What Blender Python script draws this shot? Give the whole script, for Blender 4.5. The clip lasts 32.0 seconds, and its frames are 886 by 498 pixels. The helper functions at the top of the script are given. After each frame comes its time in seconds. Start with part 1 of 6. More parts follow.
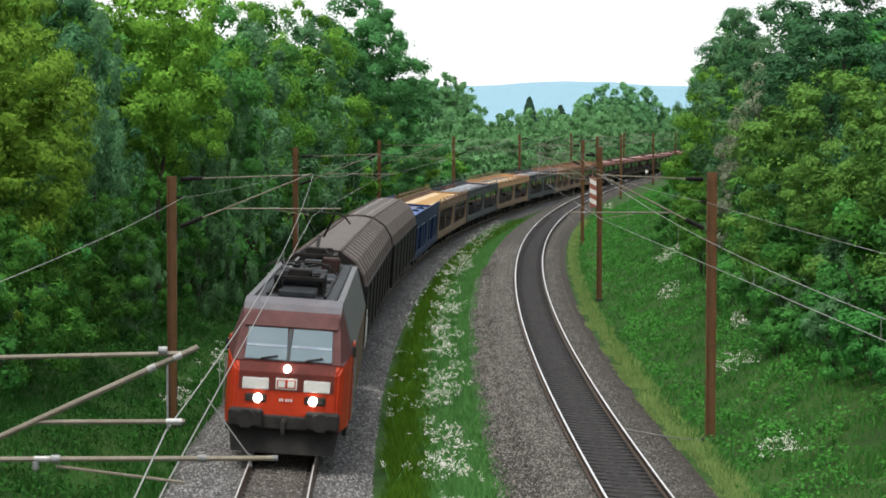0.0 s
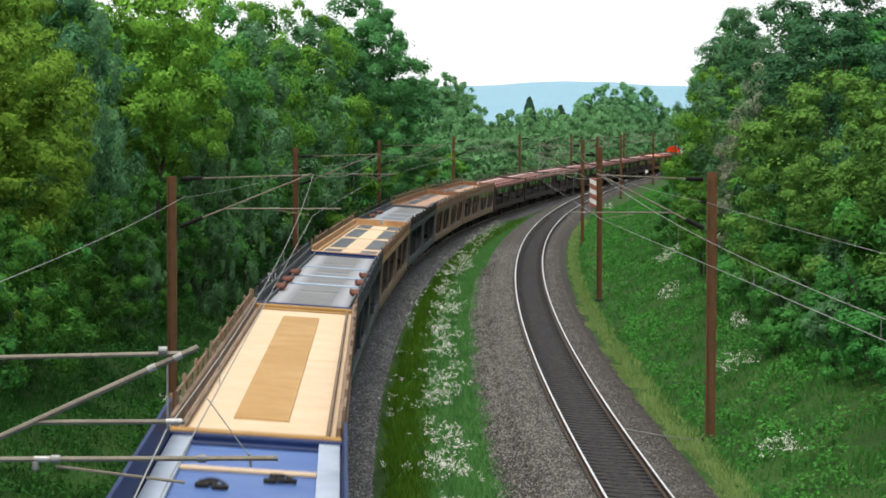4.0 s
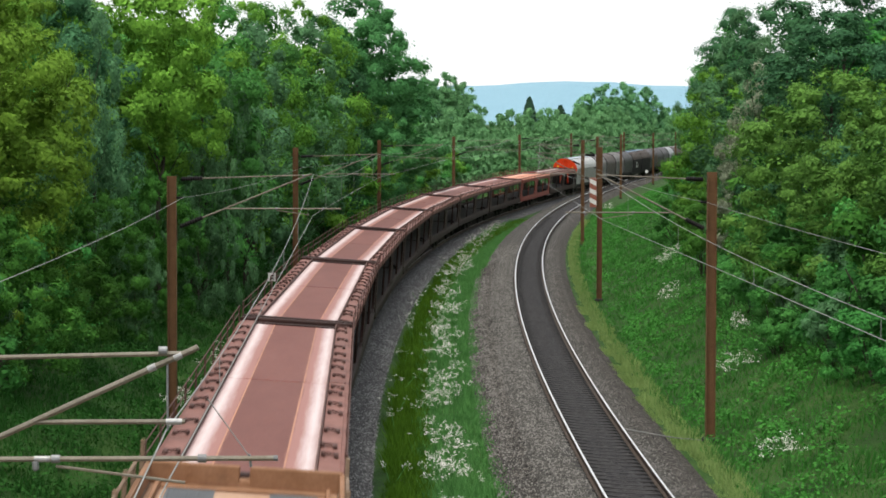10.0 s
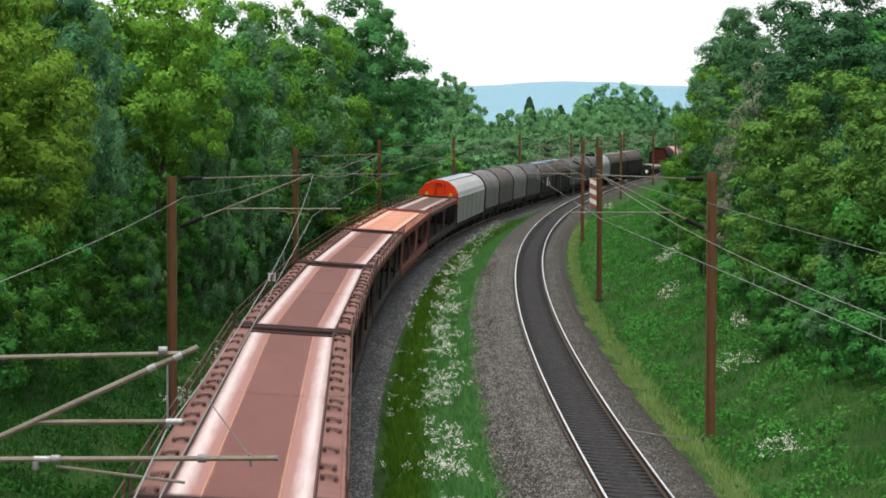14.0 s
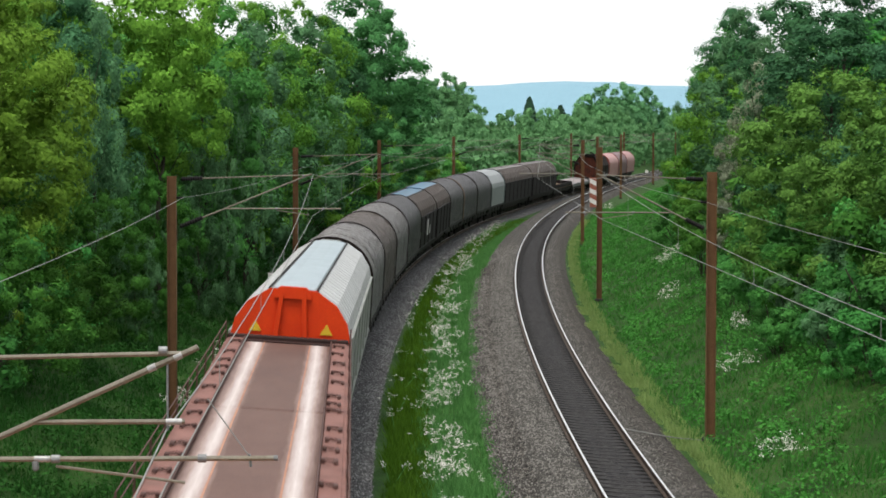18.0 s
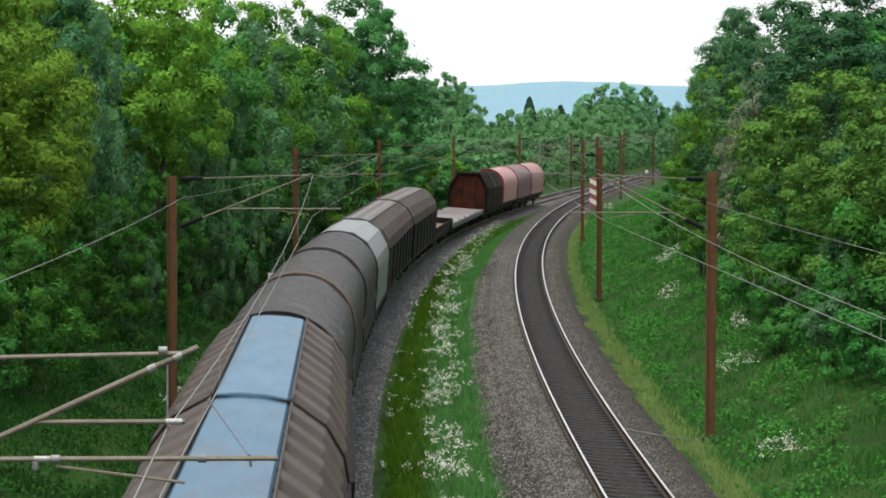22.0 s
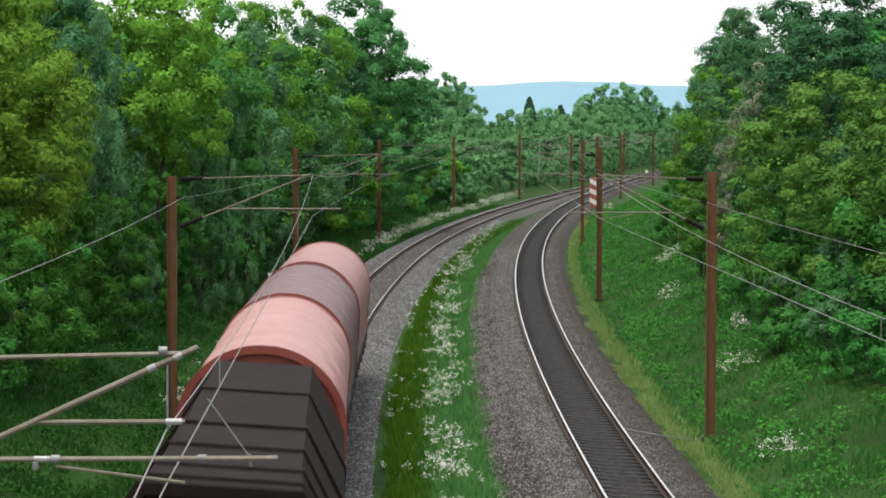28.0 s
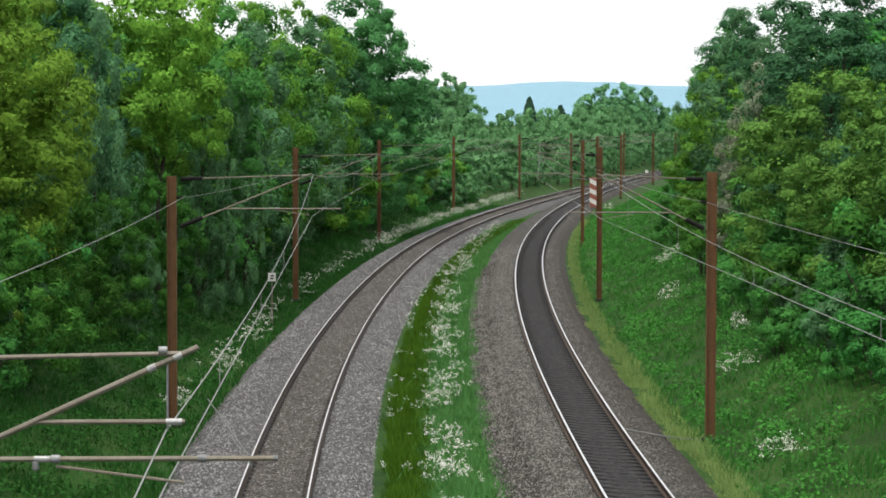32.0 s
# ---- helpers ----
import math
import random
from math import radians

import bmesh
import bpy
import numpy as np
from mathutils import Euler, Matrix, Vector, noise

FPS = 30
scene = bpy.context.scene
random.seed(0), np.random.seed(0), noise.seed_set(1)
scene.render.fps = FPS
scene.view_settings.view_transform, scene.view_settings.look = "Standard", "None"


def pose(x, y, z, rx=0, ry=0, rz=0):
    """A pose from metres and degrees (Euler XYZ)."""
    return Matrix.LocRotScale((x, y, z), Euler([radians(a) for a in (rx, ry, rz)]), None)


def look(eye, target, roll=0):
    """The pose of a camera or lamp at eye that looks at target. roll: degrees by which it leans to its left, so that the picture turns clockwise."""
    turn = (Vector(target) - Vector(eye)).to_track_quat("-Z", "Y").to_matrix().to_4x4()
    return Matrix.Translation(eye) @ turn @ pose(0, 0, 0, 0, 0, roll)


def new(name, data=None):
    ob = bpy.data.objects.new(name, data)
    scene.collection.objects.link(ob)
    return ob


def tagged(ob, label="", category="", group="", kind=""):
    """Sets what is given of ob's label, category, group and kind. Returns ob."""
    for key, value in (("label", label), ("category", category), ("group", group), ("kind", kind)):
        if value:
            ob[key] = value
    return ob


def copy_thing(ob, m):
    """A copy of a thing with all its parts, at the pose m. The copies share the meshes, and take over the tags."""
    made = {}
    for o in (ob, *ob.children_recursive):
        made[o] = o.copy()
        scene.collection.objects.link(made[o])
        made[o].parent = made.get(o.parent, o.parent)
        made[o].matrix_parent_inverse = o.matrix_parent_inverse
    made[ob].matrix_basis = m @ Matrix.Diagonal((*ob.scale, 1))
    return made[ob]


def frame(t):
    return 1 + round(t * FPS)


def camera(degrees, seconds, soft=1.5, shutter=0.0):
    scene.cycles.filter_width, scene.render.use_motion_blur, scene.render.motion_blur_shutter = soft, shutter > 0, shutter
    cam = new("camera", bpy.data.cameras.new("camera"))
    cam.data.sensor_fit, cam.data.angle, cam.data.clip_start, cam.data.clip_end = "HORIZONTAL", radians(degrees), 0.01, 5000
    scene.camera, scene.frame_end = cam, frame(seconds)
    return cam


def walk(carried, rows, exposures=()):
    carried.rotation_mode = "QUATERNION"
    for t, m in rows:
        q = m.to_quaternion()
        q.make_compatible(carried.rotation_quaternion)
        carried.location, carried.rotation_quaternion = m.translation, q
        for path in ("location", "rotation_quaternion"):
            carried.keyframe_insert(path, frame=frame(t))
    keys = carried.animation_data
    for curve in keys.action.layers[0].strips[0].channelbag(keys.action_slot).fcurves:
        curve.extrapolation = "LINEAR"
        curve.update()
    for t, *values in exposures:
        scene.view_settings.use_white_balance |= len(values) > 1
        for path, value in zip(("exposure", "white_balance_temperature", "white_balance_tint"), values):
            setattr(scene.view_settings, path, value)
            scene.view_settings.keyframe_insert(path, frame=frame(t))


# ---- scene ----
cam = camera(21.142, 32.0, soft=1.7, shutter=0.35)
EYE = (0.0, 0.0, 7.938)
EYE_POSE = look(EYE, (0.0, math.cos(radians(2.989)), 7.938 - math.sin(radians(2.989))), 0.113)
walk(cam, [(0.0, EYE_POSE), (32.0, EYE_POSE)], exposures=[(0.0, 0.46), (2.0, 0.44), (6.0, 0.4), (10.0, 0.37), (14.0, 0.34), (19.0, 0.32), (23.0, 0.3), (25.0, 0.31), (28.0, 0.4), (32.0, 0.42)])

# ---- sky and light: bright hazy overcast, the sun high, behind and to the left ----
world = bpy.data.worlds.new("world")
scene.world = world
world.use_nodes = True
wn = world.node_tree
wn.nodes.clear()
sky = wn.nodes.new("ShaderNodeTexSky")
sky.sky_type = "NISHITA"
sky.sun_disc = False
sky.sun_elevation = radians(68)
sky.sun_rotation = radians(209)
sky.dust_density = 6.0
sky.air_density = 1.0
veil = wn.nodes.new("ShaderNodeMixRGB")
veil.inputs[0].default_value = 0.72
veil.inputs[2].default_value = (10.2, 10.5, 10.6, 1)
wback = wn.nodes.new("ShaderNodeBackground")
wback.inputs[1].default_value = 0.114
wout = wn.nodes.new("ShaderNodeOutputWorld")
wn.links.new(sky.outputs[0], veil.inputs[1])
wn.links.new(veil.outputs[0], wback.inputs[0])
wn.links.new(wback.outputs[0], wout.inputs[0])
sun = new("sun", bpy.data.lights.new("sun", "SUN"))
sun.data.energy = 2.1
sun.data.angle = radians(24)
sun.data.color = (1.0, 0.95, 0.86)
sun.matrix_world = look((-28, 10, 140), (0, 60, 0))


# ---- materials ----
def material(name, rough=0.7, metal=0.0):
    m = bpy.data.materials.new(name)
    m.use_nodes = True
    b = m.node_tree.nodes["Principled BSDF"]
    b.inputs["Roughness"].default_value = rough
    b.inputs["Metallic"].default_value = metal
    b.inputs["Specular IOR Level"].default_value = 0.12
    return m, m.node_tree, b


def rgb(c):
    return (c[0], c[1], c[2], 1.0)


def painted(name, c1, c2, scale=3.0, rough=0.55, metal=0.0, grime=(0.06, 0.05, 0.045), grime_amount=0.35, bump=0.1, stretch=(1, 1, 1), fine=40.0, spread=0.08):
    """A worn surface: two tones, fine grain, dirt in patches, a little relief."""
    m, nt, b = material(name, rough, metal)
    N, L = nt.nodes.new, nt.links.new
    tc = N("ShaderNodeTexCoord")
    mp = N("ShaderNodeMapping")
    mp.inputs["Scale"].default_value = stretch
    L(tc.outputs["Object"], mp.inputs[0])
    n1 = N("ShaderNodeTexNoise")
    n1.inputs["Scale"].default_value = scale
    n1.inputs["Detail"].default_value = 6
    n1.inputs["Roughness"].default_value = 0.65
    L(mp.outputs[0], n1.inputs[0])
    n2 = N("ShaderNodeTexNoise")
    n2.inputs["Scale"].default_value = fine
    n2.inputs["Detail"].default_value = 3
    L(mp.outputs[0], n2.inputs[0])
    mix = N("ShaderNodeMixRGB")
    mix.inputs[1].default_value, mix.inputs[2].default_value = rgb(c1), rgb(c2)
    r1 = N("ShaderNodeValToRGB")
    r1.color_ramp.elements[0].position, r1.color_ramp.elements[1].position = 0.35, 0.68
    L(n1.outputs[0], r1.inputs[0])
    L(r1.outputs[0], mix.inputs[0])
    n3 = N("ShaderNodeTexNoise")
    n3.inputs["Scale"].default_value = scale * 0.37
    n3.inputs["Detail"].default_value = 8
    n3.inputs["Roughness"].default_value = 0.75
    L(mp.outputs[0], n3.inputs[0])
    r3 = N("ShaderNodeValToRGB")
    r3.color_ramp.elements[0].position, r3.color_ramp.elements[1].position = 0.48, 0.72
    r3.color_ramp.elements[1].color = (grime_amount,) * 3 + (1,)
    L(n3.outputs[0], r3.inputs[0])
    gm = N("ShaderNodeMixRGB")
    gm.inputs[2].default_value = rgb(grime)
    L(r3.outputs[0], gm.inputs[0])
    L(mix.outputs[0], gm.inputs[1])
    info = N("ShaderNodeObjectInfo")
    hv = N("ShaderNodeHueSaturation")
    mr = N("ShaderNodeMapRange")
    mr.inputs["To Min"].default_value, mr.inputs["To Max"].default_value = 1 - spread, 1 + spread
    L(info.outputs["Random"], mr.inputs[0])
    L(mr.outputs[0], hv.inputs["Value"])
    gr = N("ShaderNodeMixRGB")
    gr.blend_type = "MULTIPLY"
    gr.inputs[0].default_value = 0.35
    L(n2.outputs[0], gr.inputs[2])
    L(gm.outputs[0], gr.inputs[1])
    L(gr.outputs[0], hv.inputs["Color"])
    L(hv.outputs[0], b.inputs["Base Color"])
    bp = N("ShaderNodeBump")
    bp.inputs["Strength"].default_value = bump
    bp.inputs["Distance"].default_value = 0.02
    L(n2.outputs[0], bp.inputs["Height"])
    L(bp.outputs[0], b.inputs["Normal"])
    return m


def lane_wear(m, colour, at, half, strength=1.0, soft=0.14):
    """Wheels have bleached two lanes into a deck: streaks along it, fading to both sides."""
    nt = m.node_tree
    N, L = nt.nodes.new, nt.links.new
    b = nt.nodes["Principled BSDF"]
    under = b.inputs["Base Color"].links[0].from_socket
    tc = N("ShaderNodeTexCoord")
    xyz = N("ShaderNodeSeparateXYZ")
    L(tc.outputs["Object"], xyz.inputs[0])
    ab = N("ShaderNodeMath")
    ab.operation = "ABSOLUTE"
    L(xyz.outputs[0], ab.inputs[0])
    off = N("ShaderNodeMath")
    off.operation = "SUBTRACT"
    off.inputs[1].default_value = at
    L(ab.outputs[0], off.inputs[0])
    dist = N("ShaderNodeMath")
    dist.operation = "ABSOLUTE"
    L(off.outputs[0], dist.inputs[0])
    mp = N("ShaderNodeMapping")
    mp.inputs["Scale"].default_value = (5.0, 0.35, 1.0)
    L(tc.outputs["Object"], mp.inputs[0])
    n = N("ShaderNodeTexNoise")
    n.inputs["Scale"].default_value = 1.6
    n.inputs["Detail"].default_value = 7
    n.inputs["Roughness"].default_value = 0.7
    L(mp.outputs[0], n.inputs[0])
    wob = N("ShaderNodeMath")
    wob.operation = "MULTIPLY_ADD"
    wob.inputs[1].default_value = -0.22
    L(n.outputs[0], wob.inputs[0])
    L(dist.outputs[0], wob.inputs[2])
    mr = N("ShaderNodeMapRange")
    mr.inputs["From Min"].default_value = half - 0.11 + soft
    mr.inputs["From Max"].default_value = half - 0.11 - soft
    mr.inputs["To Min"].default_value, mr.inputs["To Max"].default_value = 0.0, strength
    L(wob.outputs[0], mr.inputs[0])
    mix = N("ShaderNodeMixRGB")
    mix.inputs[2].default_value = rgb(colour)
    L(mr.outputs[0], mix.inputs[0])
    L(under, mix.inputs[1])
    L(mix.outputs[0], b.inputs["Base Color"])
    return m


def rumpled(m, scale=2.2, depth=0.12, stretch=(1.0, 1.0, 0.5)):
    """Slack cloth or dented sheet: soft folds under the fine grain."""
    nt = m.node_tree
    N, L = nt.nodes.new, nt.links.new
    b = nt.nodes["Principled BSDF"]
    fine = b.inputs["Normal"].links[0].from_node
    tc = N("ShaderNodeTexCoord")
    mp = N("ShaderNodeMapping")
    mp.inputs["Scale"].default_value = stretch
    L(tc.outputs["Object"], mp.inputs[0])
    n = N("ShaderNodeTexNoise")
    n.inputs["Scale"].default_value = scale
    n.inputs["Detail"].default_value = 4
    n.inputs["Distortion"].default_value = 0.8
    L(mp.outputs[0], n.inputs[0])
    bp = N("ShaderNodeBump")
    bp.inputs["Strength"].default_value = 1.0
    bp.inputs["Distance"].default_value = depth
    L(n.outputs[0], bp.inputs["Height"])
    L(bp.outputs[0], fine.inputs["Normal"])
    return m


def leafy(name, dark, light, dry=(0.16, 0.17, 0.05), glow=0.16, grain=0.4, cast=1.0):
    """Leaves: every leaf its own tone, every tree its own cast, light shining through."""
    m, nt, b = material(name, 0.55)
    N, L = nt.nodes.new, nt.links.new
    geo = N("ShaderNodeNewGeometry")
    info = N("ShaderNodeObjectInfo")
    tc = N("ShaderNodeTexCoord")
    n1 = N("ShaderNodeTexNoise")
    n1.inputs["Scale"].default_value = 0.8
    n1.inputs["Detail"].default_value = 4
    L(tc.outputs["Object"], n1.inputs[0])
    ramp = N("ShaderNodeValToRGB")
    e = ramp.color_ramp.elements
    e[0].position, e[1].position = 0.0, 0.9
    e[0].color, e[1].color = rgb(dark), rgb(light)
    d = ramp.color_ramp.elements.new(1.0)
    d.color = rgb(dry)
    add = N("ShaderNodeMath")
    add.operation = "MULTIPLY_ADD"
    add.inputs[1].default_value = grain
    sub = N("ShaderNodeMath")
    sub.operation = "MULTIPLY_ADD"
    sub.inputs[1].default_value = 0.9
    sub.inputs[2].default_value = -0.12
    L(n1.outputs[0], sub.inputs[0])
    L(geo.outputs["Random Per Island"], add.inputs[0])
    L(sub.outputs[0], add.inputs[2])
    L(add.outputs[0], ramp.inputs[0])
    hv = N("ShaderNodeHueSaturation")
    mh = N("ShaderNodeMapRange")
    mh.inputs["To Min"].default_value, mh.inputs["To Max"].default_value = 0.5 - 0.01 * cast, 0.5 + 0.022 * cast
    mv = N("ShaderNodeMapRange")
    mv.inputs["To Min"].default_value, mv.inputs["To Max"].default_value = 1 - 0.36 * cast, 1 + 0.2 * cast
    wob = N("ShaderNodeMath")
    wob.operation = "FRACT"
    wm = N("ShaderNodeMath")
    wm.operation = "MULTIPLY"
    wm.inputs[1].default_value = 7.31
    L(info.outputs["Random"], wm.inputs[0])
    L(wm.outputs[0], wob.inputs[0])
    L(info.outputs["Random"], mh.inputs[0])
    L(wob.outputs[0], mv.inputs[0])
    L(mh.outputs[0], hv.inputs["Hue"])
    L(mv.outputs[0], hv.inputs["Value"])
    L(ramp.outputs[0], hv.inputs["Color"])
    L(hv.outputs[0], b.inputs["Base Color"])
    b.inputs["Specular IOR Level"].default_value = 0.06
    b.inputs["Roughness"].default_value = 0.75
    tr = N("ShaderNodeBsdfTranslucent")
    L(hv.outputs[0], tr.inputs[0])
    mx = N("ShaderNodeMixShader")
    mx.inputs[0].default_value = glow
    L(b.outputs[0], mx.inputs[1])
    L(tr.outputs[0], mx.inputs[2])
    L(mx.outputs[0], nt.nodes["Material Output"].inputs[0])
    return m


def stony(name, c1, c2, c3, scale, bump=0.9, stain=(0.05, 0.045, 0.04), amount=0.5):
    """Crushed stone: a cell to every stone, tones from stone to stone, stains over metres."""
    m, nt, b = material(name, 0.9)
    N, L = nt.nodes.new, nt.links.new
    tc = N("ShaderNodeTexCoord")
    vo = N("ShaderNodeTexVoronoi")
    vo.inputs["Scale"].default_value = scale
    L(tc.outputs["Object"], vo.inputs["Vector"])
    bw = N("ShaderNodeSeparateColor")
    L(vo.outputs["Color"], bw.inputs[0])
    ramp = N("ShaderNodeValToRGB")
    e = ramp.color_ramp.elements
    e[0].color, e[1].color = rgb(c1), rgb(c3)
    mid = e.new(0.55)
    mid.color = rgb(c2)
    L(bw.outputs[0], ramp.inputs[0])
    n = N("ShaderNodeTexNoise")
    n.inputs["Scale"].default_value = 0.5
    n.inputs["Detail"].default_value = 9
    n.inputs["Roughness"].default_value = 0.7
    L(tc.outputs["Object"], n.inputs[0])
    rn = N("ShaderNodeValToRGB")
    rn.color_ramp.elements[0].position, rn.color_ramp.elements[1].position = 0.42, 0.66
    rn.color_ramp.elements[1].color = (amount,) * 3 + (1,)
    L(n.outputs[0], rn.inputs[0])
    mix = N("ShaderNodeMixRGB")
    mix.inputs[2].default_value = rgb(stain)
    L(rn.outputs[0], mix.inputs[0])
    L(ramp.outputs[0], mix.inputs[1])
    L(mix.outputs[0], b.inputs["Base Color"])
    bp = N("ShaderNodeBump")
    bp.inputs["Strength"].default_value = bump
    bp.inputs["Distance"].default_value = 0.05
    bp.invert = True
    L(vo.outputs["Distance"], bp.inputs["Height"])
    L(bp.outputs[0], b.inputs["Normal"])
    return m


def glowing(name, c, power):
    m, nt, b = material(name, 0.3)
    b.inputs["Base Color"].default_value = rgb(c)
    b.inputs["Emission Color"].default_value = rgb(c)
    b.inputs["Emission Strength"].default_value = power
    return m


def grassy(name, c1, c2, c3):
    m, nt, b = material(name, 0.85)
    N, L = nt.nodes.new, nt.links.new
    tc = N("ShaderNodeTexCoord")
    n1 = N("ShaderNodeTexNoise")
    n1.inputs["Scale"].default_value = 0.35
    n1.inputs["Detail"].default_value = 9
    n1.inputs["Roughness"].default_value = 0.7
    L(tc.outputs["Object"], n1.inputs[0])
    n2 = N("ShaderNodeTexNoise")
    n2.inputs["Scale"].default_value = 9.0
    n2.inputs["Detail"].default_value = 6
    L(tc.outputs["Object"], n2.inputs[0])
    ramp = N("ShaderNodeValToRGB")
    e = ramp.color_ramp.elements
    e[0].position, e[1].position = 0.36, 0.66
    e[0].color, e[1].color = rgb(c1), rgb(c3)
    e.new(0.5).color = rgb(c2)
    L(n1.outputs[0], ramp.inputs[0])
    mul = N("ShaderNodeMixRGB")
    mul.blend_type = "MULTIPLY"
    mul.inputs[0].default_value = 0.7
    L(ramp.outputs[0], mul.inputs[1])
    L(n2.outputs[0], mul.inputs[2])
    L(mul.outputs[0], b.inputs["Base Color"])
    bp = N("ShaderNodeBump")
    bp.inputs["Strength"].default_value = 0.8
    bp.inputs["Distance"].default_value = 0.1
    L(n2.outputs[0], bp.inputs["Height"])
    L(bp.outputs[0], b.inputs["Normal"])
    return m


M_GROUND = grassy("meadow_soil", (0.02, 0.06, 0.009), (0.033, 0.09, 0.014), (0.055, 0.118, 0.023))
M_BALLAST_L = stony("ballast_fresh", (0.024, 0.024, 0.0245), (0.083, 0.082, 0.083), (0.215, 0.212, 0.213), 19, amount=0.25)
M_BALLAST_R = stony("ballast_old", (0.0185, 0.018, 0.0168), (0.056, 0.053, 0.048), (0.155, 0.147, 0.134), 19, amount=0.5)
M_BALLAST_BROWN = stony("ballast_rusty", (0.018, 0.016, 0.014), (0.06, 0.053, 0.047), (0.17, 0.152, 0.135), 16, amount=0.45)
M_STONE = leafy("single_stones", (0.028, 0.028, 0.0285), (0.108, 0.107, 0.108), (0.25, 0.247, 0.248), 0.0, 1.0, 0.0)
M_STONE_BROWN = leafy("single_brown_stones", (0.0155, 0.015, 0.014), (0.076, 0.073, 0.067), (0.18, 0.172, 0.159), 0.0, 1.0, 0.0)
M_STONE_DARK = leafy("single_dark_stones", (0.01, 0.0095, 0.009), (0.04, 0.037, 0.034), (0.11, 0.1, 0.09), 0.0, 1.0, 0.0)
M_CINDER = stony("cinder_path", (0.010, 0.010, 0.011), (0.024, 0.023, 0.025), (0.07, 0.067, 0.068), 16, amount=0.3)
M_SHOULDER = stony("dark_shoulder", (0.014, 0.013, 0.012), (0.045, 0.041, 0.037), (0.13, 0.118, 0.106), 19, amount=0.5)
M_RAIL = painted("rail_steel_side", (0.06, 0.043, 0.034), (0.11, 0.078, 0.058), 6, 0.7, 0.3)
M_RAILTOP = painted("polished_rail_head", (0.8, 0.8, 0.82), (0.72, 0.72, 0.74), 3, 0.34, 0.55, grime_amount=0.1, bump=0.02)
M_SLEEPER = painted("sleeper_concrete", (0.07, 0.066, 0.065), (0.1, 0.095, 0.092), 4, 0.9, grime_amount=0.5)
M_SLEEPER_OILY = painted("oily_sleeper_concrete", (0.03, 0.0295, 0.03), (0.05, 0.049, 0.05), 4, 0.9, grime_amount=0.5)
M_MAST = painted("rusty_mast_steel", (0.135, 0.072, 0.036), (0.18, 0.1, 0.05), 2.5, 0.8, 0.1, grime=(0.1, 0.05, 0.03))
M_GALV = painted("galvanised_tube", (0.19, 0.17, 0.135), (0.27, 0.245, 0.2), 5, 0.5, 0.4, grime=(0.25, 0.2, 0.13), grime_amount=0.6)
M_WIRE = painted("wire_aluminium", (0.25, 0.26, 0.25), (0.33, 0.33, 0.32), 3, 0.6, 0.2, grime_amount=0.15)
M_INSUL = painted("insulator_dark", (0.009, 0.0085, 0.0085), (0.018, 0.016, 0.016), 5, 0.6)
M_BARK = painted("bark", (0.045, 0.038, 0.03), (0.085, 0.072, 0.058), 5, 0.9, bump=0.6)
M_LEAF_BRIGHT = leafy("leaves_spring", (0.0204, 0.0782, 0.0109), (0.225, 0.47, 0.062), (0.28, 0.47, 0.085), 0.22, 0.4, 0.6)
M_LEAF_OLIVE = leafy("leaves_maple", (0.034, 0.085, 0.0109), (0.215, 0.4, 0.05), (0.27, 0.41, 0.08), 0.26, 0.45, 0.4)
M_LEAF_ASH = leafy("leaves_ash", (0.0204, 0.0748, 0.0286), (0.12, 0.36, 0.12), (0.16, 0.37, 0.13), 0.26, 0.4, 0.5)
# Darker, bluer leaf colour that paints deep shade into some bank trees.
M_LEAF_DEEP_SHADE = leafy("leaves_deep_shade", (0.0136, 0.051, 0.0245), (0.08, 0.22, 0.09), (0.11, 0.23, 0.1), 0.2, 0.4, 0.5)
M_LEAF_SALLOW = leafy("leaves_sallow", (0.0204, 0.0612, 0.0136), (0.155, 0.325, 0.062), (0.22, 0.36, 0.09), 0.24, 0.45, 0.3)
M_LEAF_MAY = leafy("leaves_and_may_blossom", (0.06, 0.1, 0.05), (0.3, 0.33, 0.23), (0.5, 0.44, 0.4), 0.14, 0.5, 0.2)
M_LEAF_DEEP = leafy("leaves_deep", (0.017, 0.068, 0.019), (0.115, 0.37, 0.08), (0.16, 0.38, 0.09), 0.26, 0.4, 0.7)
M_LEAF_GREY = leafy("leaves_willow", (0.0272, 0.068, 0.0313), (0.145, 0.32, 0.135), (0.18, 0.32, 0.14), 0.22, 0.4, 0.6)
# Bramble and bush leaves, darkened in colour for shade at the wood's foot.
M_LEAF_BUSH_SHADED = leafy("leaves_bramble_shaded", (0.0122, 0.0442, 0.0088), (0.09, 0.25, 0.038), (0.13, 0.27, 0.05), 0.2, 0.4, 0.6)
# Far leaves are paler and bluer: aerial haze is mixed into their colour.
M_LEAF_HAZED = leafy("leaves_far_hazed", (0.08, 0.215, 0.095), (0.2, 0.44, 0.18), (0.23, 0.44, 0.19), 0.32, 0.4, 0.6)
M_HERB = leafy("herb_leaves", (0.018, 0.085, 0.014), (0.08, 0.3, 0.05), (0.14, 0.32, 0.07), 0.22, 0.4, 0.0)
# Weeds in a darkened copy of the herb colour, for the wood's shade.
M_HERB_SHADED = leafy("herb_leaves_shaded", (0.010, 0.046, 0.009), (0.036, 0.13, 0.023), (0.062, 0.14, 0.03), 0.22, 0.4, 0.0)
M_LEAF_SPRUCE = leafy("needles_spruce", (0.02, 0.055, 0.032), (0.05, 0.11, 0.06), (0.06, 0.11, 0.06), 0.15)
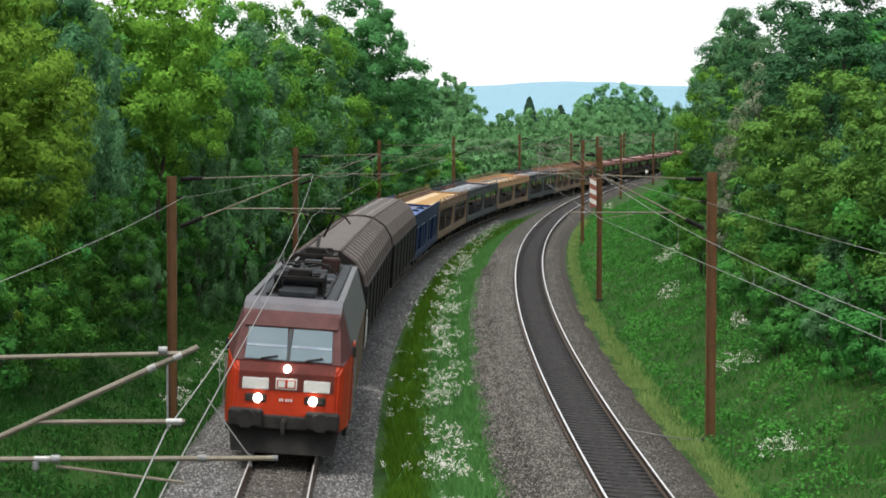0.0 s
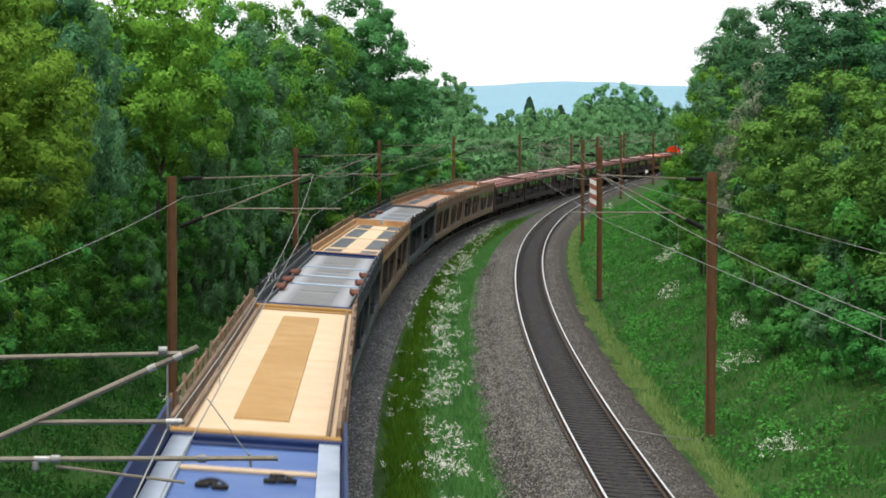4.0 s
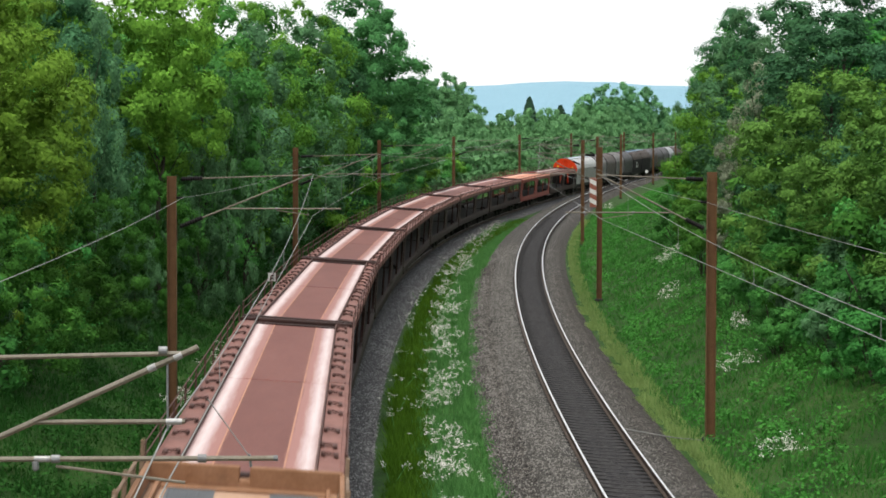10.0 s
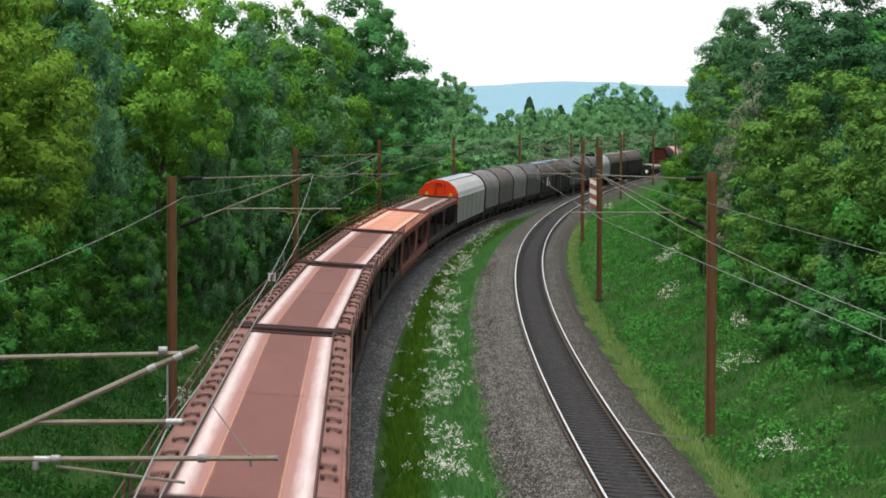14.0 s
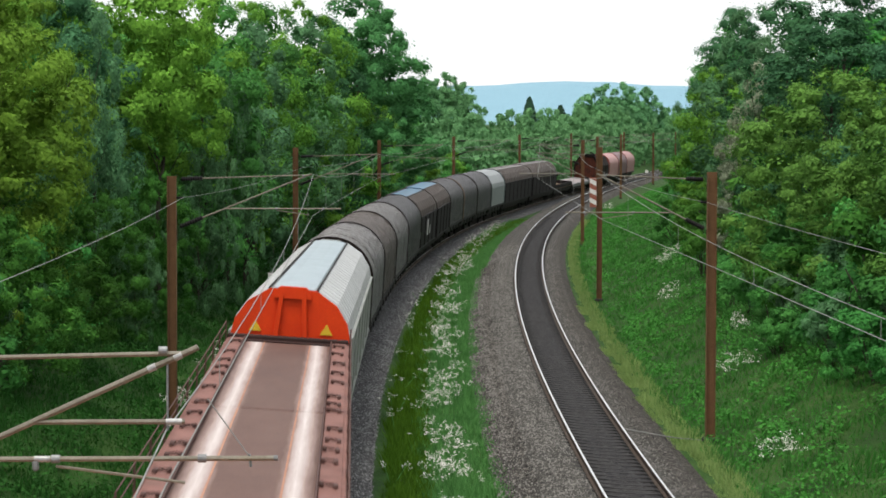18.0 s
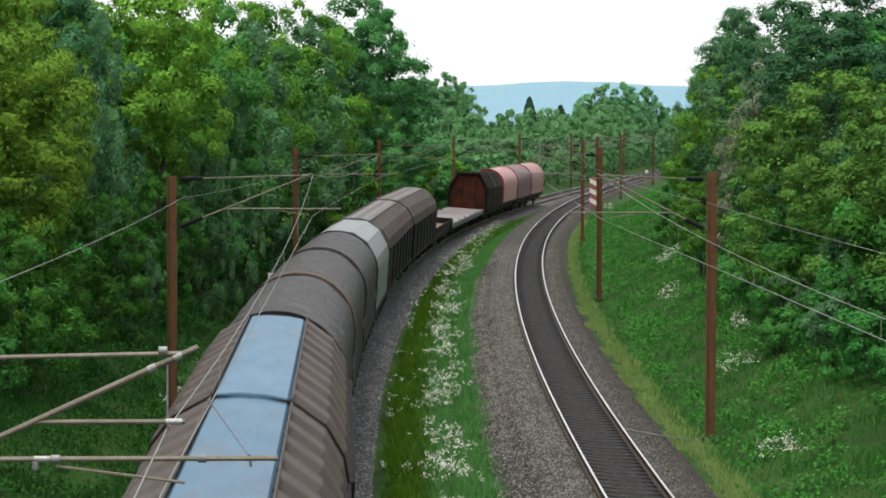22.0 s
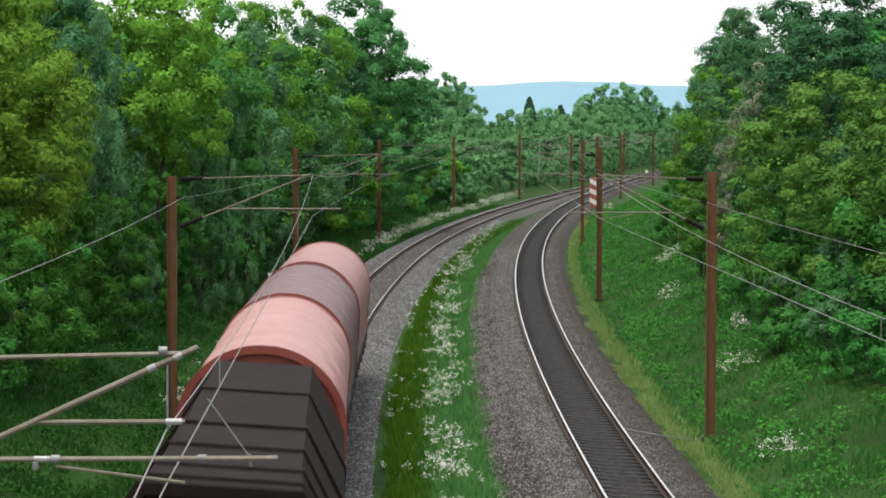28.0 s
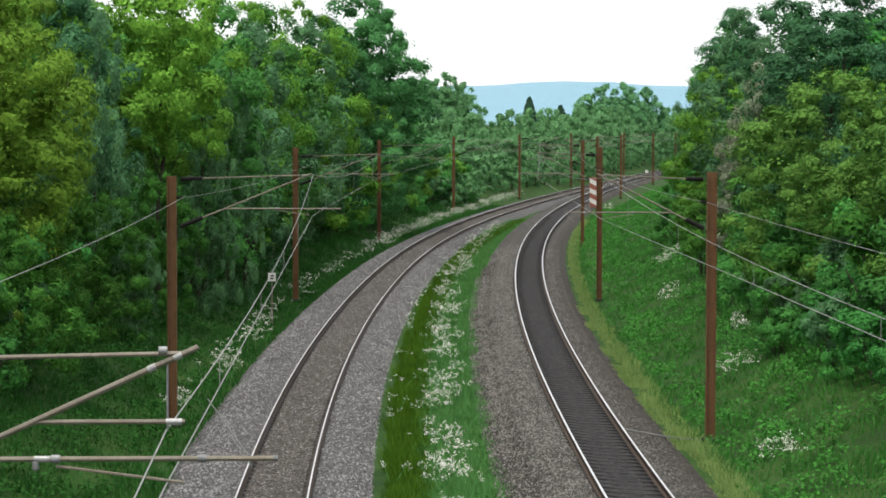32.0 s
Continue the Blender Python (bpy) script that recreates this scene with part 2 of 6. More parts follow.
M_GRASS = leafy("grass_bright", (0.045, 0.15, 0.036), (0.11, 0.28, 0.08), (0.17, 0.31, 0.12), 0.28, 0.5, 0.0)
M_BANKGRASS = leafy("grass_bank", (0.018, 0.085, 0.014), (0.065, 0.235, 0.042), (0.12, 0.27, 0.065), 0.28, 0.5, 0.0)
M_GRASS_DARK = leafy("grass_dark", (0.026, 0.07, 0.005), (0.075, 0.165, 0.014), (0.1, 0.18, 0.025), 0.25, 0.5, 0.0)
# Darker copy of the bank grass colour: shade and lens fall-off painted in.
M_VERGE_SHADED = leafy("grass_verge_shaded", (0.011, 0.054, 0.010), (0.036, 0.135, 0.025), (0.065, 0.15, 0.034), 0.28, 0.5, 0.0)
M_GRASS_DRY = leafy("grass_dry", (0.11, 0.2, 0.05), (0.27, 0.37, 0.13), (0.42, 0.45, 0.2), 0.3, 0.5, 0.0)
# The blue base colour stands in for haze over the far ridge.
M_RIDGEFAR = grassy("haze_coloured_ridge", (0.25, 0.44, 0.55), (0.29, 0.49, 0.6), (0.32, 0.52, 0.64))
M_STEELGREY = painted("clamp_steel", (0.2, 0.205, 0.21), (0.3, 0.305, 0.31), 12, 0.45, 0.3)
M_FITTING = painted("bright_fitting", (0.33, 0.33, 0.33), (0.46, 0.46, 0.46), 14, 0.4, 0.4)
M_DULLRED = painted("dull_red_board", (0.3, 0.1, 0.07), (0.36, 0.14, 0.1), 4, 0.6)
M_BLOSSOM = painted("cream_blossom", (0.6, 0.62, 0.53), (0.76, 0.77, 0.7), 6, 0.8, grime_amount=0.1)
M_BLACK = painted("underframe_black", (0.02, 0.02, 0.021), (0.04, 0.037, 0.034), 3, 0.75, grime=(0.07, 0.055, 0.045))


# ---- building helpers ----
def part(name, bm, mat, parent=None, label=""):
    """Links a bmesh as one mesh object, under a thing or a part."""
    me = bpy.data.meshes.new(name)
    bm.to_mesh(me)
    bm.free()
    me.materials.append(mat)
    ob = new(name, me)
    if parent:
        ob.parent = parent
    if label:
        ob["label"] = label
    return ob


def thing(name, m, label, category, group=""):
    ob = new(name)
    ob.empty_display_size = 0.3
    ob.matrix_world = m
    return tagged(ob, label, category, group)


def pydata(name, verts, faces, mat, parent=None, label=""):
    me = bpy.data.meshes.new(name)
    me.from_pydata([tuple(v) for v in verts], [], faces)
    me.materials.append(mat)
    me.update()
    ob = new(name, me)
    if parent:
        ob.parent = parent
    if label:
        ob["label"] = label
    return ob


def put_box(bm, cx, cy, cz, sx, sy, sz, m=None, bevel=0.0):
    """A box with its own bevel into bm."""
    r = bmesh.ops.create_cube(bm, size=1.0)
    vs = r["verts"]
    bmesh.ops.scale(bm, vec=(sx, sy, sz), verts=vs)
    if bevel > 0:
        es = list({e for v in vs for e in v.link_edges})
        rb = bmesh.ops.bevel(bm, geom=es, offset=bevel, segments=1, affect="EDGES", profile=0.7)
        vs = list({v for f in rb["faces"] for v in f.verts} | {v for v in vs if v.is_valid})
    bmesh.ops.translate(bm, vec=(cx, cy, cz), verts=vs)
    if m is not None:
        bmesh.ops.transform(bm, matrix=m, verts=vs)
    return vs


def box(cx, cy, cz, sx, sy, sz, bevel=0.0):
    bm = bmesh.new()
    put_box(bm, cx, cy, cz, sx, sy, sz, None, bevel)
    return bm


def put_rod(bm, p, q, r, n=8, r2=None):
    """A closed rod from p to q."""
    p, q = Vector(p), Vector(q)
    d = q - p
    g = bmesh.ops.create_cone(bm, cap_ends=True, segments=n, radius1=r, radius2=r if r2 is None else r2, depth=d.length)
    bmesh.ops.transform(bm, matrix=Matrix.Translation((p + q) / 2) @ d.to_track_quat("Z", "Y").to_matrix().to_4x4(), verts=g["verts"])
    return g["verts"]


def rod(p, q, r, n=8, r2=None):
    bm = bmesh.new()
    put_rod(bm, p, q, r, n, r2)
    return bm


def put_tube(bm, pts, r, n=6):
    """A bent tube through the points."""
    rings = []
    for i, c in enumerate(pts):
        a = Vector(pts[max(i - 1, 0)])
        b = Vector(pts[min(i + 1, len(pts) - 1)])
        q = (b - a).to_track_quat("Z", "Y")
        rings.append([bm.verts.new(Vector(c) + q @ Vector((r * math.cos(2 * math.pi * k / n), r * math.sin(2 * math.pi * k / n), 0))) for k in range(n)])
    for a, b in zip(rings, rings[1:]):
        for k in range(n):
            bm.faces.new((a[k], a[(k + 1) % n], b[(k + 1) % n], b[k]))
    bm.faces.new(rings[0][::-1])
    bm.faces.new(rings[-1])


def tube(pts, r, n=6):
    bm = bmesh.new()
    put_tube(bm, pts, r, n)
    return bm


def put_loft(bm, sections, closed=True, caps=True):
    """Skins rows of points; each row has the same count."""
    rows = [[bm.verts.new(p) for p in sec] for sec in sections]
    n = len(rows[0])
    for a, b in zip(rows, rows[1:]):
        for k in range(n if closed else n - 1):
            bm.faces.new((a[k], a[(k + 1) % n], b[(k + 1) % n], b[k]))
    if caps:
        bm.faces.new(rows[0][::-1])
        bm.faces.new(rows[-1])


def loft(sections, closed=True, caps=True):
    bm = bmesh.new()
    put_loft(bm, sections, closed, caps)
    bmesh.ops.recalc_face_normals(bm, faces=bm.faces)
    return bm


# ---- the two tracks: bends that open from left-hand running into a long right-hand curve ----
class Track:
    def __init__(self, x0, y0, heading, bends, cant, z):
        step, reach = 0.5, 480.0
        self.cant, self.z = cant, z
        knots = np.linspace(0, reach, len(bends))
        n0, n1 = int(960 / step), int(1000 / step)
        s = np.arange(-n0, n1 + 1) * step
        k = np.where((s < 0) | (s > reach), 0.0, np.interp(s, knots, bends)) / 1000
        th = np.concatenate([[0], np.cumsum((k[1:] + k[:-1]) / 2 * step)])
        th = th - th[n0] + radians(heading)
        x = np.concatenate([[0], np.cumsum(np.sin((th[1:] + th[:-1]) / 2) * step)])
        y = np.concatenate([[0], np.cumsum(np.cos((th[1:] + th[:-1]) / 2) * step)])
        self.s, self.th = s, th
        self.x, self.y = x - x[n0] + x0, y - y[n0] + y0

    def at(self, s, side=0.0, up=0.0):
        """The point at run s, so far to the right of the centre line, so high over the rails."""
        x, y, th = (float(np.interp(s, self.s, a)) for a in (self.x, self.y, self.th))
        return Vector((x + side * math.cos(th), y - side * math.sin(th), self.z + up))

    def canted(self, s, side=0.0, up=0.0):
        e = self.cant / 1.505
        return self.at(s, side + up * e, up - side * e)

    def heading(self, s):
        return float(np.interp(s, self.s, self.th))

    def x_of(self, y):
        return np.interp(y, self.y, self.x)


TRACK_L = Track(-3.274, 40.0, -2.417, (1.282, 0.735, 1.205, 0.408, 0.152, 0.048, 0.0, 0.1), 0.104, 0.0)
TRACK_R = Track(4.513, 40.0, -1.717, (0.721, 0.722, 0.781, 0.486, 0.437, -0.1, 0.05, 0.15), 0.1, -0.02)


# ---- ground ----
def ground_z(x, y):
    """Height of the cutting: flat between the tracks, grass banks rising on both sides."""
    dl = TRACK_L.x_of(y) - x
    dr = x - TRACK_R.x_of(y)
    left = np.clip(dl - 4.8, 0, 14) * 0.36 + np.clip(dl - 18.8, 0, 60) * 0.06
    right = np.clip(dr - 3.9, 0, 11) * 0.44 + np.clip(dr - 14.9, 0, 60) * 0.08
    bump = 0.09 * np.sin(x * 1.3 + 0.4 * y) * np.sin(y * 0.7) * (np.clip(np.maximum(dl, dr) - 3, 0, 2) / 2)
    return -0.55 + left + right + bump


def ground_at(x, y, sink=0.05):
    return Vector((x, y, float(ground_z(np.float64(x), np.float64(y))) - sink))


def build_ground():
    ys = np.concatenate([np.arange(-960, -40, 40), np.arange(-40, 260, 2.5), np.arange(260, 620, 10), np.array([660, 720, 800, 950, 1200, 1600, 2200, 3000, 4400])])
    off = np.concatenate([[-4000, -2000, -1000, -500, -250, -120, -80, -60, -45, -36], np.arange(-30, 30.5, 1.0), [36, 45, 60, 80, 120, 250, 500, 1000, 2000, 4000]])
    mid = (TRACK_L.x_of(ys) + TRACK_R.x_of(ys)) / 2
    X = mid[:, None] + off[None, :]
    Y = np.repeat(ys[:, None], len(off), 1)
    Z = ground_z(X, Y)
    V = np.stack([X, Y, Z], 2).reshape(-1, 3)
    c = len(off)
    F = [(i * c + j, i * c + j + 1, (i + 1) * c + j + 1, (i + 1) * c + j) for i in range(len(ys) - 1) for j in range(c - 1)]
    ob = pydata("ground", V, F, M_GROUND)
    for p in ob.data.polygons:
        p.use_smooth = True
    return tagged(ob, "grass-covered railway cutting with sloping banks on both sides", "ground", kind="structure")


def strip(name, track, profile, s0, s1, step, mat, label, category, canted=True):
    """A long body of one cross-section along a track."""
    n = max(2, int((s1 - s0) / step) + 1)
    place = track.canted if canted else track.at
    V, k = [], len(profile)
    for s in np.linspace(s0, s1, n):
        V += [place(s, a, b) for a, b in profile]
    F = [(i * k + j, i * k + j + 1, (i + 1) * k + j + 1, (i + 1) * k + j) for i in range(n - 1) for j in range(k - 1)]
    ob = pydata(name, V, F, mat)
    return tagged(ob, label, category, kind="structure")


RAIL_SIDE = [(-0.07, -0.172), (-0.07, -0.155), (-0.012, -0.13), (-0.012, -0.045), (-0.036, -0.035), (-0.036, -0.008), (-0.026, 0.0)]


def build_track(track, name, ballast_mat, bed_mat, label, half, far, fill):
    bed = strip("ballast_" + name, track, [(-half - 0.95, -0.7), (-half - 0.72, -0.54), (-half, -0.23), (-0.9, -0.2), (-0.66, -0.24), (0.66, -0.24), (0.9, -0.2), (half, -0.23), (half + 0.72, -0.54), (half + 0.95, -0.7)], -950, far, 2.0, ballast_mat, label, "ballast")
    strip("track_bed_" + name, track, [(-0.66, -0.24), (-0.6, fill), (0.6, fill), (0.66, -0.24)], -950, far, 2.0, bed_mat, "dark oily stones between the rails", "ballast")
    for side in (-0.752, 0.752):
        web = [(side + a, b) for a, b in RAIL_SIDE] + [(side - a, b) for a, b in RAIL_SIDE[::-1]]
        rail = strip("rail", track, web, -950, far, 2.0, M_RAIL, "brown steel rail with a polished running surface", "rail")
        w = 0.018 if name == "left" else 0.026
        top = strip("running_surface", track, [(side - w, 0.0), (side - w + 0.005, 0.003), (side + w - 0.005, 0.003), (side + w, 0.0)], -950, far, 2.0, M_RAILTOP, "bright polished rail head", "")
        top.parent = rail
        del top["kind"]
    return bed


def lay_sleepers(track, bed, lift, s0, count, mat):
    """Concrete sleepers, their tops just showing in the stones."""
    bm = bmesh.new()
    secs = []
    for x, w, z in ((-1.25, 0.11, -0.06), (-1.22, 0.13, -0.03), (-0.9, 0.13, 0.0), (-0.62, 0.13, 0.02), (-0.3, 0.12, -0.005), (0.3, 0.12, -0.005), (0.62, 0.13, 0.02), (0.9, 0.13, 0.0), (1.22, 0.13, -0.03), (1.25, 0.11, -0.06)):
        secs.append([(x, -w, -0.14), (x, -w * 0.85, z), (x, w * 0.85, z), (x, w, -0.14)])
    put_loft(bm, secs)
    me = bpy.data.meshes.new("sleeper")
    bm.to_mesh(me)
    bm.free()
    me.materials.append(mat)
    for i in range(count):
        s = s0 + 0.62 * i
        ob = new("sleeper", me)
        ob.parent = bed
        ob.matrix_basis = Matrix.Translation(track.at(s, 0, lift)) @ Matrix.Rotation(-track.heading(s), 4, "Z") @ Matrix.Rotation(track.cant / 1.505, 4, "Y")


# ---- trees ----
def loose_faces(name, V, corners):
    """A mesh of many separate faces, each with so many corners, in order."""
    n = len(V) // corners
    me = bpy.data.meshes.new(name)
    me.vertices.add(len(V))
    me.vertices.foreach_set("co", V.astype(np.float32).ravel())
    me.loops.add(len(V))
    me.loops.foreach_set("vertex_index", np.arange(len(V), dtype=np.int32))
    me.polygons.add(n)
    me.polygons.foreach_set("loop_start", np.arange(0, len(V), corners, dtype=np.int32))
    me.polygons.foreach_set("loop_total", np.full(n, corners, dtype=np.int32))
    me.update(calc_edges=True)
    return me


def leaf_mesh(name, C, Nn, size, rng):
    """One pointed leaf at every centre."""
    n = len(C)
    Nn = Nn / np.linalg.norm(Nn, axis=1, keepdims=True)
    t = rng.normal(size=(n, 3))
    t -= (t * Nn).sum(1, keepdims=True) * Nn
    t /= np.linalg.norm(t, axis=1, keepdims=True)
    b = np.cross(Nn, t)
    l = size * rng.uniform(0.75, 1.4, (n, 1))
    w = l * rng.uniform(0.6, 0.95, (n, 1))
    V = np.stack([C - t * l * 0.45 - b * w * 0.5, C - t * l * 0.35 + b * w * 0.5, C + t * l * 0.6], 1).reshape(-1, 3)
    return loose_faces(name, V, 3)


def crown_points(lobes, count, puff, rng, droop=0.0, per=105, core=80):
    """Foliage over rounded sprays that cover the lobes: small outer leaves, and broad ones behind that close each spray. Returns centres, facing and relative size."""
    areas = np.array([r[0] * r[1] + r[1] * r[2] + r[0] * r[2] for _, r in lobes])
    m = max(len(lobes), count // (per + core))
    mids, radii = np.array([q[0] for q in lobes]), np.array([q[1] for q in lobes])
    pick = rng.choice(len(lobes), m * 5, p=areas / areas.sum())
    d = rng.normal(size=(m * 5, 3))
    d[:, 2] += 0.2
    d /= np.linalg.norm(d, axis=1, keepdims=True)
    centres = mids[pick] + d * radii[pick] * rng.uniform(0.7, 1.0, (m * 5, 1))
    deep = (np.linalg.norm((centres[:, None, :] - mids[None]) / radii[None], axis=2) < 0.68).any(1)
    free = np.concatenate([np.flatnonzero(~deep), np.flatnonzero(deep)])[:m]
    centres, d = centres[free], d[free]
    size = puff * rng.uniform(0.55, 1.35, (m, 1, 1)) * (1 - 0.2 * droop)
    shape = np.array([1, 1, 0.86 + 0.7 * droop])

    def shell(n, lo, hi, loose):
        q = rng.normal(size=(m, n, 3)) + d[:, None, :] * 0.75 + np.array([0, 0, 0.35 - 0.3 * droop])
        q /= np.linalg.norm(q, axis=2, keepdims=True)
        P = centres[:, None, :] + q * size * rng.uniform(lo, hi, (m, n, 1)) * shape
        Nn = q + d[:, None, :] * 0.35 + rng.normal(size=(m, n, 3)) * loose
        return P.reshape(-1, 3), Nn.reshape(-1, 3)

    P1, N1 = shell(per, 0.74, 1.18, 0.42)
    out = rng.random(len(P1)) < 0.1
    P1[out] += (rng.normal(size=(out.sum(), 3)) + np.array([0, 0, 0.4])) * puff * 0.34
    P2, N2 = shell(core, 0.6, 0.86, 0.2)
    wide = np.concatenate([np.ones(len(P1)), np.full(len(P2), 1.75)])
    return np.concatenate([P1, P2]), np.concatenate([N1, N2]), wide[:, None]


def make_tree(seed, height, width, base, lobe_count, leaves, leaf, clump, mat, name="tree", droop=0.0, per=105, core=80):
    """A tapered trunk with limbs and an uneven crown; the crown's foot is at base."""
    rng = np.random.default_rng(seed)
    ob = thing(name, pose(0, 0, 0), "", name)
    lobes = []
    top = height - base
    for i in range(lobe_count):
        f = (i + 0.5) / lobe_count
        z = base + top * (0.08 + 0.82 * f)
        reach = width * (0.33 * math.sin(math.pi * (0.16 + 0.74 * f))) * rng.uniform(0.6, 1.15)
        a = i * 2.4 + rng.uniform(-0.5, 0.5)
        rad = width * rng.uniform(0.2, 0.29) * (1.1 - 0.35 * f)
        lobes.append(((math.cos(a) * reach, math.sin(a) * reach, z), (rad, rad, rad * rng.uniform(0.75, 1.05))))
    lobes.append(((0, 0, height - width * 0.2), (width * 0.17, width * 0.17, width * 0.2)))
    P, Nn, wide = crown_points(lobes, leaves, clump, rng, droop, per, core)
    keep = P[:, 2] > min(0.3, base * 0.35)
    me = leaf_mesh("crown", P[keep], Nn[keep], leaf * wide[keep], rng)
    me.materials.append(mat)
    new("crown", me).parent = ob
    bm = bmesh.new()
    r0 = 0.012 * height
    trunk = [(0, 0, -0.4)]
    for k in range(1, 6):
        trunk.append((rng.uniform(-0.2, 0.2), rng.uniform(-0.2, 0.2), height * 0.8 * k / 5))
    for k in range(5):
        put_rod(bm, trunk[k], trunk[k + 1], r0 * (1 - 0.17 * k), 7, r0 * (1 - 0.17 * (k + 1)))
    for c, r in lobes[:-1]:
        z0 = max(0.25 * height * 0.5, c[2] - 0.35 * width)
        put_rod(bm, (0, 0, z0), Vector((0, 0, z0)).lerp(Vector(c), 0.8), r0 * 0.22, 5, r0 * 0.06)
    part("trunk", bm, M_BARK, ob)
    return ob


def make_bush(seed, height, width, leaves, leaf, clump, mat, droop=0.0):
    rng = np.random.default_rng(seed)
    ob = thing("bush", pose(0, 0, 0), "", "bush")
    lobes = []
    for i in range(8):
        a = i * 2.4
        rr = width * rng.uniform(0.05, 0.33)
        rad = width * rng.uniform(0.14, 0.24)
        z = height * rng.uniform(0.2, 0.78)
        lobes.append(((math.cos(a) * rr, math.sin(a) * rr, z), (rad, rad, min(rad, z))))
    P, Nn, wide = crown_points(lobes, leaves, clump, rng, droop)
    keep = P[:, 2] > 0.0
    me = leaf_mesh("foliage", P[keep], Nn[keep], leaf * wide[keep], rng)
    me.materials.append(mat)
    new("foliage", me).parent = ob
    bm = bmesh.new()
    for c, r in lobes:
        put_rod(bm, (c[0] * 0.15, c[1] * 0.15, -0.2), c, 0.04, 5, 0.015)
    part("branching_stem", bm, M_BARK, ob)
    return ob


def set_tree(proto, x, y, scale, turn, label, group, tall=1.0, sink=0.05):
    m = Matrix.LocRotScale(ground_at(x, y, sink), Euler((0, 0, turn)), (scale, scale, scale * tall))
    return tagged(copy_thing(proto, m), label, "", group)


def drop_proto(ob):
    for o in (*ob.children_recursive, ob):
        bpy.data.objects.remove(o)


def far_wood(crowd, label, rng):
    """A far wood as one body: every tree of it turned, stretched and set on the ground."""
    leaves, trunks = [], []
    for proto, full, x, y, sc, top in crowd:
        g = ground_at(x, y, 0.2)
        tall = (top - g.z) / (full * sc)
        m = Matrix.LocRotScale(g, Euler((0, 0, rng.uniform(0, 6.28))), (sc, sc, sc * tall))
        rot = np.array(m.to_3x3())
        for child in proto.children:
            if "trunk" not in child.name:
                me = child.data
                V = np.empty(len(me.vertices) * 3, np.float32)
                me.vertices.foreach_get("co", V)
                leaves.append(V.reshape(-1, 3) @ rot.T + np.array(g))
        for a in range(3):
            p = [(0.14 * math.cos(2.1 * (a + i)), 0.14 * math.sin(2.1 * (a + i)), -0.2) for i in (0, 1)] + [(0, 0, (top - g.z) * 0.85)]
            trunks.append(np.array(p) + np.array(g))
    me = loose_faces("far_wood", np.concatenate(leaves), 3)
    me.materials.append(M_LEAF_HAZED)
    ob = tagged(new("far_wood", me), label, "wood", kind="stuff")
    me = loose_faces("trunks", np.concatenate(trunks), 3)
    me.materials.append(M_BARK)
    new("trunks", me).parent = ob


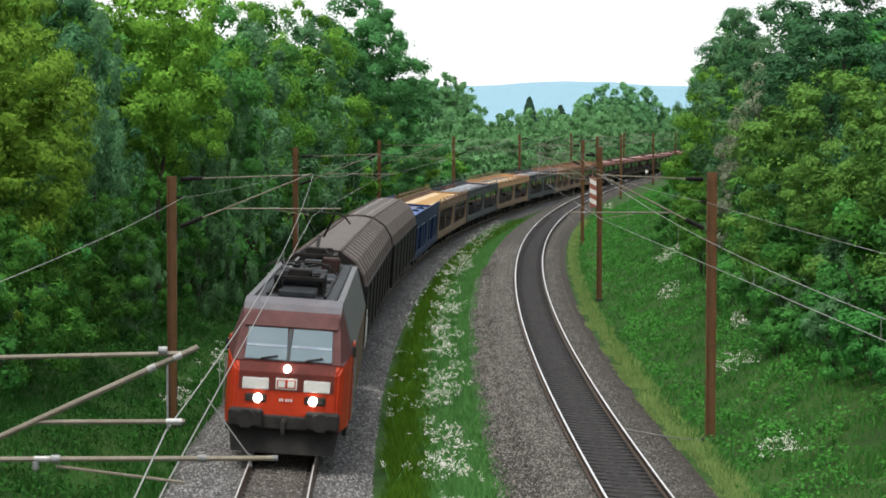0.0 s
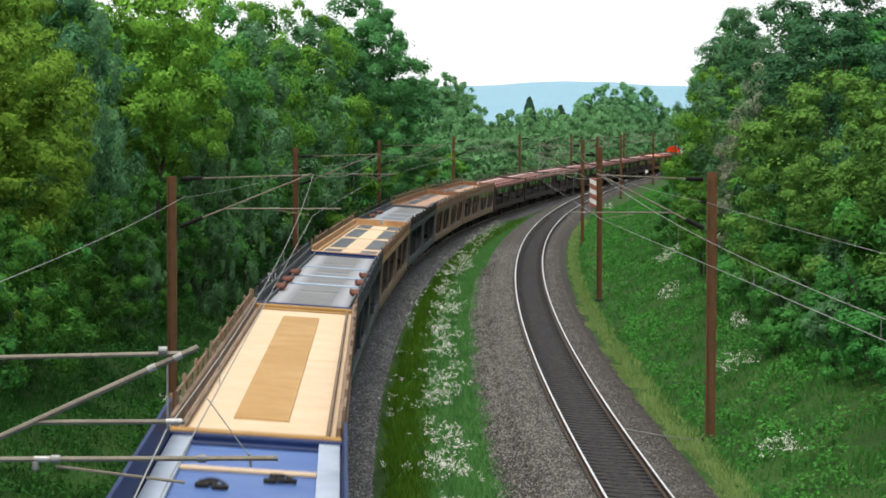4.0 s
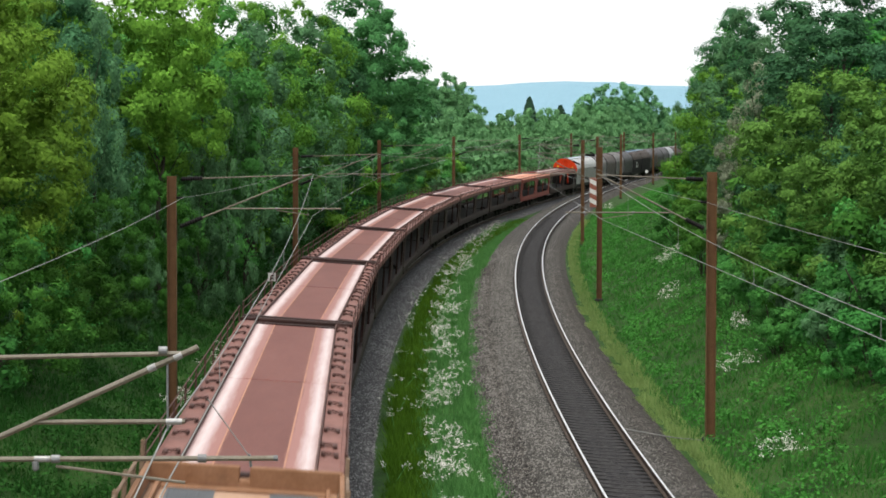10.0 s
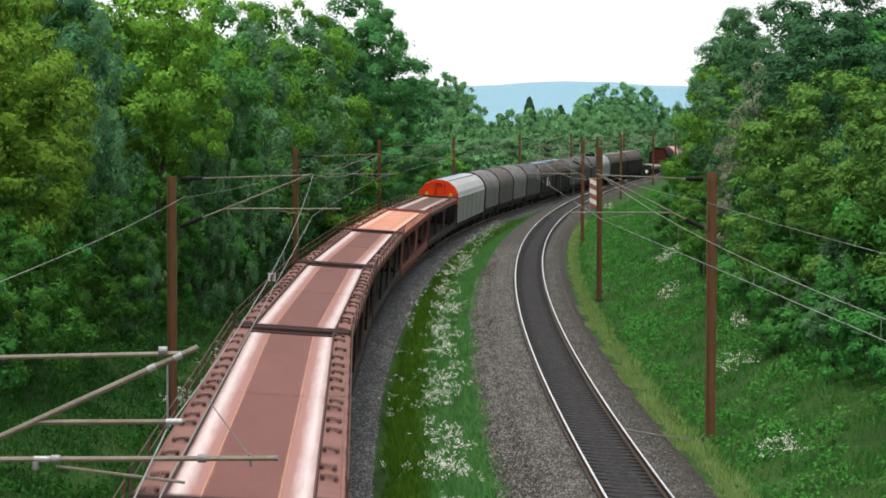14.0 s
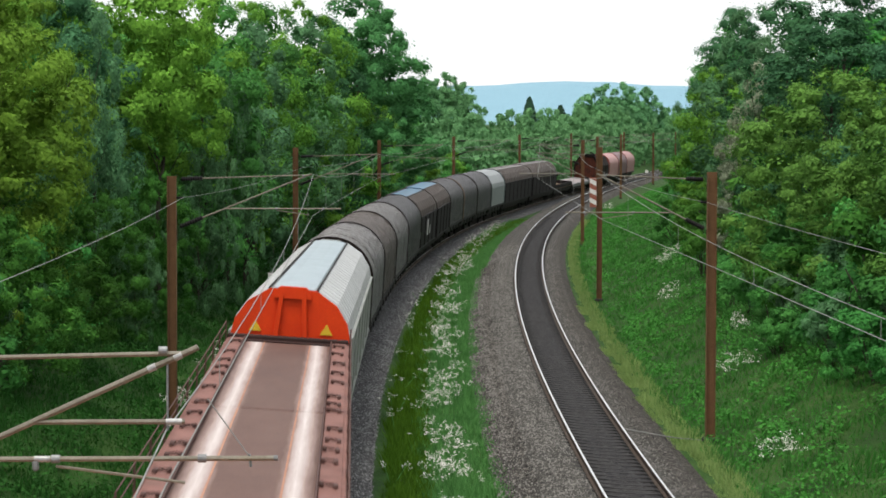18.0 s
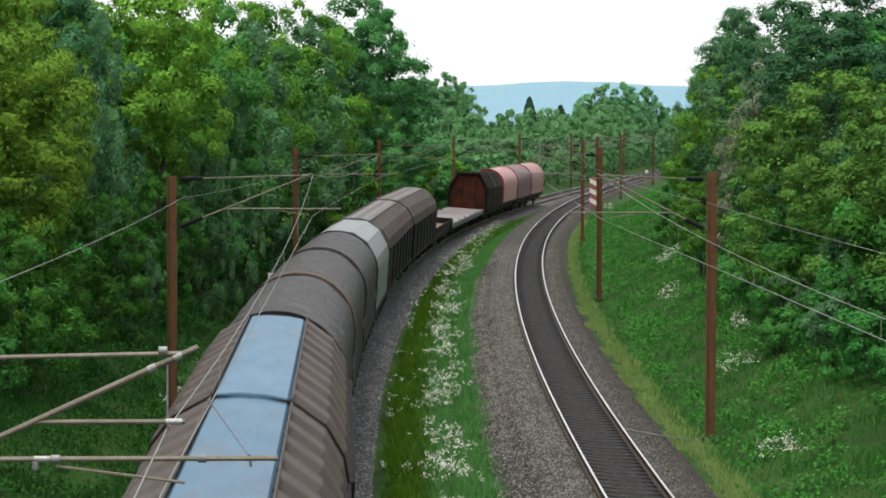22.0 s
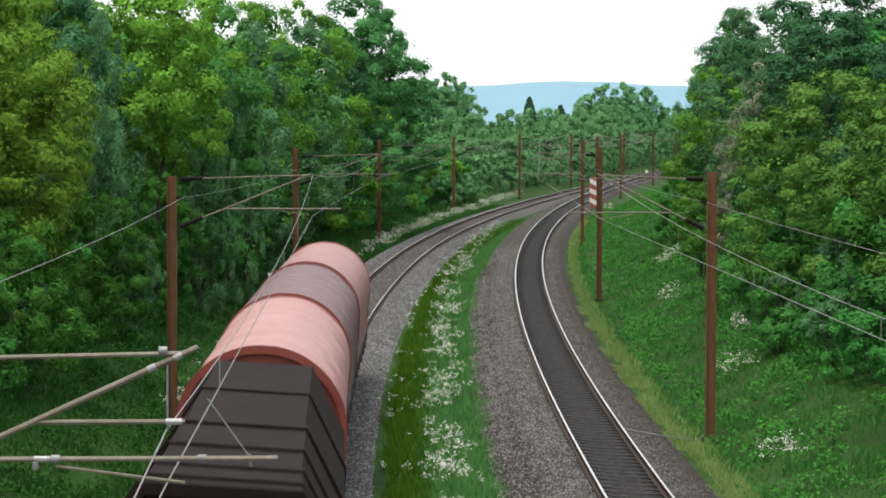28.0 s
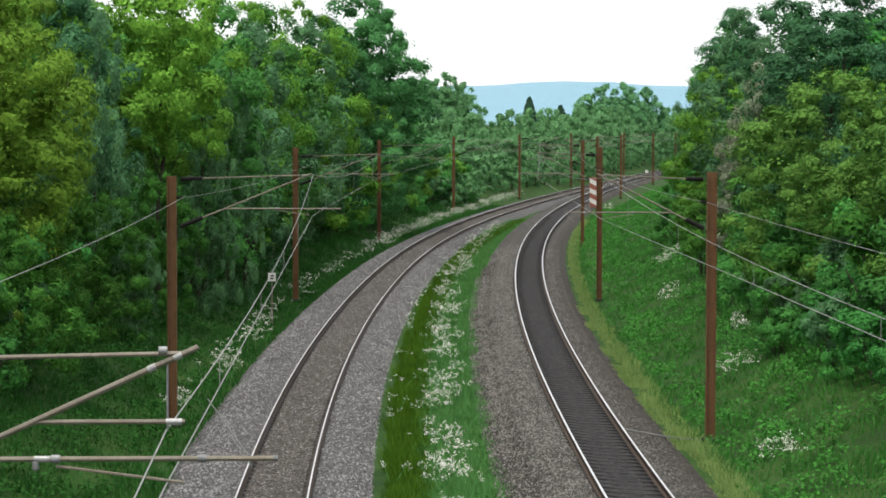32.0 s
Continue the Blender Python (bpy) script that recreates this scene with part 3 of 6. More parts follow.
def plant():
    rng = np.random.default_rng(5)
    near = [make_tree(11, 12, 6.4, 1.0, 20, 20000, 0.12, 0.64, M_LEAF_BRIGHT),
            make_tree(12, 12, 5.6, 0.8, 20, 20000, 0.12, 0.6, M_LEAF_DEEP),
            make_tree(13, 12, 5.8, 0.6, 22, 20000, 0.1, 0.5, M_LEAF_GREY, droop=0.6),
            make_tree(14, 12, 7.0, 1.2, 34, 64000, 0.1, 0.44, M_LEAF_ASH),
            make_tree(17, 12, 6.4, 0.8, 26, 34000, 0.095, 0.48, M_LEAF_OLIVE),
            make_tree(18, 12, 6.0, 0.8, 22, 30000, 0.095, 0.5, M_LEAF_DEEP_SHADE),
            make_tree(19, 12, 6.0, 0.8, 22, 28000, 0.095, 0.5, M_LEAF_BUSH_SHADED),
            make_tree(20, 12, 6.4, 5.4, 20, 26000, 0.12, 0.58, M_LEAF_BRIGHT),
            make_tree(24, 12, 5.0, 0.5, 16, 15000, 0.09, 0.5, M_LEAF_MAY, droop=0.3),
            make_tree(25, 7, 6.4, 0.2, 26, 34000, 0.085, 0.42, M_LEAF_SALLOW),
            make_tree(26, 7, 6.4, 0.2, 26, 30000, 0.085, 0.4, M_LEAF_BUSH_SHADED),
            make_tree(27, 7, 6.4, 0.2, 26, 24000, 0.08, 0.42, M_LEAF_GREY, droop=0.5)]
    back = [make_tree(15, 12, 6.6, 2.0, 16, 5600, 0.26, 0.85, M_LEAF_BRIGHT, per=40, core=30),
            make_tree(16, 12, 6.2, 2.0, 16, 5600, 0.26, 0.85, M_LEAF_DEEP, per=40, core=30)]
    far = [make_tree(21, 6, 4.8, 0.3, 10, 1500, 0.28, 0.62, M_LEAF_HAZED, per=30, core=24),
           make_tree(22, 6, 4.4, 0.3, 10, 1500, 0.27, 0.58, M_LEAF_HAZED, per=30, core=24),
           make_tree(23, 11, 8.0, 0.4, 26, 10000, 0.28, 0.72, M_LEAF_HAZED, per=36, core=28)]
    bushes = [make_bush(31, 3.0, 4.0, 4300, 0.1, 0.36, M_LEAF_BUSH_SHADED),
              make_bush(32, 2.6, 3.6, 4300, 0.085, 0.34, M_LEAF_GREY, droop=0.4),
              make_bush(33, 3.2, 3.8, 4300, 0.1, 0.36, M_LEAF_DEEP),
              make_bush(34, 3.0, 4.0, 4300, 0.1, 0.36, M_LEAF_BRIGHT)]
    names = ["tall broad-leaved tree with fresh yellow-green spring foliage", "dense dark green broad-leaved tree on the bank", "grey-green willow with a loose crown", "large spreading dark green tree on the bank", "tall broad-leaved tree with fresh yellow-green spring foliage", "dense dark green broad-leaved tree on the bank", "low tree at the wood's edge with shade in its leaf colour", "bright green tree with a high lobed crown over a dark hollow", "hawthorn covered in fading pinkish-white blossom", "broad olive-green shrub with light new shoots", "dark bramble thicket at the foot of the wood", "soft grey-green willow shrub"]
    bnames = ["low bush on the grass bank, leaf colour darkened for shade", "grey-green willow bush on the bank", "dark green bramble bush at the wood's edge", "fresh green hazel bush at the wood's edge"]

    def tree(kind, x, y, top, wide, side):
        sc = 1.2 * wide / (6.4, 5.6, 5.8, 7.0, 6.4, 6.0, 6.0, 6.4, 5.0, 6.4, 6.4, 6.4)[kind]
        height = top - ground_at(x, y).z
        set_tree(near[kind], x, y, sc, rng.uniform(0, 6.28), names[kind], "trees of the %s bank" % side, height / ((7.1 if kind > 8 else 12.2) * sc))

    def to_top(proto, full, x, y, sc, top, label, group):
        set_tree(proto, x, y, sc, rng.uniform(0, 6.28), label, group, (top - ground_at(x, y).z) / (full * sc), 0.2)

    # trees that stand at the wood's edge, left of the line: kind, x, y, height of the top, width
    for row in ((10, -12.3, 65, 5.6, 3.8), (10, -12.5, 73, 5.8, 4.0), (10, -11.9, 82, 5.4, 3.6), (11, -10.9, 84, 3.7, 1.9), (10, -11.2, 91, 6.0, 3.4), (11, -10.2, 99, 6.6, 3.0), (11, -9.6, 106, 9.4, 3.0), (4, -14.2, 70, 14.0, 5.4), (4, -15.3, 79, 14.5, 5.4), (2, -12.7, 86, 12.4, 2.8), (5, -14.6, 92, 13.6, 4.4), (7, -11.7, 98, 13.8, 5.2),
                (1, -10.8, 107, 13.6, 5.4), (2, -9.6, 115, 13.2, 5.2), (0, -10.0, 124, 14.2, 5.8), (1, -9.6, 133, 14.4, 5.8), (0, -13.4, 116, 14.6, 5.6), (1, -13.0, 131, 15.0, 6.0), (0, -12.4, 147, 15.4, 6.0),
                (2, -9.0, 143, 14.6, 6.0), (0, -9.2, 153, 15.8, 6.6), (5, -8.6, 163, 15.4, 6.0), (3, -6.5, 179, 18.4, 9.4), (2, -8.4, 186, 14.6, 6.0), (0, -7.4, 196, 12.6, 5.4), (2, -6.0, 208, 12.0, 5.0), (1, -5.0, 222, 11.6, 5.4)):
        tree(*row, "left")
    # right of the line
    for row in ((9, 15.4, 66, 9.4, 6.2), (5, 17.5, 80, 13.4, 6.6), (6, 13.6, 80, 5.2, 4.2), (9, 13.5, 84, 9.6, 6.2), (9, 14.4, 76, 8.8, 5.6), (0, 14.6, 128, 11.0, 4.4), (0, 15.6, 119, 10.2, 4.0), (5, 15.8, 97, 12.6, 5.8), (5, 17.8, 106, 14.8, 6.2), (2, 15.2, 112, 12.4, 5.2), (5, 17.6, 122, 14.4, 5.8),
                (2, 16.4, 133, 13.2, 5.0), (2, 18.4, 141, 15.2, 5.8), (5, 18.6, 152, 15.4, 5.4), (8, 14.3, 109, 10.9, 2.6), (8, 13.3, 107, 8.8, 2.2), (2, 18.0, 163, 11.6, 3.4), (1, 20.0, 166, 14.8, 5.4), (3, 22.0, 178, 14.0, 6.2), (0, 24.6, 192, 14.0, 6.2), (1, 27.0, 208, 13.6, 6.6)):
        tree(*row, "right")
    # the wood behind
    s = 6.0
    while s < 150:
        for lat, top in ((-13.5, 13.6), (-19.0, 16.5)):
            p = TRACK_L.at(s + rng.uniform(-2, 2), lat + rng.uniform(-1, 1))
            k = int(rng.integers(0, 2))
            to_top(back[k], 12.2, p.x, p.y, rng.uniform(1.0, 1.25), top * rng.uniform(0.95, 1.08) - max(0, s - 40) * 0.02, names[k], "trees of the left bank")
        s += 8.5
    s = 10.0
    while s < 170:
        for lat, top in ((17.5, 13.0), (23.0, 16.0)):
            p = TRACK_R.at(s + rng.uniform(-2, 2), lat + rng.uniform(-1, 1) + max(0, (s - 90) * 0.03))
            k = int(rng.integers(0, 2))
            to_top(back[k], 12.2, p.x, p.y, rng.uniform(0.95, 1.2), top * rng.uniform(0.95, 1.06) - max(0, s - 90) * 0.03, names[k], "trees of the right bank")
        s += 9.0
    # bushes in front of the trees
    s = 4.0
    while s < 205:
        p = TRACK_L.at(s, -9.0 + rng.uniform(-0.7, 0.5) + min(1.6, max(0, s - 50) * 0.02))
        k = int(rng.integers(0, 3))
        set_tree(bushes[k], p.x, p.y, rng.uniform(0.8, 1.25), rng.uniform(0, 6.28), bnames[k], "bushes of the left bank")
        s += 3.6
    for s in np.arange(12, 82, 4.6):
        p = TRACK_L.at(s, -10.6 + rng.uniform(-0.5, 0.7))
        k = int(rng.choice((0, 2, 0, 1)))
        set_tree(bushes[k], p.x, p.y, rng.uniform(1.15, 1.6), rng.uniform(0, 6.28), bnames[k], "bushes of the left bank")
    for s in np.arange(62, 205, 4.4):
        p = TRACK_L.at(s, -8.2 + rng.uniform(-0.6, 0.6))
        k = int(rng.choice((1, 3, 1, 2)))
        set_tree(bushes[k], p.x, p.y, rng.uniform(1.2, 1.75), rng.uniform(0, 6.28), bnames[k], "bushes of the left bank")
    for s in np.arange(16, 64, 4.2):
        p = TRACK_R.at(s, 9.6 + rng.uniform(-0.4, 0.8))
        k = int(rng.choice((2, 1, 0, 2)))
        set_tree(bushes[k], p.x, p.y, rng.uniform(1.1, 1.6), rng.uniform(0, 6.28), bnames[k], "bushes of the right bank")
    for s in np.arange(4, 56, 2.4):
        p = TRACK_R.at(s, 7.3 + rng.uniform(-0.5, 0.9))
        k = int(rng.choice((2, 1, 2, 0)))
        set_tree(bushes[k], p.x, p.y, rng.uniform(0.5, 0.9), rng.uniform(0, 6.28), bnames[k], "bushes of the right bank")
    s = 14.0
    while s < 185:
        p = TRACK_R.at(s, 8.2 + rng.uniform(-0.6, 1.4) + max(0, (s - 80) * 0.04))
        k = int(rng.choice((0, 2, 0, 1, 2, 2)))
        set_tree(bushes[k], p.x, p.y, rng.uniform(0.6, 1.1), rng.uniform(0, 6.28), bnames[k], "bushes of the right bank")
        if rng.uniform() < 0.6:
            p = TRACK_R.at(s + 1.5, 11.0 + rng.uniform(-0.6, 0.8) + max(0, (s - 80) * 0.04))
            k = int(rng.choice((0, 2, 0, 1, 2, 2)))
            set_tree(bushes[k], p.x, p.y, rng.uniform(0.8, 1.3), rng.uniform(0, 6.28), bnames[k], "bushes of the right bank")
        s += 3.6
    # the wood along the outside of the far curve
    crowd = []
    s = 188.0
    while s < 640:
        for lat, drop in ((-6.6, 6.2), (-9.5, 2.8), (-14, 0.2)):
            p = TRACK_L.at(s + rng.uniform(-2, 2), lat + rng.uniform(-1, 1))
            k = int(rng.integers(0, 2))
            crowd.append((far[k], 6.1, p.x, p.y, rng.uniform(0.85, 1.3) * (0.6 if drop > 6 else 1), 7.9 + p.y * 0.0078 - drop + rng.uniform(-0.5, 0.4)))
        s += 7.0
    far_wood(crowd, "distant mixed wood along the outside of the curve", rng)
    crowd = []
    s = 200.0
    while s < 420:
        for lat, top in ((15, 11.0), (22, 13)):
            p = TRACK_R.at(s + rng.uniform(-2, 2), lat + rng.uniform(-1, 1))
            crowd.append((far[int(rng.integers(0, 2))], 6.1, p.x, p.y, rng.uniform(1.2, 1.6), top))
        s += 9.0
    far_wood(crowd, "distant wood on the inside of the curve", rng)
    for x, y, top, w in ((0.4, 430, 17.4, 7.5), (3.4, 436, 15.8, 6.5), (-3.0, 425, 16.5, 7.5), (34.0, 500, 16.6, 9.0), (38.5, 504, 17.0, 8.5), (30.0, 496, 14.4, 7.0), (43, 508, 16.0, 9.0), (-11, 420, 16.0, 9), (-20, 410, 15.5, 9)):
        to_top(far[2], 11.2, x, y, w / 8.0, top, "distant rounded tree above the wood", "far trees")
    for ob in near + far + bushes + back:
        drop_proto(ob)
    for x, y, h in ((17.4, 480, 8.2), (24.0, 486, 7.0)):
        conifer(x, y, h)


def conifer(x, y, h):
    rng = np.random.default_rng(int(x * 10))
    ob = thing("conifer", Matrix.Translation(ground_at(x, y)), "dark spruce standing above the distant wood", "tree", "conifers")
    n = 1500
    f = rng.uniform(0.05, 1, n) ** 0.7
    a = rng.uniform(0, 6.28, n)
    r = (1 - f) ** 0.7 * 2.4 * (0.55 + 0.45 * np.abs(np.sin(f * 22 + a))) + 0.1
    P = np.stack([np.cos(a) * r, np.sin(a) * r, f * h], 1)
    Nn = np.stack([np.cos(a), np.sin(a), np.full(n, 0.8)], 1) + rng.normal(size=(n, 3)) * 0.3
    me = leaf_mesh("crown", P, Nn, 0.6, rng)
    me.materials.append(M_LEAF_SPRUCE)
    new("crown", me).parent = ob
    part("trunk", rod((0, 0, -0.3), (0, 0, h * 0.95), 0.18, 7, 0.03), M_BARK, ob)


def blades(name, track, lat0, lat1, s0, s1, count, h0, h1, width, mat, label, seed, near_bias=1.6, wave=0.0):
    """A sward of single leaning blades between two lines along a track."""
    rng = np.random.default_rng(seed)
    s = s0 + (s1 - s0) * rng.uniform(0, 1, count) ** near_bias
    lat = rng.uniform(0, 1, count)
    edge = wave * (np.sin(s * 0.9) + np.sin(s * 2.3 + 1)) * 0.5
    lat = lat0 + edge + (lat1 - lat0 - 2 * edge * (wave > 0) * 0) * lat
    x0, y0, th = (np.interp(s, track.s, q) for q in (track.x, track.y, track.th))
    X, Y = x0 + lat * np.cos(th), y0 - lat * np.sin(th)
    Z = ground_z(X, Y) - 0.03
    patch = 0.6 + 0.8 * (0.5 + 0.5 * np.sin(X * 1.7 + 3 * np.sin(Y * 0.31)) * np.sin(Y * 0.9 + X))
    h = rng.uniform(h0, h1, count) * patch
    w = width * rng.uniform(0.6, 1.4, count)
    a = rng.uniform(0, 6.28, count)
    lean = rng.normal(size=(count, 2)) * 0.35 * h[:, None]
    B = np.stack([X, Y, Z], 1)
    side = np.stack([np.cos(a) * w, np.sin(a) * w, np.zeros(count)], 1)
    tip = B + np.stack([lean[:, 0], lean[:, 1], h], 1)
    V = np.stack([B - side, B + side, tip], 1).reshape(-1, 3)
    me = loose_faces(name, V, 3)
    me.materials.append(mat)
    return tagged(new(name, me), label, "grass", kind="stuff")


def cow_parsley(name, track, spots, seed, label):
    """White umbels on thin stems in drifts: (run, across, spread along, spread across, plants)."""
    rng = np.random.default_rng(seed)
    C, Nn, bm = [], [], bmesh.new()
    for s0, lat0, ds, dl, n in spots:
        for _ in range(n):
            s, lat = s0 + rng.normal() * ds, lat0 + rng.normal() * dl
            p = track.at(s, lat)
            g = ground_at(p.x, p.y)
            h = rng.uniform(0.45, 0.95)
            for k in range(int(rng.integers(4, 9))):
                u = Vector((g.x + rng.normal() * 0.2, g.y + rng.normal() * 0.2, g.z + h * rng.uniform(0.75, 1.05)))
                if k < 2:
                    put_rod(bm, g, u, 0.008, 3)
                for _ in range(9):
                    a, r = rng.uniform(0, 6.28), 0.075 * math.sqrt(rng.uniform())
                    C.append((u.x + r * math.cos(a), u.y + r * math.sin(a), u.z + rng.normal() * 0.03))
                    Nn.append((rng.normal() * 0.7, rng.normal() * 0.7 - 0.4, 0.8))
    me = leaf_mesh(name, np.array(C), np.array(Nn), 0.031, rng)
    me.materials.append(M_BLOSSOM)
    ob = tagged(new(name, me), label, "wildflowers", kind="stuff")
    part("flower_stem", bm, M_GRASS, ob)
    return ob


def herbs(name, track, lat0, lat1, s0, s1, plants, per, mat, label, seed):
    """Low leafy plants in patches: domed tussocks of single leaves."""
    rng = np.random.default_rng(seed)
    C, Nn = [], []
    for _ in range(plants):
        s, f = s0 + (s1 - s0) * rng.uniform() ** 1.5, rng.uniform()
        p = track.at(s, lat0 + (lat1 - lat0) * (f if lat0 > 0 else 1 - f))
        if math.sin(p.x * 1.1 + 2 * math.sin(p.y * 0.21)) * math.sin(p.y * 0.37) < -0.35:
            continue
        g = ground_at(p.x, p.y)
        r = rng.uniform(0.25, 0.8)
        h = rng.uniform(0.2, 0.85)
        d = rng.normal(size=(per, 3))
        d[:, 2] = np.abs(d[:, 2])
        d /= np.linalg.norm(d, axis=1, keepdims=True)
        C.append(np.array(g) + d * np.array([r, r, h]) * rng.uniform(0.6, 1.1, (per, 1)))
        Nn.append(d + np.array([0, 0, 0.6]) + rng.normal(size=(per, 3)) * 0.35)
    me = leaf_mesh(name, np.concatenate(C), np.concatenate(Nn), 0.095, rng)
    me.materials.append(mat)
    return tagged(new(name, me), label, "weeds", kind="stuff")


def build_meadow():
    blades("grass_strip", TRACK_L, 2.45, 3.5, -14, 170, 52000, 0.18, 0.42, 0.016, M_GRASS_DARK, "dark green rough grass along the strip between the tracks", 41, 1.7, 0.12)
    blades("grass_strip", TRACK_R, -4.7, -2.55, -14, 170, 80000, 0.12, 0.34, 0.016, M_GRASS, "bright green grass on the strip between the tracks", 42, 1.7, 0.1)
    blades("verge_grass", TRACK_L, -8.5, -2.55, -14, 210, 110000, 0.12, 0.34, 0.018, M_VERGE_SHADED, "verge grass below the wood with shade put into its green", 43, 1.5, 0.15)
    blades("bank_grass", TRACK_R, 2.7, 12.0, -14, 200, 110000, 0.08, 0.28, 0.022, M_BANKGRASS, "bright green grass on the sunny bank", 44, 1.5, 0.15)
    blades("dry_grass", TRACK_R, 2.35, 3.0, -14, 170, 26000, 0.08, 0.28, 0.016, M_GRASS_DRY, "pale yellowing grass along the ballast edge", 45, 1.6, 0.1)
    heads = (9, 14.6, 16.2, 20, 24, 26.5, 29, 31, 34.5, 37, 40.5, 42.5, 45, 49, 52, 54.5, 61, 63, 68, 74, 81, 88, 90, 97, 104, 111, 119, 122, 131, 140, 148)
    spots = [(s, 3.95 - max(0, s - 60) * 0.0135 + 0.15 * math.sin(s * 1.7), 0.75 + 0.006 * s, 0.28, int(6 + 4 * math.sin(s * 2.3))) for s in heads]
    spots += [(s, 3.95 - max(0, s - 60) * 0.0135, 1.6, 0.38, 1) for s in range(8, 150, 5)]
    spots += [(s, 2.6, 1.5, 0.12, 1) for s in np.arange(15, 100, 7)]
    cow_parsley("cow_parsley", TRACK_L, spots, 51, "drift of white-flowering cow parsley between the tracks")
    spots = [(s, -3.4 - max(0, s - 110) * 0.012 + 0.3 * math.sin(s), 1.8, 0.28, 7 if s < 120 else 13) for s in np.arange(30, 240, 4.0) if math.sin(s * 0.53) > -0.35]
    cow_parsley("cow_parsley", TRACK_L, spots, 52, "white-flowering cow parsley along the verge")
    spots = [(s, lat, 0.7, 0.3, 8) for s, lat in ((34, 5.2), (18, 4.0), (80, 7.0), (83, 7.4), (41, 6.1), (62, 5.6), (190, 4.4))]
    cow_parsley("cow_parsley", TRACK_R, spots, 53, "scattered white cow parsley on the bank")
    herbs("bank_herbs", TRACK_R, 3.4, 12.5, -14, 190, 1900, 64, M_HERB, "low nettles and brambles over the grassy bank", 71)
    herbs("verge_herbs", TRACK_L, -8.8, -3.4, -14, 200, 900, 60, M_HERB_SHADED, "low leafy weeds on the verge below the wood", 72)
    # loose stones and docks on the ballast shoulder of the second track
    strip("cinder_path", TRACK_R, [(1.3, -0.27), (1.42, -0.205), (1.8, -0.215), (2.35, -0.46), (2.62, -0.6)], -20, 300, 1.5, M_SHOULDER, "dark cinders beside the second track", "path")


def loose_stones(name, track, bands, s0, s1, count, size, mat, label, seed):
    """Single stones, four-sided and uneven, on the crown and shoulders of a ballast bed."""
    rng = np.random.default_rng(seed)
    s = s0 + (s1 - s0) * rng.uniform(0, 1, count) ** 1.5
    b = np.array(bands)[rng.integers(0, len(bands), count)]
    lat = b[:, 0] + (b[:, 2] - b[:, 0]) * rng.uniform(0, 1, count)
    up = b[:, 1] + (b[:, 3] - b[:, 1]) * (lat - b[:, 0]) / (b[:, 2] - b[:, 0])
    x0, y0, th = (np.interp(s, track.s, q) for q in (track.x, track.y, track.th))
    e = track.cant / 1.505
    C = np.stack([x0 + (lat + up * e) * np.cos(th), y0 - (lat + up * e) * np.sin(th), track.z + up - lat * e], 1)
    r = size * rng.uniform(0.5, 1.4, (count, 1, 1))
    base = np.array([[1, 0, -0.3], [0, 1, -0.3], [-1, 0, -0.3], [0, -1, -0.3], [0, 0, 0.8]])
    V = C[:, None, :] + (base[None] + rng.normal(size=(count, 5, 3)) * 0.25) * r
    a = np.arange(count)[:, None, None] * 5
    F = (np.array([[0, 1, 4], [1, 2, 4], [2, 3, 4], [3, 0, 4]])[None] + a).reshape(-1)
    me = bpy.data.meshes.new(name)
    me.vertices.add(5 * count)
    me.vertices.foreach_set("co", V.astype(np.float32).ravel())
    me.loops.add(12 * count)
    me.loops.foreach_set("vertex_index", F.astype(np.int32))
    me.polygons.add(4 * count)
    me.polygons.foreach_set("loop_start", np.arange(0, 12 * count, 3, dtype=np.int32))
    me.polygons.foreach_set("loop_total", np.full(4 * count, 3, dtype=np.int32))
    me.update(calc_edges=True)
    me.materials.append(mat)
    return tagged(new(name, me), label, "stones", kind="stuff")


def build_stones():
    shoulders = [(-2.45, -0.52, -1.75, -0.22), (-1.75, -0.22, -0.85, -0.2), (0.85, -0.2, 1.75, -0.22), (1.75, -0.22, 2.45, -0.52)]
    loose_stones("ballast_stones", TRACK_L, shoulders + [(-0.6, -0.19, 0.6, -0.19)], -14, 120, 60000, 0.026, M_STONE, "loose pale grey ballast stones on the curved track", 61)
    loose_stones("ballast_stones", TRACK_R, shoulders[1:2] + shoulders[1:2] + shoulders[1:3] + shoulders[:1], -14, 120, 50000, 0.026, M_STONE_BROWN, "loose brownish ballast stones beside the second track", 62)


def ragged_edges():
    """Stones that have rolled over the edges of the second track's bed, and grass that creeps in."""
    loose_stones("edge_stones", TRACK_R, [(-2.9, -0.6, -2.2, -0.4), (-2.5, -0.5, -1.8, -0.26)], -14, 90, 16000, 0.026, M_STONE_BROWN, "brownish stones strewn along the edge of the bed", 63)
    loose_stones("edge_stones", TRACK_R, [(1.1, -0.21, 1.7, -0.21), (1.9, -0.26, 2.6, -0.58)], -14, 90, 9000, 0.024, M_STONE_DARK, "dark stones strewn over the cinders", 64)
    loose_stones("edge_stones", TRACK_R, [(-2.75, -0.58, -2.2, -0.42), (-2.5, -0.53, -1.95, -0.3), (-2.6, -0.56, -2.1, -0.38)], -14, 100, 24000, 0.027, M_STONE_DARK, "dark stones along the foot of the ballast", 65)
    for i, s in enumerate((13, 21.5, 27, 31, 36.5, 39, 47, 58, 66)):
        blades("creeping_grass", TRACK_R, 1.75 + 0.12 * math.sin(i * 2.1), 2.6, s, s + 2.6 + (i % 3), 1500, 0.05, 0.16, 0.014, M_GRASS_DRY, "tuft of yellowing grass creeping over the cinders", 80 + i, 1.0, 0.25)


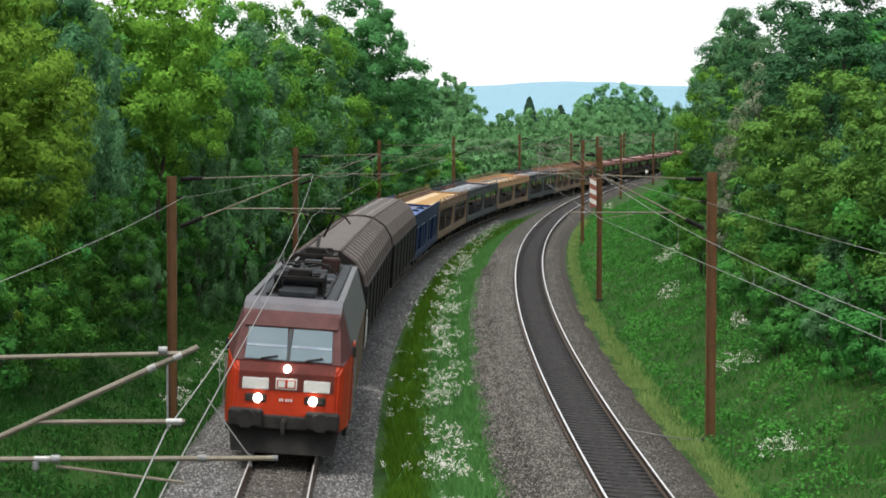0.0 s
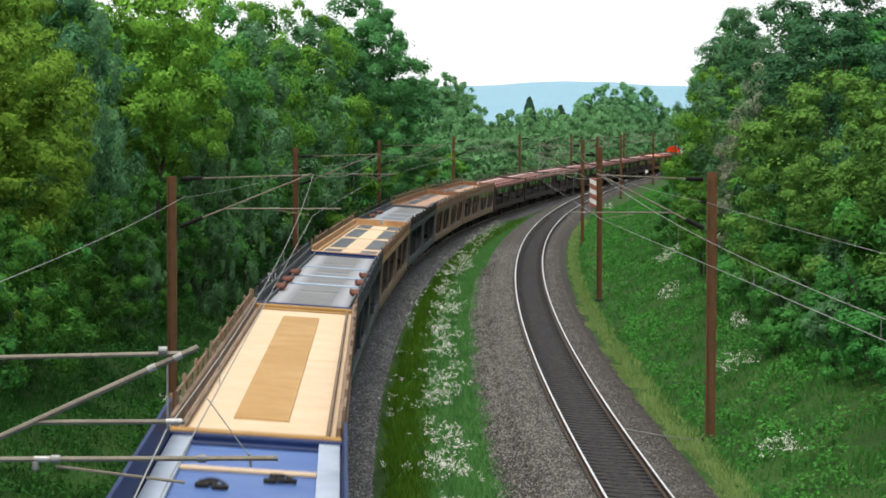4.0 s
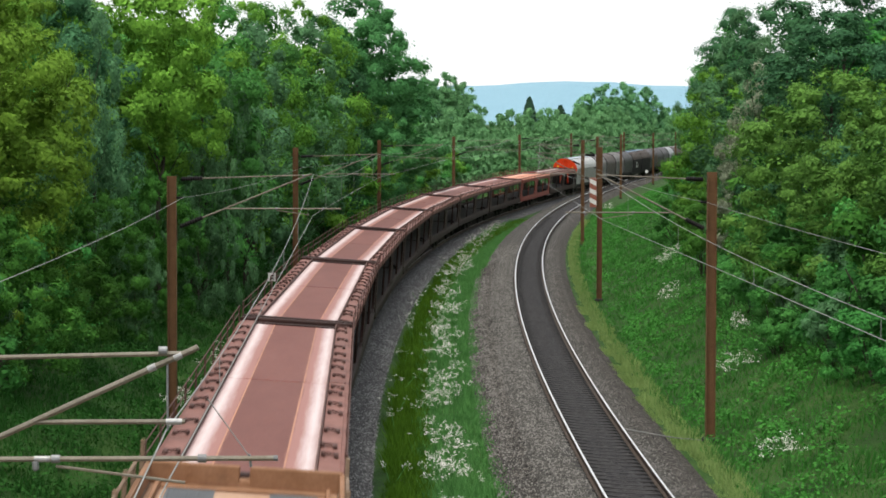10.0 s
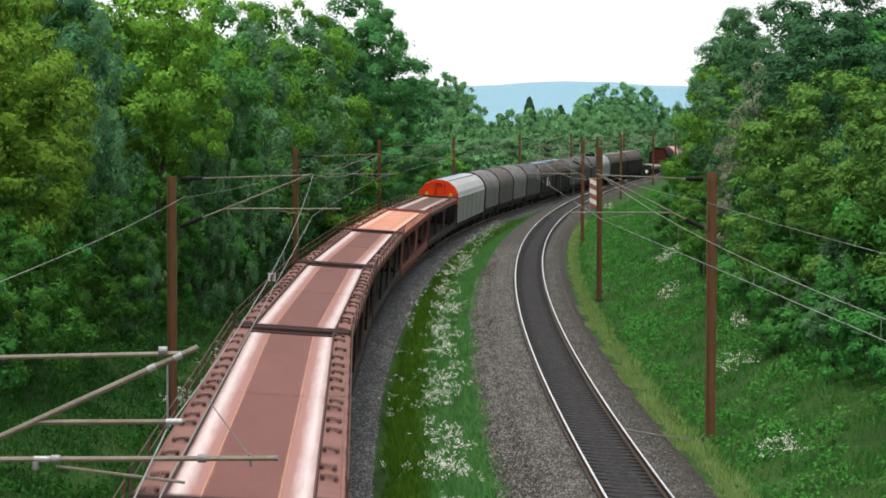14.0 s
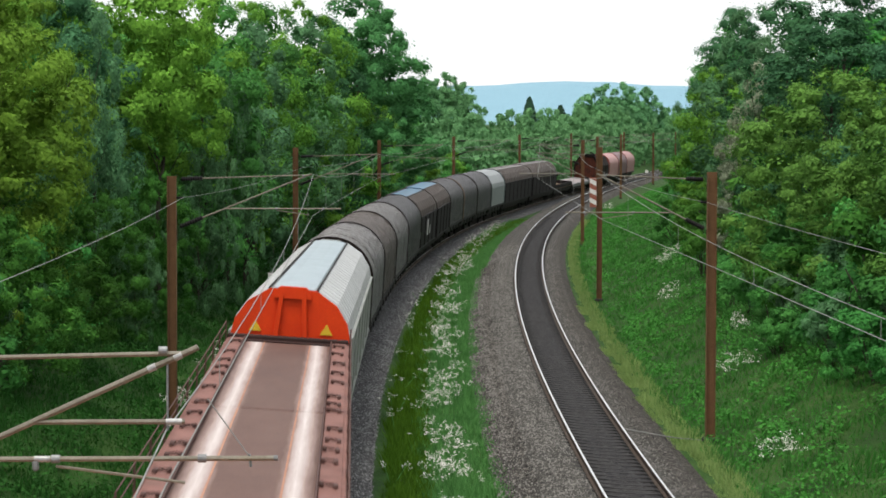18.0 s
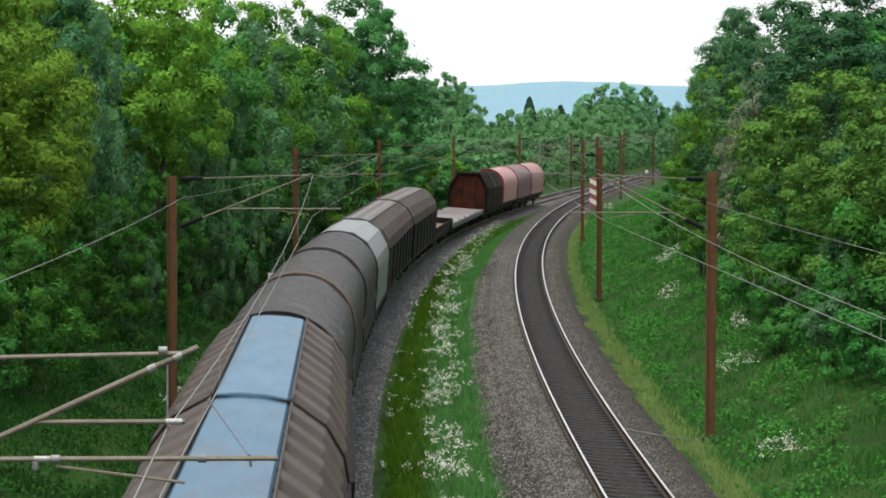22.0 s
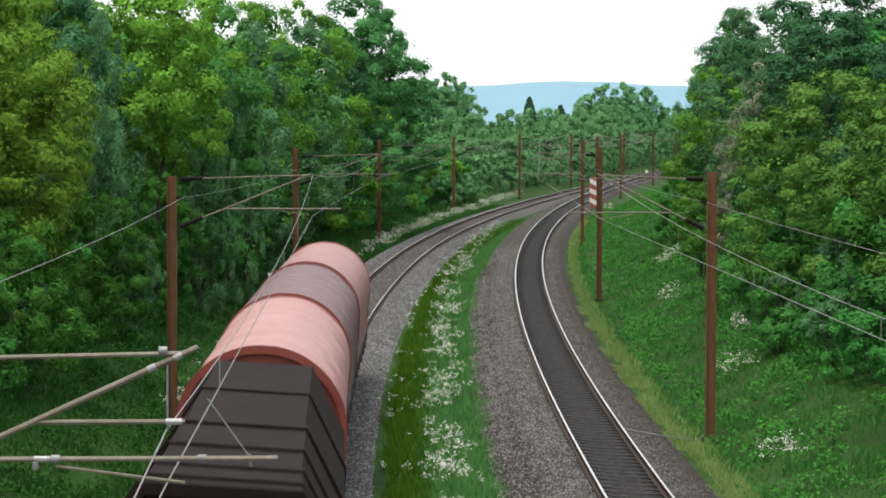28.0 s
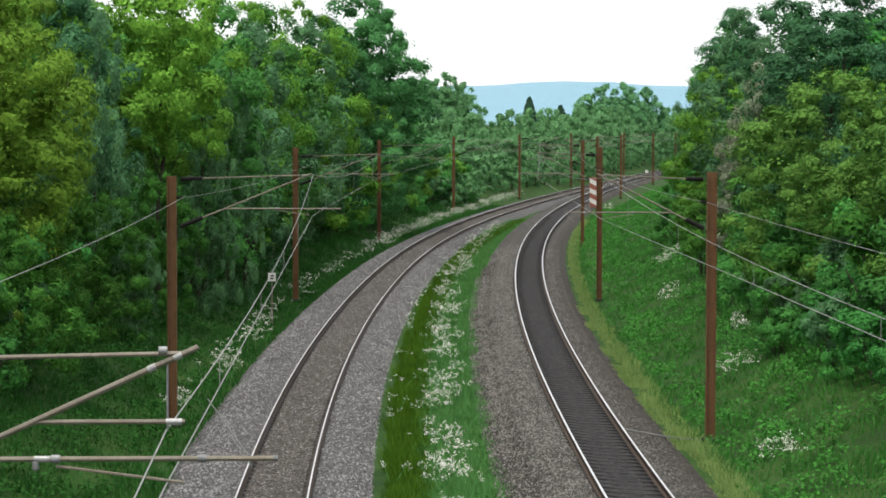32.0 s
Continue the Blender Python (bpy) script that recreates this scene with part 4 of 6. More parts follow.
def build_distance():
    """A wooded ridge on the horizon, its blue haze put into the colour."""
    rng = np.random.default_rng(9)
    xs = np.linspace(-2600, 2600, 160)
    top = 64 + 9 * np.exp(-((xs - 215) / 110.0) ** 2) + 1.5 * np.sin(xs / 61.0) + 1.0 * np.sin(xs / 17.0) + rng.normal(size=160) * 0.6
    rows = []
    for f, dy in ((-0.2, -320), (0.55, -160), (0.9, -60), (1.0, 0), (0.9, 120), (-0.2, 400)):
        rows.append(np.stack([xs, np.full(160, 3500.0 + dy), top * f + rng.normal(size=160) * 1.2 * (0.3 < f < 0.95)], 1))
    V = np.concatenate(rows)
    F = [(i * 160 + j, i * 160 + j + 1, (i + 1) * 160 + j + 1, (i + 1) * 160 + j) for i in range(5) for j in range(159)]
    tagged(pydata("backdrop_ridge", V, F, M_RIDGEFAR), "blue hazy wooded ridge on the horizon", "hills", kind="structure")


# ---- overhead line ----
def build_mast(track, s, lat, top):
    """A rusty rolled-steel mast on a concrete foot."""
    p = track.at(s, lat)
    g = ground_at(p.x, p.y, 0.0)
    ob = thing("overhead_line_mast", Matrix.Translation((p.x, p.y, g.z)) @ pose(0, 0, 0, 0, 0, -math.degrees(track.heading(s))), "rust-brown steel overhead line mast with a bracket", "mast", "overhead line masts")
    h = top - g.z
    bm = bmesh.new()
    for x in (-0.115, 0.115):
        put_box(bm, x, 0, h / 2, 0.02, 0.25, h, None, 0.004)
    put_box(bm, 0, 0, h / 2, 0.212, 0.016, h)
    part("steel_post", bm, M_MAST, ob)
    part("foot", box(0, 0, 0.03, 0.42, 0.42, 0.24, 0.04), M_BLACK, ob, "dark weathered foot")
    return ob, g.z


def bracket(ob, gz, side, reach, over, z_top, z_foot, z_reg, rise=0.12, middle=0.0):
    """The swinging bracket of a mast: top tube, strut, registration tube and arm. side: +1 if the track lies to the right."""
    k = side

    def at(x, z):
        return (k * x, 0, z - gz)

    def insulator(p, q):
        p, q = Vector(p), Vector(q)
        turn = (q - p).to_track_quat("Z", "Y")
        rings = []
        for i in range(19):
            r = 0.045 if i % 2 == 0 else 0.072
            c = p.lerp(q, i / 18)
            rings.append([c + turn @ Vector((r * math.cos(j * 0.7854), r * math.sin(j * 0.7854), 0)) for j in range(8)])
        bm = loft(rings)
        part("insulator", bm, M_INSUL, ob, "black ribbed insulator")

    end = at(reach, z_top + rise)
    root = at(0.12, z_top)
    a = Vector(root).lerp(Vector(end), 0.2)
    insulator(Vector(root).lerp(Vector(end), 0.04), a)
    part("top_tube", rod(a, end, 0.017, 8), M_GALV, ob)
    foot = at(0.12, z_foot)
    b = Vector(foot).lerp(Vector(end), 0.2)
    insulator(Vector(foot).lerp(Vector(end), 0.03), b)
    part("strut", rod(b, Vector(end) + (Vector(end) - b) * 0.03, 0.022, 8), M_GALV, ob)
    m = (z_reg - z_foot) / (z_top + rise - z_foot)
    hinge = Vector(foot).lerp(Vector(end), m)
    part("registration_tube", rod(hinge, at(over, z_reg), 0.019, 8), M_GALV, ob)
    part("steady_arm", rod(at(reach - 0.9, z_reg - 0.05), at(reach, z_reg - 0.17), 0.011, 6), M_GALV, ob)
    if middle:
        m2 = (5.86 - z_foot) / (z_top + rise - z_foot)
        part("support_tube", rod(Vector(foot).lerp(Vector(end), m2), at(middle, 5.86), 0.018, 8), M_GALV, ob)
        part("hanger", rod(at(middle - 0.12, z_top + 0.05), at(middle - 0.12, 5.8), 0.008, 5), M_STEELGREY, ob)
    for x, z in ((over - 0.5, z_reg), (reach - 0.9, z_reg), (reach - 0.15, z_top + 0.1)):
        part("clamp", rod((k * (x - 0.03), 0, z - gz), (k * (x + 0.03), 0, z - gz), 0.03, 12), M_STEELGREY, ob)
    if middle:
        for q, z in ((over - 1.62, z_reg), (middle - 0.08, 5.86), (reach - 1.35, z_reg)):
            part("sleeve", rod(at(q - 0.05, z), at(q + 0.06, z), 0.023, 12), M_FITTING, ob)
        d = (Vector(end) - Vector(foot)).normalized()
        for q in (0.02, 0.22):
            part("sleeve", rod(Vector(end) - d * q, Vector(end) - d * (q + 0.06), 0.026, 12), M_FITTING, ob)
        part("hanging_clamp", box(k * (over - 1.66), 0, z_reg - gz - 0.045, 0.045, 0.04, 0.075, 0.012), M_STEELGREY, ob)
        part("tube_cap", rod(at(over, z_reg), at(over + 0.03, z_reg), 0.021, 8), M_STEELGREY, ob)
        part("stay_wire", rod(at(over - 0.16, z_reg), at(over - 0.46, z_reg + 0.42), 0.004, 4), M_WIRE, ob)
        part("hook", rod(at(over - 0.16, z_reg - 0.06), at(over - 0.17, z_reg + 0.03), 0.01, 5), M_STEELGREY, ob)
    part("wire_holder", rod(at(0.13, 5.9), at(0.3, 5.9), 0.03, 6), M_INSUL, ob)


def line_wires(track, stops, lat_c, lat_f, far_end):
    """Messenger and contact wire with droppers, and the return wire on the masts."""
    for s0, s1 in zip(stops, stops[1:]):
        ob = thing("overhead_wire", pose(0, 0, 0), "thin grey overhead contact line with droppers", "wire", "overhead wires")
        r = 0.0065 if s0 < 60 else 0.009
        z0, z1 = (5.8 if s < 0 else 6.55 for s in (s0, s1))
        sag = 0.42
        n = 16
        mes, con = [], []
        for i in range(n + 1):
            f = i / n
            s = s0 + (s1 - s0) * f
            a, b = track.at(s0, lat_c), track.at(s1, lat_c)
            p = a.lerp(b, f)
            mes.append((p.x, p.y, z0 + (z1 - z0) * f - 4 * sag * f * (1 - f)))
            con.append((p.x, p.y, 5.42))
        part("messenger_wire", tube(mes, r, 5), M_WIRE, ob)
        part("contact_wire", tube(con, r, 5), M_WIRE, ob)
        for i in range(2, n, 3):
            part("dropper", rod(mes[i], con[i], 0.004, 4), M_WIRE, ob)
        ret = []
        for i in range(n + 1):
            f = i / n
            p = track.at(s0, lat_f).lerp(track.at(s1, lat_f), f)
            ret.append((p.x, p.y, 5.9 - 4 * 0.16 * f * (1 - f)))
        part("return_wire", tube(ret, r, 5), M_WIRE, ob)


def build_line():
    left = (-78, -23.5, 26.2, 73.2, 129.3, 185.4, 232, 286, 352)
    far_lat = {129.3: -4.25, 185.4: -5.1, 232: -4.3, 286: -4.4, 352: -3.6}
    right = (-80, -28, 23.2, 74.1, 126.4, 182, 235.5, 303, 356)
    for s in left:
        lat = far_lat.get(s, -3.6)
        ob, gz = build_mast(TRACK_L, s, lat, 6.5 if 20 < s < 30 else 6.85)
        if s < 0:
            bracket(ob, gz, 1, 4.07, 4.69, 6.26, 4.55, 5.6, 0.08, 4.07)
        else:
            bracket(ob, gz, 1, -lat + 0.22, -lat + 1.12, 6.42, 5.05, 5.6)
    for s in right:
        ob, gz = build_mast(TRACK_R, s, 3.15 if 20 < s < 30 else 3.25, 6.7 if 20 < s < 30 else 6.9)
        bracket(ob, gz, -1, 3.0, 3.9, 6.5, 5.15, 5.62)
    line_wires(TRACK_L, left, 0.34, -3.3, 0)
    line_wires(TRACK_R, right, 0.25, 3.0, 0)


def small_signs():
    # striped board on the second mast of the far side
    p = TRACK_R.at(74.1, 2.92)
    ob = thing("warning_board", Matrix.Translation((p.x, p.y - 0.1, 4.72)), "white board with slanting red-brown stripes on a mast", "sign")
    part("board", box(0, 0, 0, 0.34, 0.03, 1.42, 0.01), M_DULLRED, ob)
    for i in range(3):
        bm = bmesh.new()
        z = 0.5 - i * 0.46
        vs = [bm.verts.new(v) for v in ((-0.165, -0.021, z + 0.19), (-0.165, -0.021, z - 0.03), (0.165, -0.021, z - 0.2), (0.165, -0.021, z + 0.02))]
        bm.faces.new(vs)
        part("white_stripe", bm, M_WHITE, ob)
    part("bracket", box(0.22, 0.04, 0, 0.2, 0.04, 0.1, 0.01), M_MAST, ob)
    # small number plate on a post by the curve
    g = ground_at(-7.25, 100.5)
    ob = thing("kilometre_post", Matrix.Translation(g), "small white distance plate on a thin grey post", "sign")
    part("post", rod((0, 0, -0.1), (0, 0, 2.2), 0.03, 8), M_GALV, ob)
    part("plate", box(0, -0.045, 2.1, 0.32, 0.02, 0.36, 0.01), M_WHITE, ob)
    for i in range(2):
        part("figure_bar", box(0, -0.06, 2.16 - i * 0.12, 0.14, 0.008, 0.06), M_BLACK, ob)
    # round white markers far along the line
    for x, y, z in ((16.0, 333, 1.3), (29.4, 343, 1.3)):
        g = ground_at(x, y)
        ob = thing("round_marker", Matrix.Translation(g), "round white marker disc on a short post", "signal", "markers")
        part("post", rod((0, 0, -0.1), (0, 0, z - g.z), 0.05, 8), M_GALV, ob)
        part("disc", rod((0, -0.1, z - g.z), (0, -0.05, z - g.z), 0.24, 18), M_WHITE, ob)
    # bonding cable from the mast to the rail
    p, q = TRACK_R.at(23.2, 3.0), TRACK_R.at(23.2, 0.8)
    ob = thing("bonding_cable", pose(0, 0, 0), "pale bonding cable from the mast foot to the rail", "cable")
    part("cable", tube([(p.x, p.y, ground_at(p.x, p.y).z + 0.12), ((p.x * 2 + q.x) / 3, p.y, -0.42), (q.x, q.y, -0.16)], 0.014, 5), M_WIRE, ob)


# ---- rough train ----
RUN = 27.8
TRAIN = []


def on_track(u, length, pivot, t):
    """Where a vehicle stands at t whose front is u metres behind the engine's front."""
    c = 14.9 + u + length / 2 - RUN * t
    a, b = TRACK_L.at(c - pivot), TRACK_L.at(c + pivot)
    d = b - a
    lean = TRACK_L.cant / 1.505
    return Matrix.Translation((a + b) / 2) @ Matrix.Rotation(-math.atan2(d.x, d.y), 4, "Z") @ Matrix.Rotation(lean, 4, "Y")


# ---- the goods train ----
M_RED = painted("engine_red", (0.5, 0.05, 0.017), (0.42, 0.038, 0.014), 2.2, 0.42, grime=(0.11, 0.034, 0.026), grime_amount=0.4)
M_DUSTRED = painted("dusty_maroon", (0.09, 0.036, 0.036), (0.13, 0.058, 0.058), 2.0, 0.55, grime=(0.05, 0.04, 0.04), grime_amount=0.5)
M_FRONTDUST = painted("dusty_front_red", (0.11, 0.03, 0.026), (0.17, 0.04, 0.03), 1.6, 0.6, grime=(0.08, 0.045, 0.045), grime_amount=0.7)
M_ENGSIDE = painted("grimy_grey_side", (0.15, 0.105, 0.08), (0.21, 0.15, 0.115), 1.6, 0.6, grime=(0.085, 0.046, 0.028), grime_amount=0.6, stretch=(1, 1, 0.3))
M_HATCH = painted("grey_hatch", (0.105, 0.11, 0.118), (0.15, 0.155, 0.163), 1.8, 0.5, grime=(0.10, 0.095, 0.085), grime_amount=0.5)
M_LIP = painted("dusty_roof_lip", (0.11, 0.112, 0.13), (0.155, 0.152, 0.168), 2.0, 0.55, grime=(0.15, 0.08, 0.078), grime_amount=0.5)
M_ROOF = painted("dark_roof_deck", (0.020, 0.024, 0.030), (0.036, 0.041, 0.048), 2.4, 0.6, grime=(0.014, 0.013, 0.012), grime_amount=0.6)
M_STEEL = painted("grey_fittings", (0.209, 0.209, 0.209), (0.324, 0.324, 0.324), 5, 0.45, 0.5)
M_WHITE = painted("white_paint", (0.74, 0.73, 0.7), (0.8, 0.79, 0.76), 3, 0.5, grime=(0.5, 0.45, 0.4), grime_amount=0.3)
M_LAMP = glowing("lit_headlamp", (1.0, 0.96, 0.86), 14.0)
M_DARKRED = painted("dark_maroon_hood", (0.0095, 0.005, 0.0042), (0.017, 0.0088, 0.007), 1.5, 0.75, grime=(0.03, 0.019, 0.016), grime_amount=0.5)
M_FACE = painted("burnt_orange_face", (0.095, 0.024, 0.012), (0.026, 0.010, 0.007), 1.4, 0.65, grime=(0.010, 0.008, 0.008), grime_amount=0.95)
M_ORANGE = painted("bright_orange_end", (0.676, 0.053, 0.008), (0.606, 0.041, 0.008), 2, 0.5, grime=(0.304, 0.037, 0.010), grime_amount=0.3)
M_SILVER = painted("bare_silver_roof", (0.46, 0.47, 0.475), (0.54, 0.55, 0.555), 1.6, 0.45, 0.1, grime=(0.34, 0.34, 0.34), grime_amount=0.35)
M_RIDGE = painted("pale_ridge_plate", (0.35, 0.42, 0.46), (0.4, 0.47, 0.51), 1.3, 0.45, 0.1, grime=(0.27, 0.32, 0.345), grime_amount=0.3)
M_BLUERIDGE = painted("light_blue_ridge", (0.075, 0.165, 0.26), (0.12, 0.225, 0.33), 1.2, 0.4, grime=(0.12, 0.13, 0.15), grime_amount=0.7, stretch=(2, 0.5, 1))
M_GREYWALL = painted("pale_grey_wall", (0.304, 0.314, 0.294), (0.385, 0.396, 0.364), 1.5, 0.55, grime=(0.140, 0.123, 0.108), grime_amount=0.5, stretch=(1, 1, 0.35))
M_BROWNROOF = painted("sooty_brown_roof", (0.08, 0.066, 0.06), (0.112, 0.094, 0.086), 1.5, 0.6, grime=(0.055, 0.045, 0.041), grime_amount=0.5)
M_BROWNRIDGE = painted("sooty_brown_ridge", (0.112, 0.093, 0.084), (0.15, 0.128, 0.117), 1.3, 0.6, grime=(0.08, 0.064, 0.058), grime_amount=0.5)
# Near-black walls, much darker than the roof and ridge tones above.
M_DARKWALL = painted("near_black_wall", (0.011, 0.009, 0.010), (0.02, 0.016, 0.017), 1.4, 0.75, grime=(0.028, 0.022, 0.021), grime_amount=0.6, stretch=(1, 1, 0.3))
M_PALERIDGE = painted("dusty_pale_ridge", (0.165, 0.147, 0.143), (0.21, 0.19, 0.185), 1.3, 0.55, grime=(0.12, 0.1, 0.096), grime_amount=0.5)
M_TARP = rumpled(painted("worn_grey_tarpaulin", (0.15, 0.143, 0.142), (0.29, 0.28, 0.277), 2.4, 0.5, grime=(0.36, 0.35, 0.345), grime_amount=0.75, bump=0.25, stretch=(1, 2.4, 0.4)), 3.4, 0.3, (1.0, 2.4, 0.45))
# Pale streaks in this tarpaulin's colour imitate glossy sheen on the cloth.
M_TARPDARK = rumpled(painted("dark_brown_tarpaulin", (0.056, 0.052, 0.055), (0.085, 0.08, 0.083), 1.6, 0.5, grime=(0.15, 0.145, 0.15), grime_amount=0.55, bump=0.25, stretch=(1, 2.0, 0.45)), 2.6, 0.2, (1.0, 1.8, 0.5))
M_TARPMID = rumpled(painted("rumpled_brown_tarpaulin", (0.1, 0.085, 0.08), (0.18, 0.158, 0.148), 2.0, 0.55, grime=(0.2, 0.18, 0.17), grime_amount=0.6, bump=0.25, stretch=(1, 2.0, 0.45)), 3.0, 0.25, (1.0, 2.2, 0.5))
M_BAND = painted("dark_band", (0.013, 0.010, 0.009), (0.023, 0.016, 0.014), 2, 0.6)
M_PINK = rumpled(painted("faded_pink_hood", (0.43, 0.235, 0.23), (0.5, 0.3, 0.29), 1.3, 0.5, grime=(0.34, 0.145, 0.14), grime_amount=0.35), 3.0, 0.05)
M_MAUVE = rumpled(painted("faded_mauve_hood", (0.20, 0.125, 0.135), (0.265, 0.175, 0.185), 1.3, 0.5, grime=(0.15, 0.08, 0.085), grime_amount=0.4), 3.0, 0.08)
M_BRICK = painted("brick_red_band", (0.2, 0.05, 0.04), (0.27, 0.075, 0.058), 2, 0.6)
M_FLATDECK = painted("worn_grey_deck", (0.24, 0.205, 0.205), (0.32, 0.28, 0.28), 1.6, 0.5, grime=(0.17, 0.115, 0.105), grime_amount=0.7)
M_REDDECK = lane_wear(lane_wear(painted("red_oxide_deck", (0.155, 0.055, 0.044), (0.185, 0.07, 0.057), 1.2, 0.6, grime=(0.21, 0.09, 0.075), grime_amount=0.4, stretch=(1, 0.2, 1)), (0.33, 0.165, 0.145), 0.77, 0.24, 0.75, 0.04), (0.6, 0.52, 0.52), 0.86, 0.1, 0.85, 0.1)
M_REDEDGE = painted("red_oxide_edge", (0.22, 0.1, 0.083), (0.28, 0.14, 0.118), 2.5, 0.65, grime=(0.08, 0.044, 0.038), grime_amount=0.7)
M_WORNLANE = painted("worn_pale_lane", (0.42, 0.26, 0.22), (0.62, 0.52, 0.49), 1.4, 0.5, grime=(0.26, 0.11, 0.085), grime_amount=0.8, stretch=(3, 0.3, 1))
M_SALMON = lane_wear(painted("salmon_deck", (0.66, 0.27, 0.17), (0.72, 0.33, 0.22), 1.0, 0.55, grime=(0.76, 0.42, 0.31), grime_amount=0.45, stretch=(1, 0.3, 1)), (0.8, 0.55, 0.47), 0.85, 0.1, 0.6, 0.12)
M_BROWNDECK = lane_wear(lane_wear(painted("brown_deck", (0.12, 0.066, 0.054), (0.15, 0.086, 0.07), 1.2, 0.6, grime=(0.18, 0.105, 0.087), grime_amount=0.4, stretch=(1, 0.3, 1)), (0.33, 0.24, 0.215), 0.7, 0.2, 0.7, 0.06), (0.62, 0.57, 0.56), 0.7, 0.06, 0.85, 0.1)
M_GREYDECK = lane_wear(painted("pale_grey_deck", (0.2, 0.2, 0.212), (0.245, 0.245, 0.258), 1.2, 0.5, 0.1, grime=(0.16, 0.152, 0.15), grime_amount=0.6, stretch=(1, 0.3, 1)), (0.36, 0.375, 0.41), 0.9, 0.16, 0.6)
M_BLUEBAND = painted("faded_blue_band", (0.265, 0.406, 0.583), (0.406, 0.515, 0.629), 4, 0.55, grime=(0.354, 0.364, 0.364), grime_amount=0.6)
M_CREAM = painted("cream_yellow_deck", (0.66, 0.49, 0.31), (0.72, 0.56, 0.38), 1.2, 0.55, grime=(0.56, 0.37, 0.2), grime_amount=0.4)
M_YELLOW = painted("ochre_yellow_side", (0.48, 0.28, 0.13), (0.57, 0.37, 0.2), 1.8, 0.6, grime=(0.22, 0.10, 0.045), grime_amount=0.65)
M_GRID = painted("dark_grey_grating", (0.095, 0.108, 0.118), (0.14, 0.155, 0.165), 1.5, 0.5, 0.2, grime=(0.19, 0.2, 0.205), grime_amount=0.5)
M_RUSTDECK = painted("rusty_orange_deck", (0.40, 0.235, 0.15), (0.47, 0.30, 0.20), 1.3, 0.6, grime=(0.54, 0.39, 0.31), grime_amount=0.5, stretch=(1, 0.3, 1))
M_RUSTSIDE = painted("rusty_orange_side", (0.25, 0.125, 0.065), (0.33, 0.18, 0.105), 2.2, 0.65, grime=(0.08, 0.04, 0.025), grime_amount=0.8)
M_BLUE = painted("blue_deck", (0.053, 0.115, 0.324), (0.085, 0.165, 0.406), 1.2, 0.5, grime=(0.123, 0.191, 0.354), grime_amount=0.5)
M_NAVY = painted("navy_side", (0.008, 0.020, 0.078), (0.013, 0.032, 0.115), 1.6, 0.55, grime=(0.015, 0.018, 0.032), grime_amount=0.5)
M_PALEBLUE = painted("pale_blue_edge", (0.324, 0.385, 0.493), (0.406, 0.471, 0.560), 2, 0.5)
M_TANSIDE = painted("tan_side", (0.2, 0.135, 0.09), (0.27, 0.19, 0.135), 2, 0.65, grime=(0.062, 0.038, 0.028), grime_amount=0.7)
M_OCHRE = painted("ochre_floor", (0.354, 0.200, 0.064), (0.427, 0.255, 0.092), 1.4, 0.6, grime=(0.515, 0.354, 0.174), grime_amount=0.5)
M_GREYSIDE = painted("slate_grey_side", (0.050, 0.060, 0.070), (0.085, 0.096, 0.108), 2, 0.6, grime=(0.032, 0.026, 0.023), grime_amount=0.6)
M_REDSIDE = painted("dirty_red_side", (0.03, 0.016, 0.014), (0.055, 0.028, 0.025), 2, 0.65, grime=(0.012, 0.010, 0.009), grime_amount=0.8)
M_LANELINE = painted("worn_orange_line", (0.5, 0.25, 0.15), (0.42, 0.2, 0.14), 5, 0.6, grime=(0.25, 0.12, 0.1), grime_amount=0.9)
M_DARKCHOCK = painted("sooty_chock", (0.075, 0.04, 0.035), (0.13, 0.07, 0.06), 5, 0.7)
M_DRIP = painted("spilt_pale_paint", (0.34, 0.34, 0.33), (0.52, 0.52, 0.5), 9, 0.6)
M_PLATEGREY = painted("grey_deck_panel", (0.155, 0.155, 0.16), (0.19, 0.188, 0.19), 1.4, 0.5, 0.1, grime=(0.13, 0.12, 0.115), grime_amount=0.5)
M_SIGNYELLOW = painted("warning_yellow", (0.78, 0.52, 0.04), (0.7, 0.45, 0.04), 3, 0.5)
M_HOOD = painted("pale_blue_grey_hood", (0.27, 0.285, 0.295), (0.33, 0.345, 0.35), 1.2, 0.45, 0.1, grime=(0.2, 0.21, 0.215), grime_amount=0.5)
M_SLATE = painted("slate_green_band", (0.055, 0.075, 0.08), (0.085, 0.11, 0.115), 2, 0.55)
M_CHOCK = painted("rust_brown_chock", (0.13, 0.055, 0.04), (0.19, 0.085, 0.06), 4, 0.7)


def glass_material():
    m, nt, b = material("sky_toned_windscreen", 0.12)
    # The blue-grey base colour carries the sky's reflection in the glass.
    b.inputs["Base Color"].default_value = (0.1, 0.15, 0.18, 1)
    b.inputs["Specular IOR Level"].default_value = 0.6
    n = nt.nodes.new("ShaderNodeTexNoise")
    n.inputs["Scale"].default_value = 2.0
    r = nt.nodes.new("ShaderNodeMapRange")
    r.inputs["To Min"].default_value, r.inputs["To Max"].default_value = 0.08, 0.3
    nt.links.new(n.outputs[0], r.inputs[0])
    nt.links.new(r.outputs[0], b.inputs["Roughness"])
    return m


M_GLASS = glass_material()


def wheelset_bm():
    bm = bmesh.new()
    for x in (-0.75, 0.75):
        put_rod(bm, (x - 0.07, 0, 0.46), (x + 0.07, 0, 0.46), 0.46, 20)
    put_rod(bm, (-0.98, 0, 0.46), (0.98, 0, 0.46), 0.09, 8)
    return bm


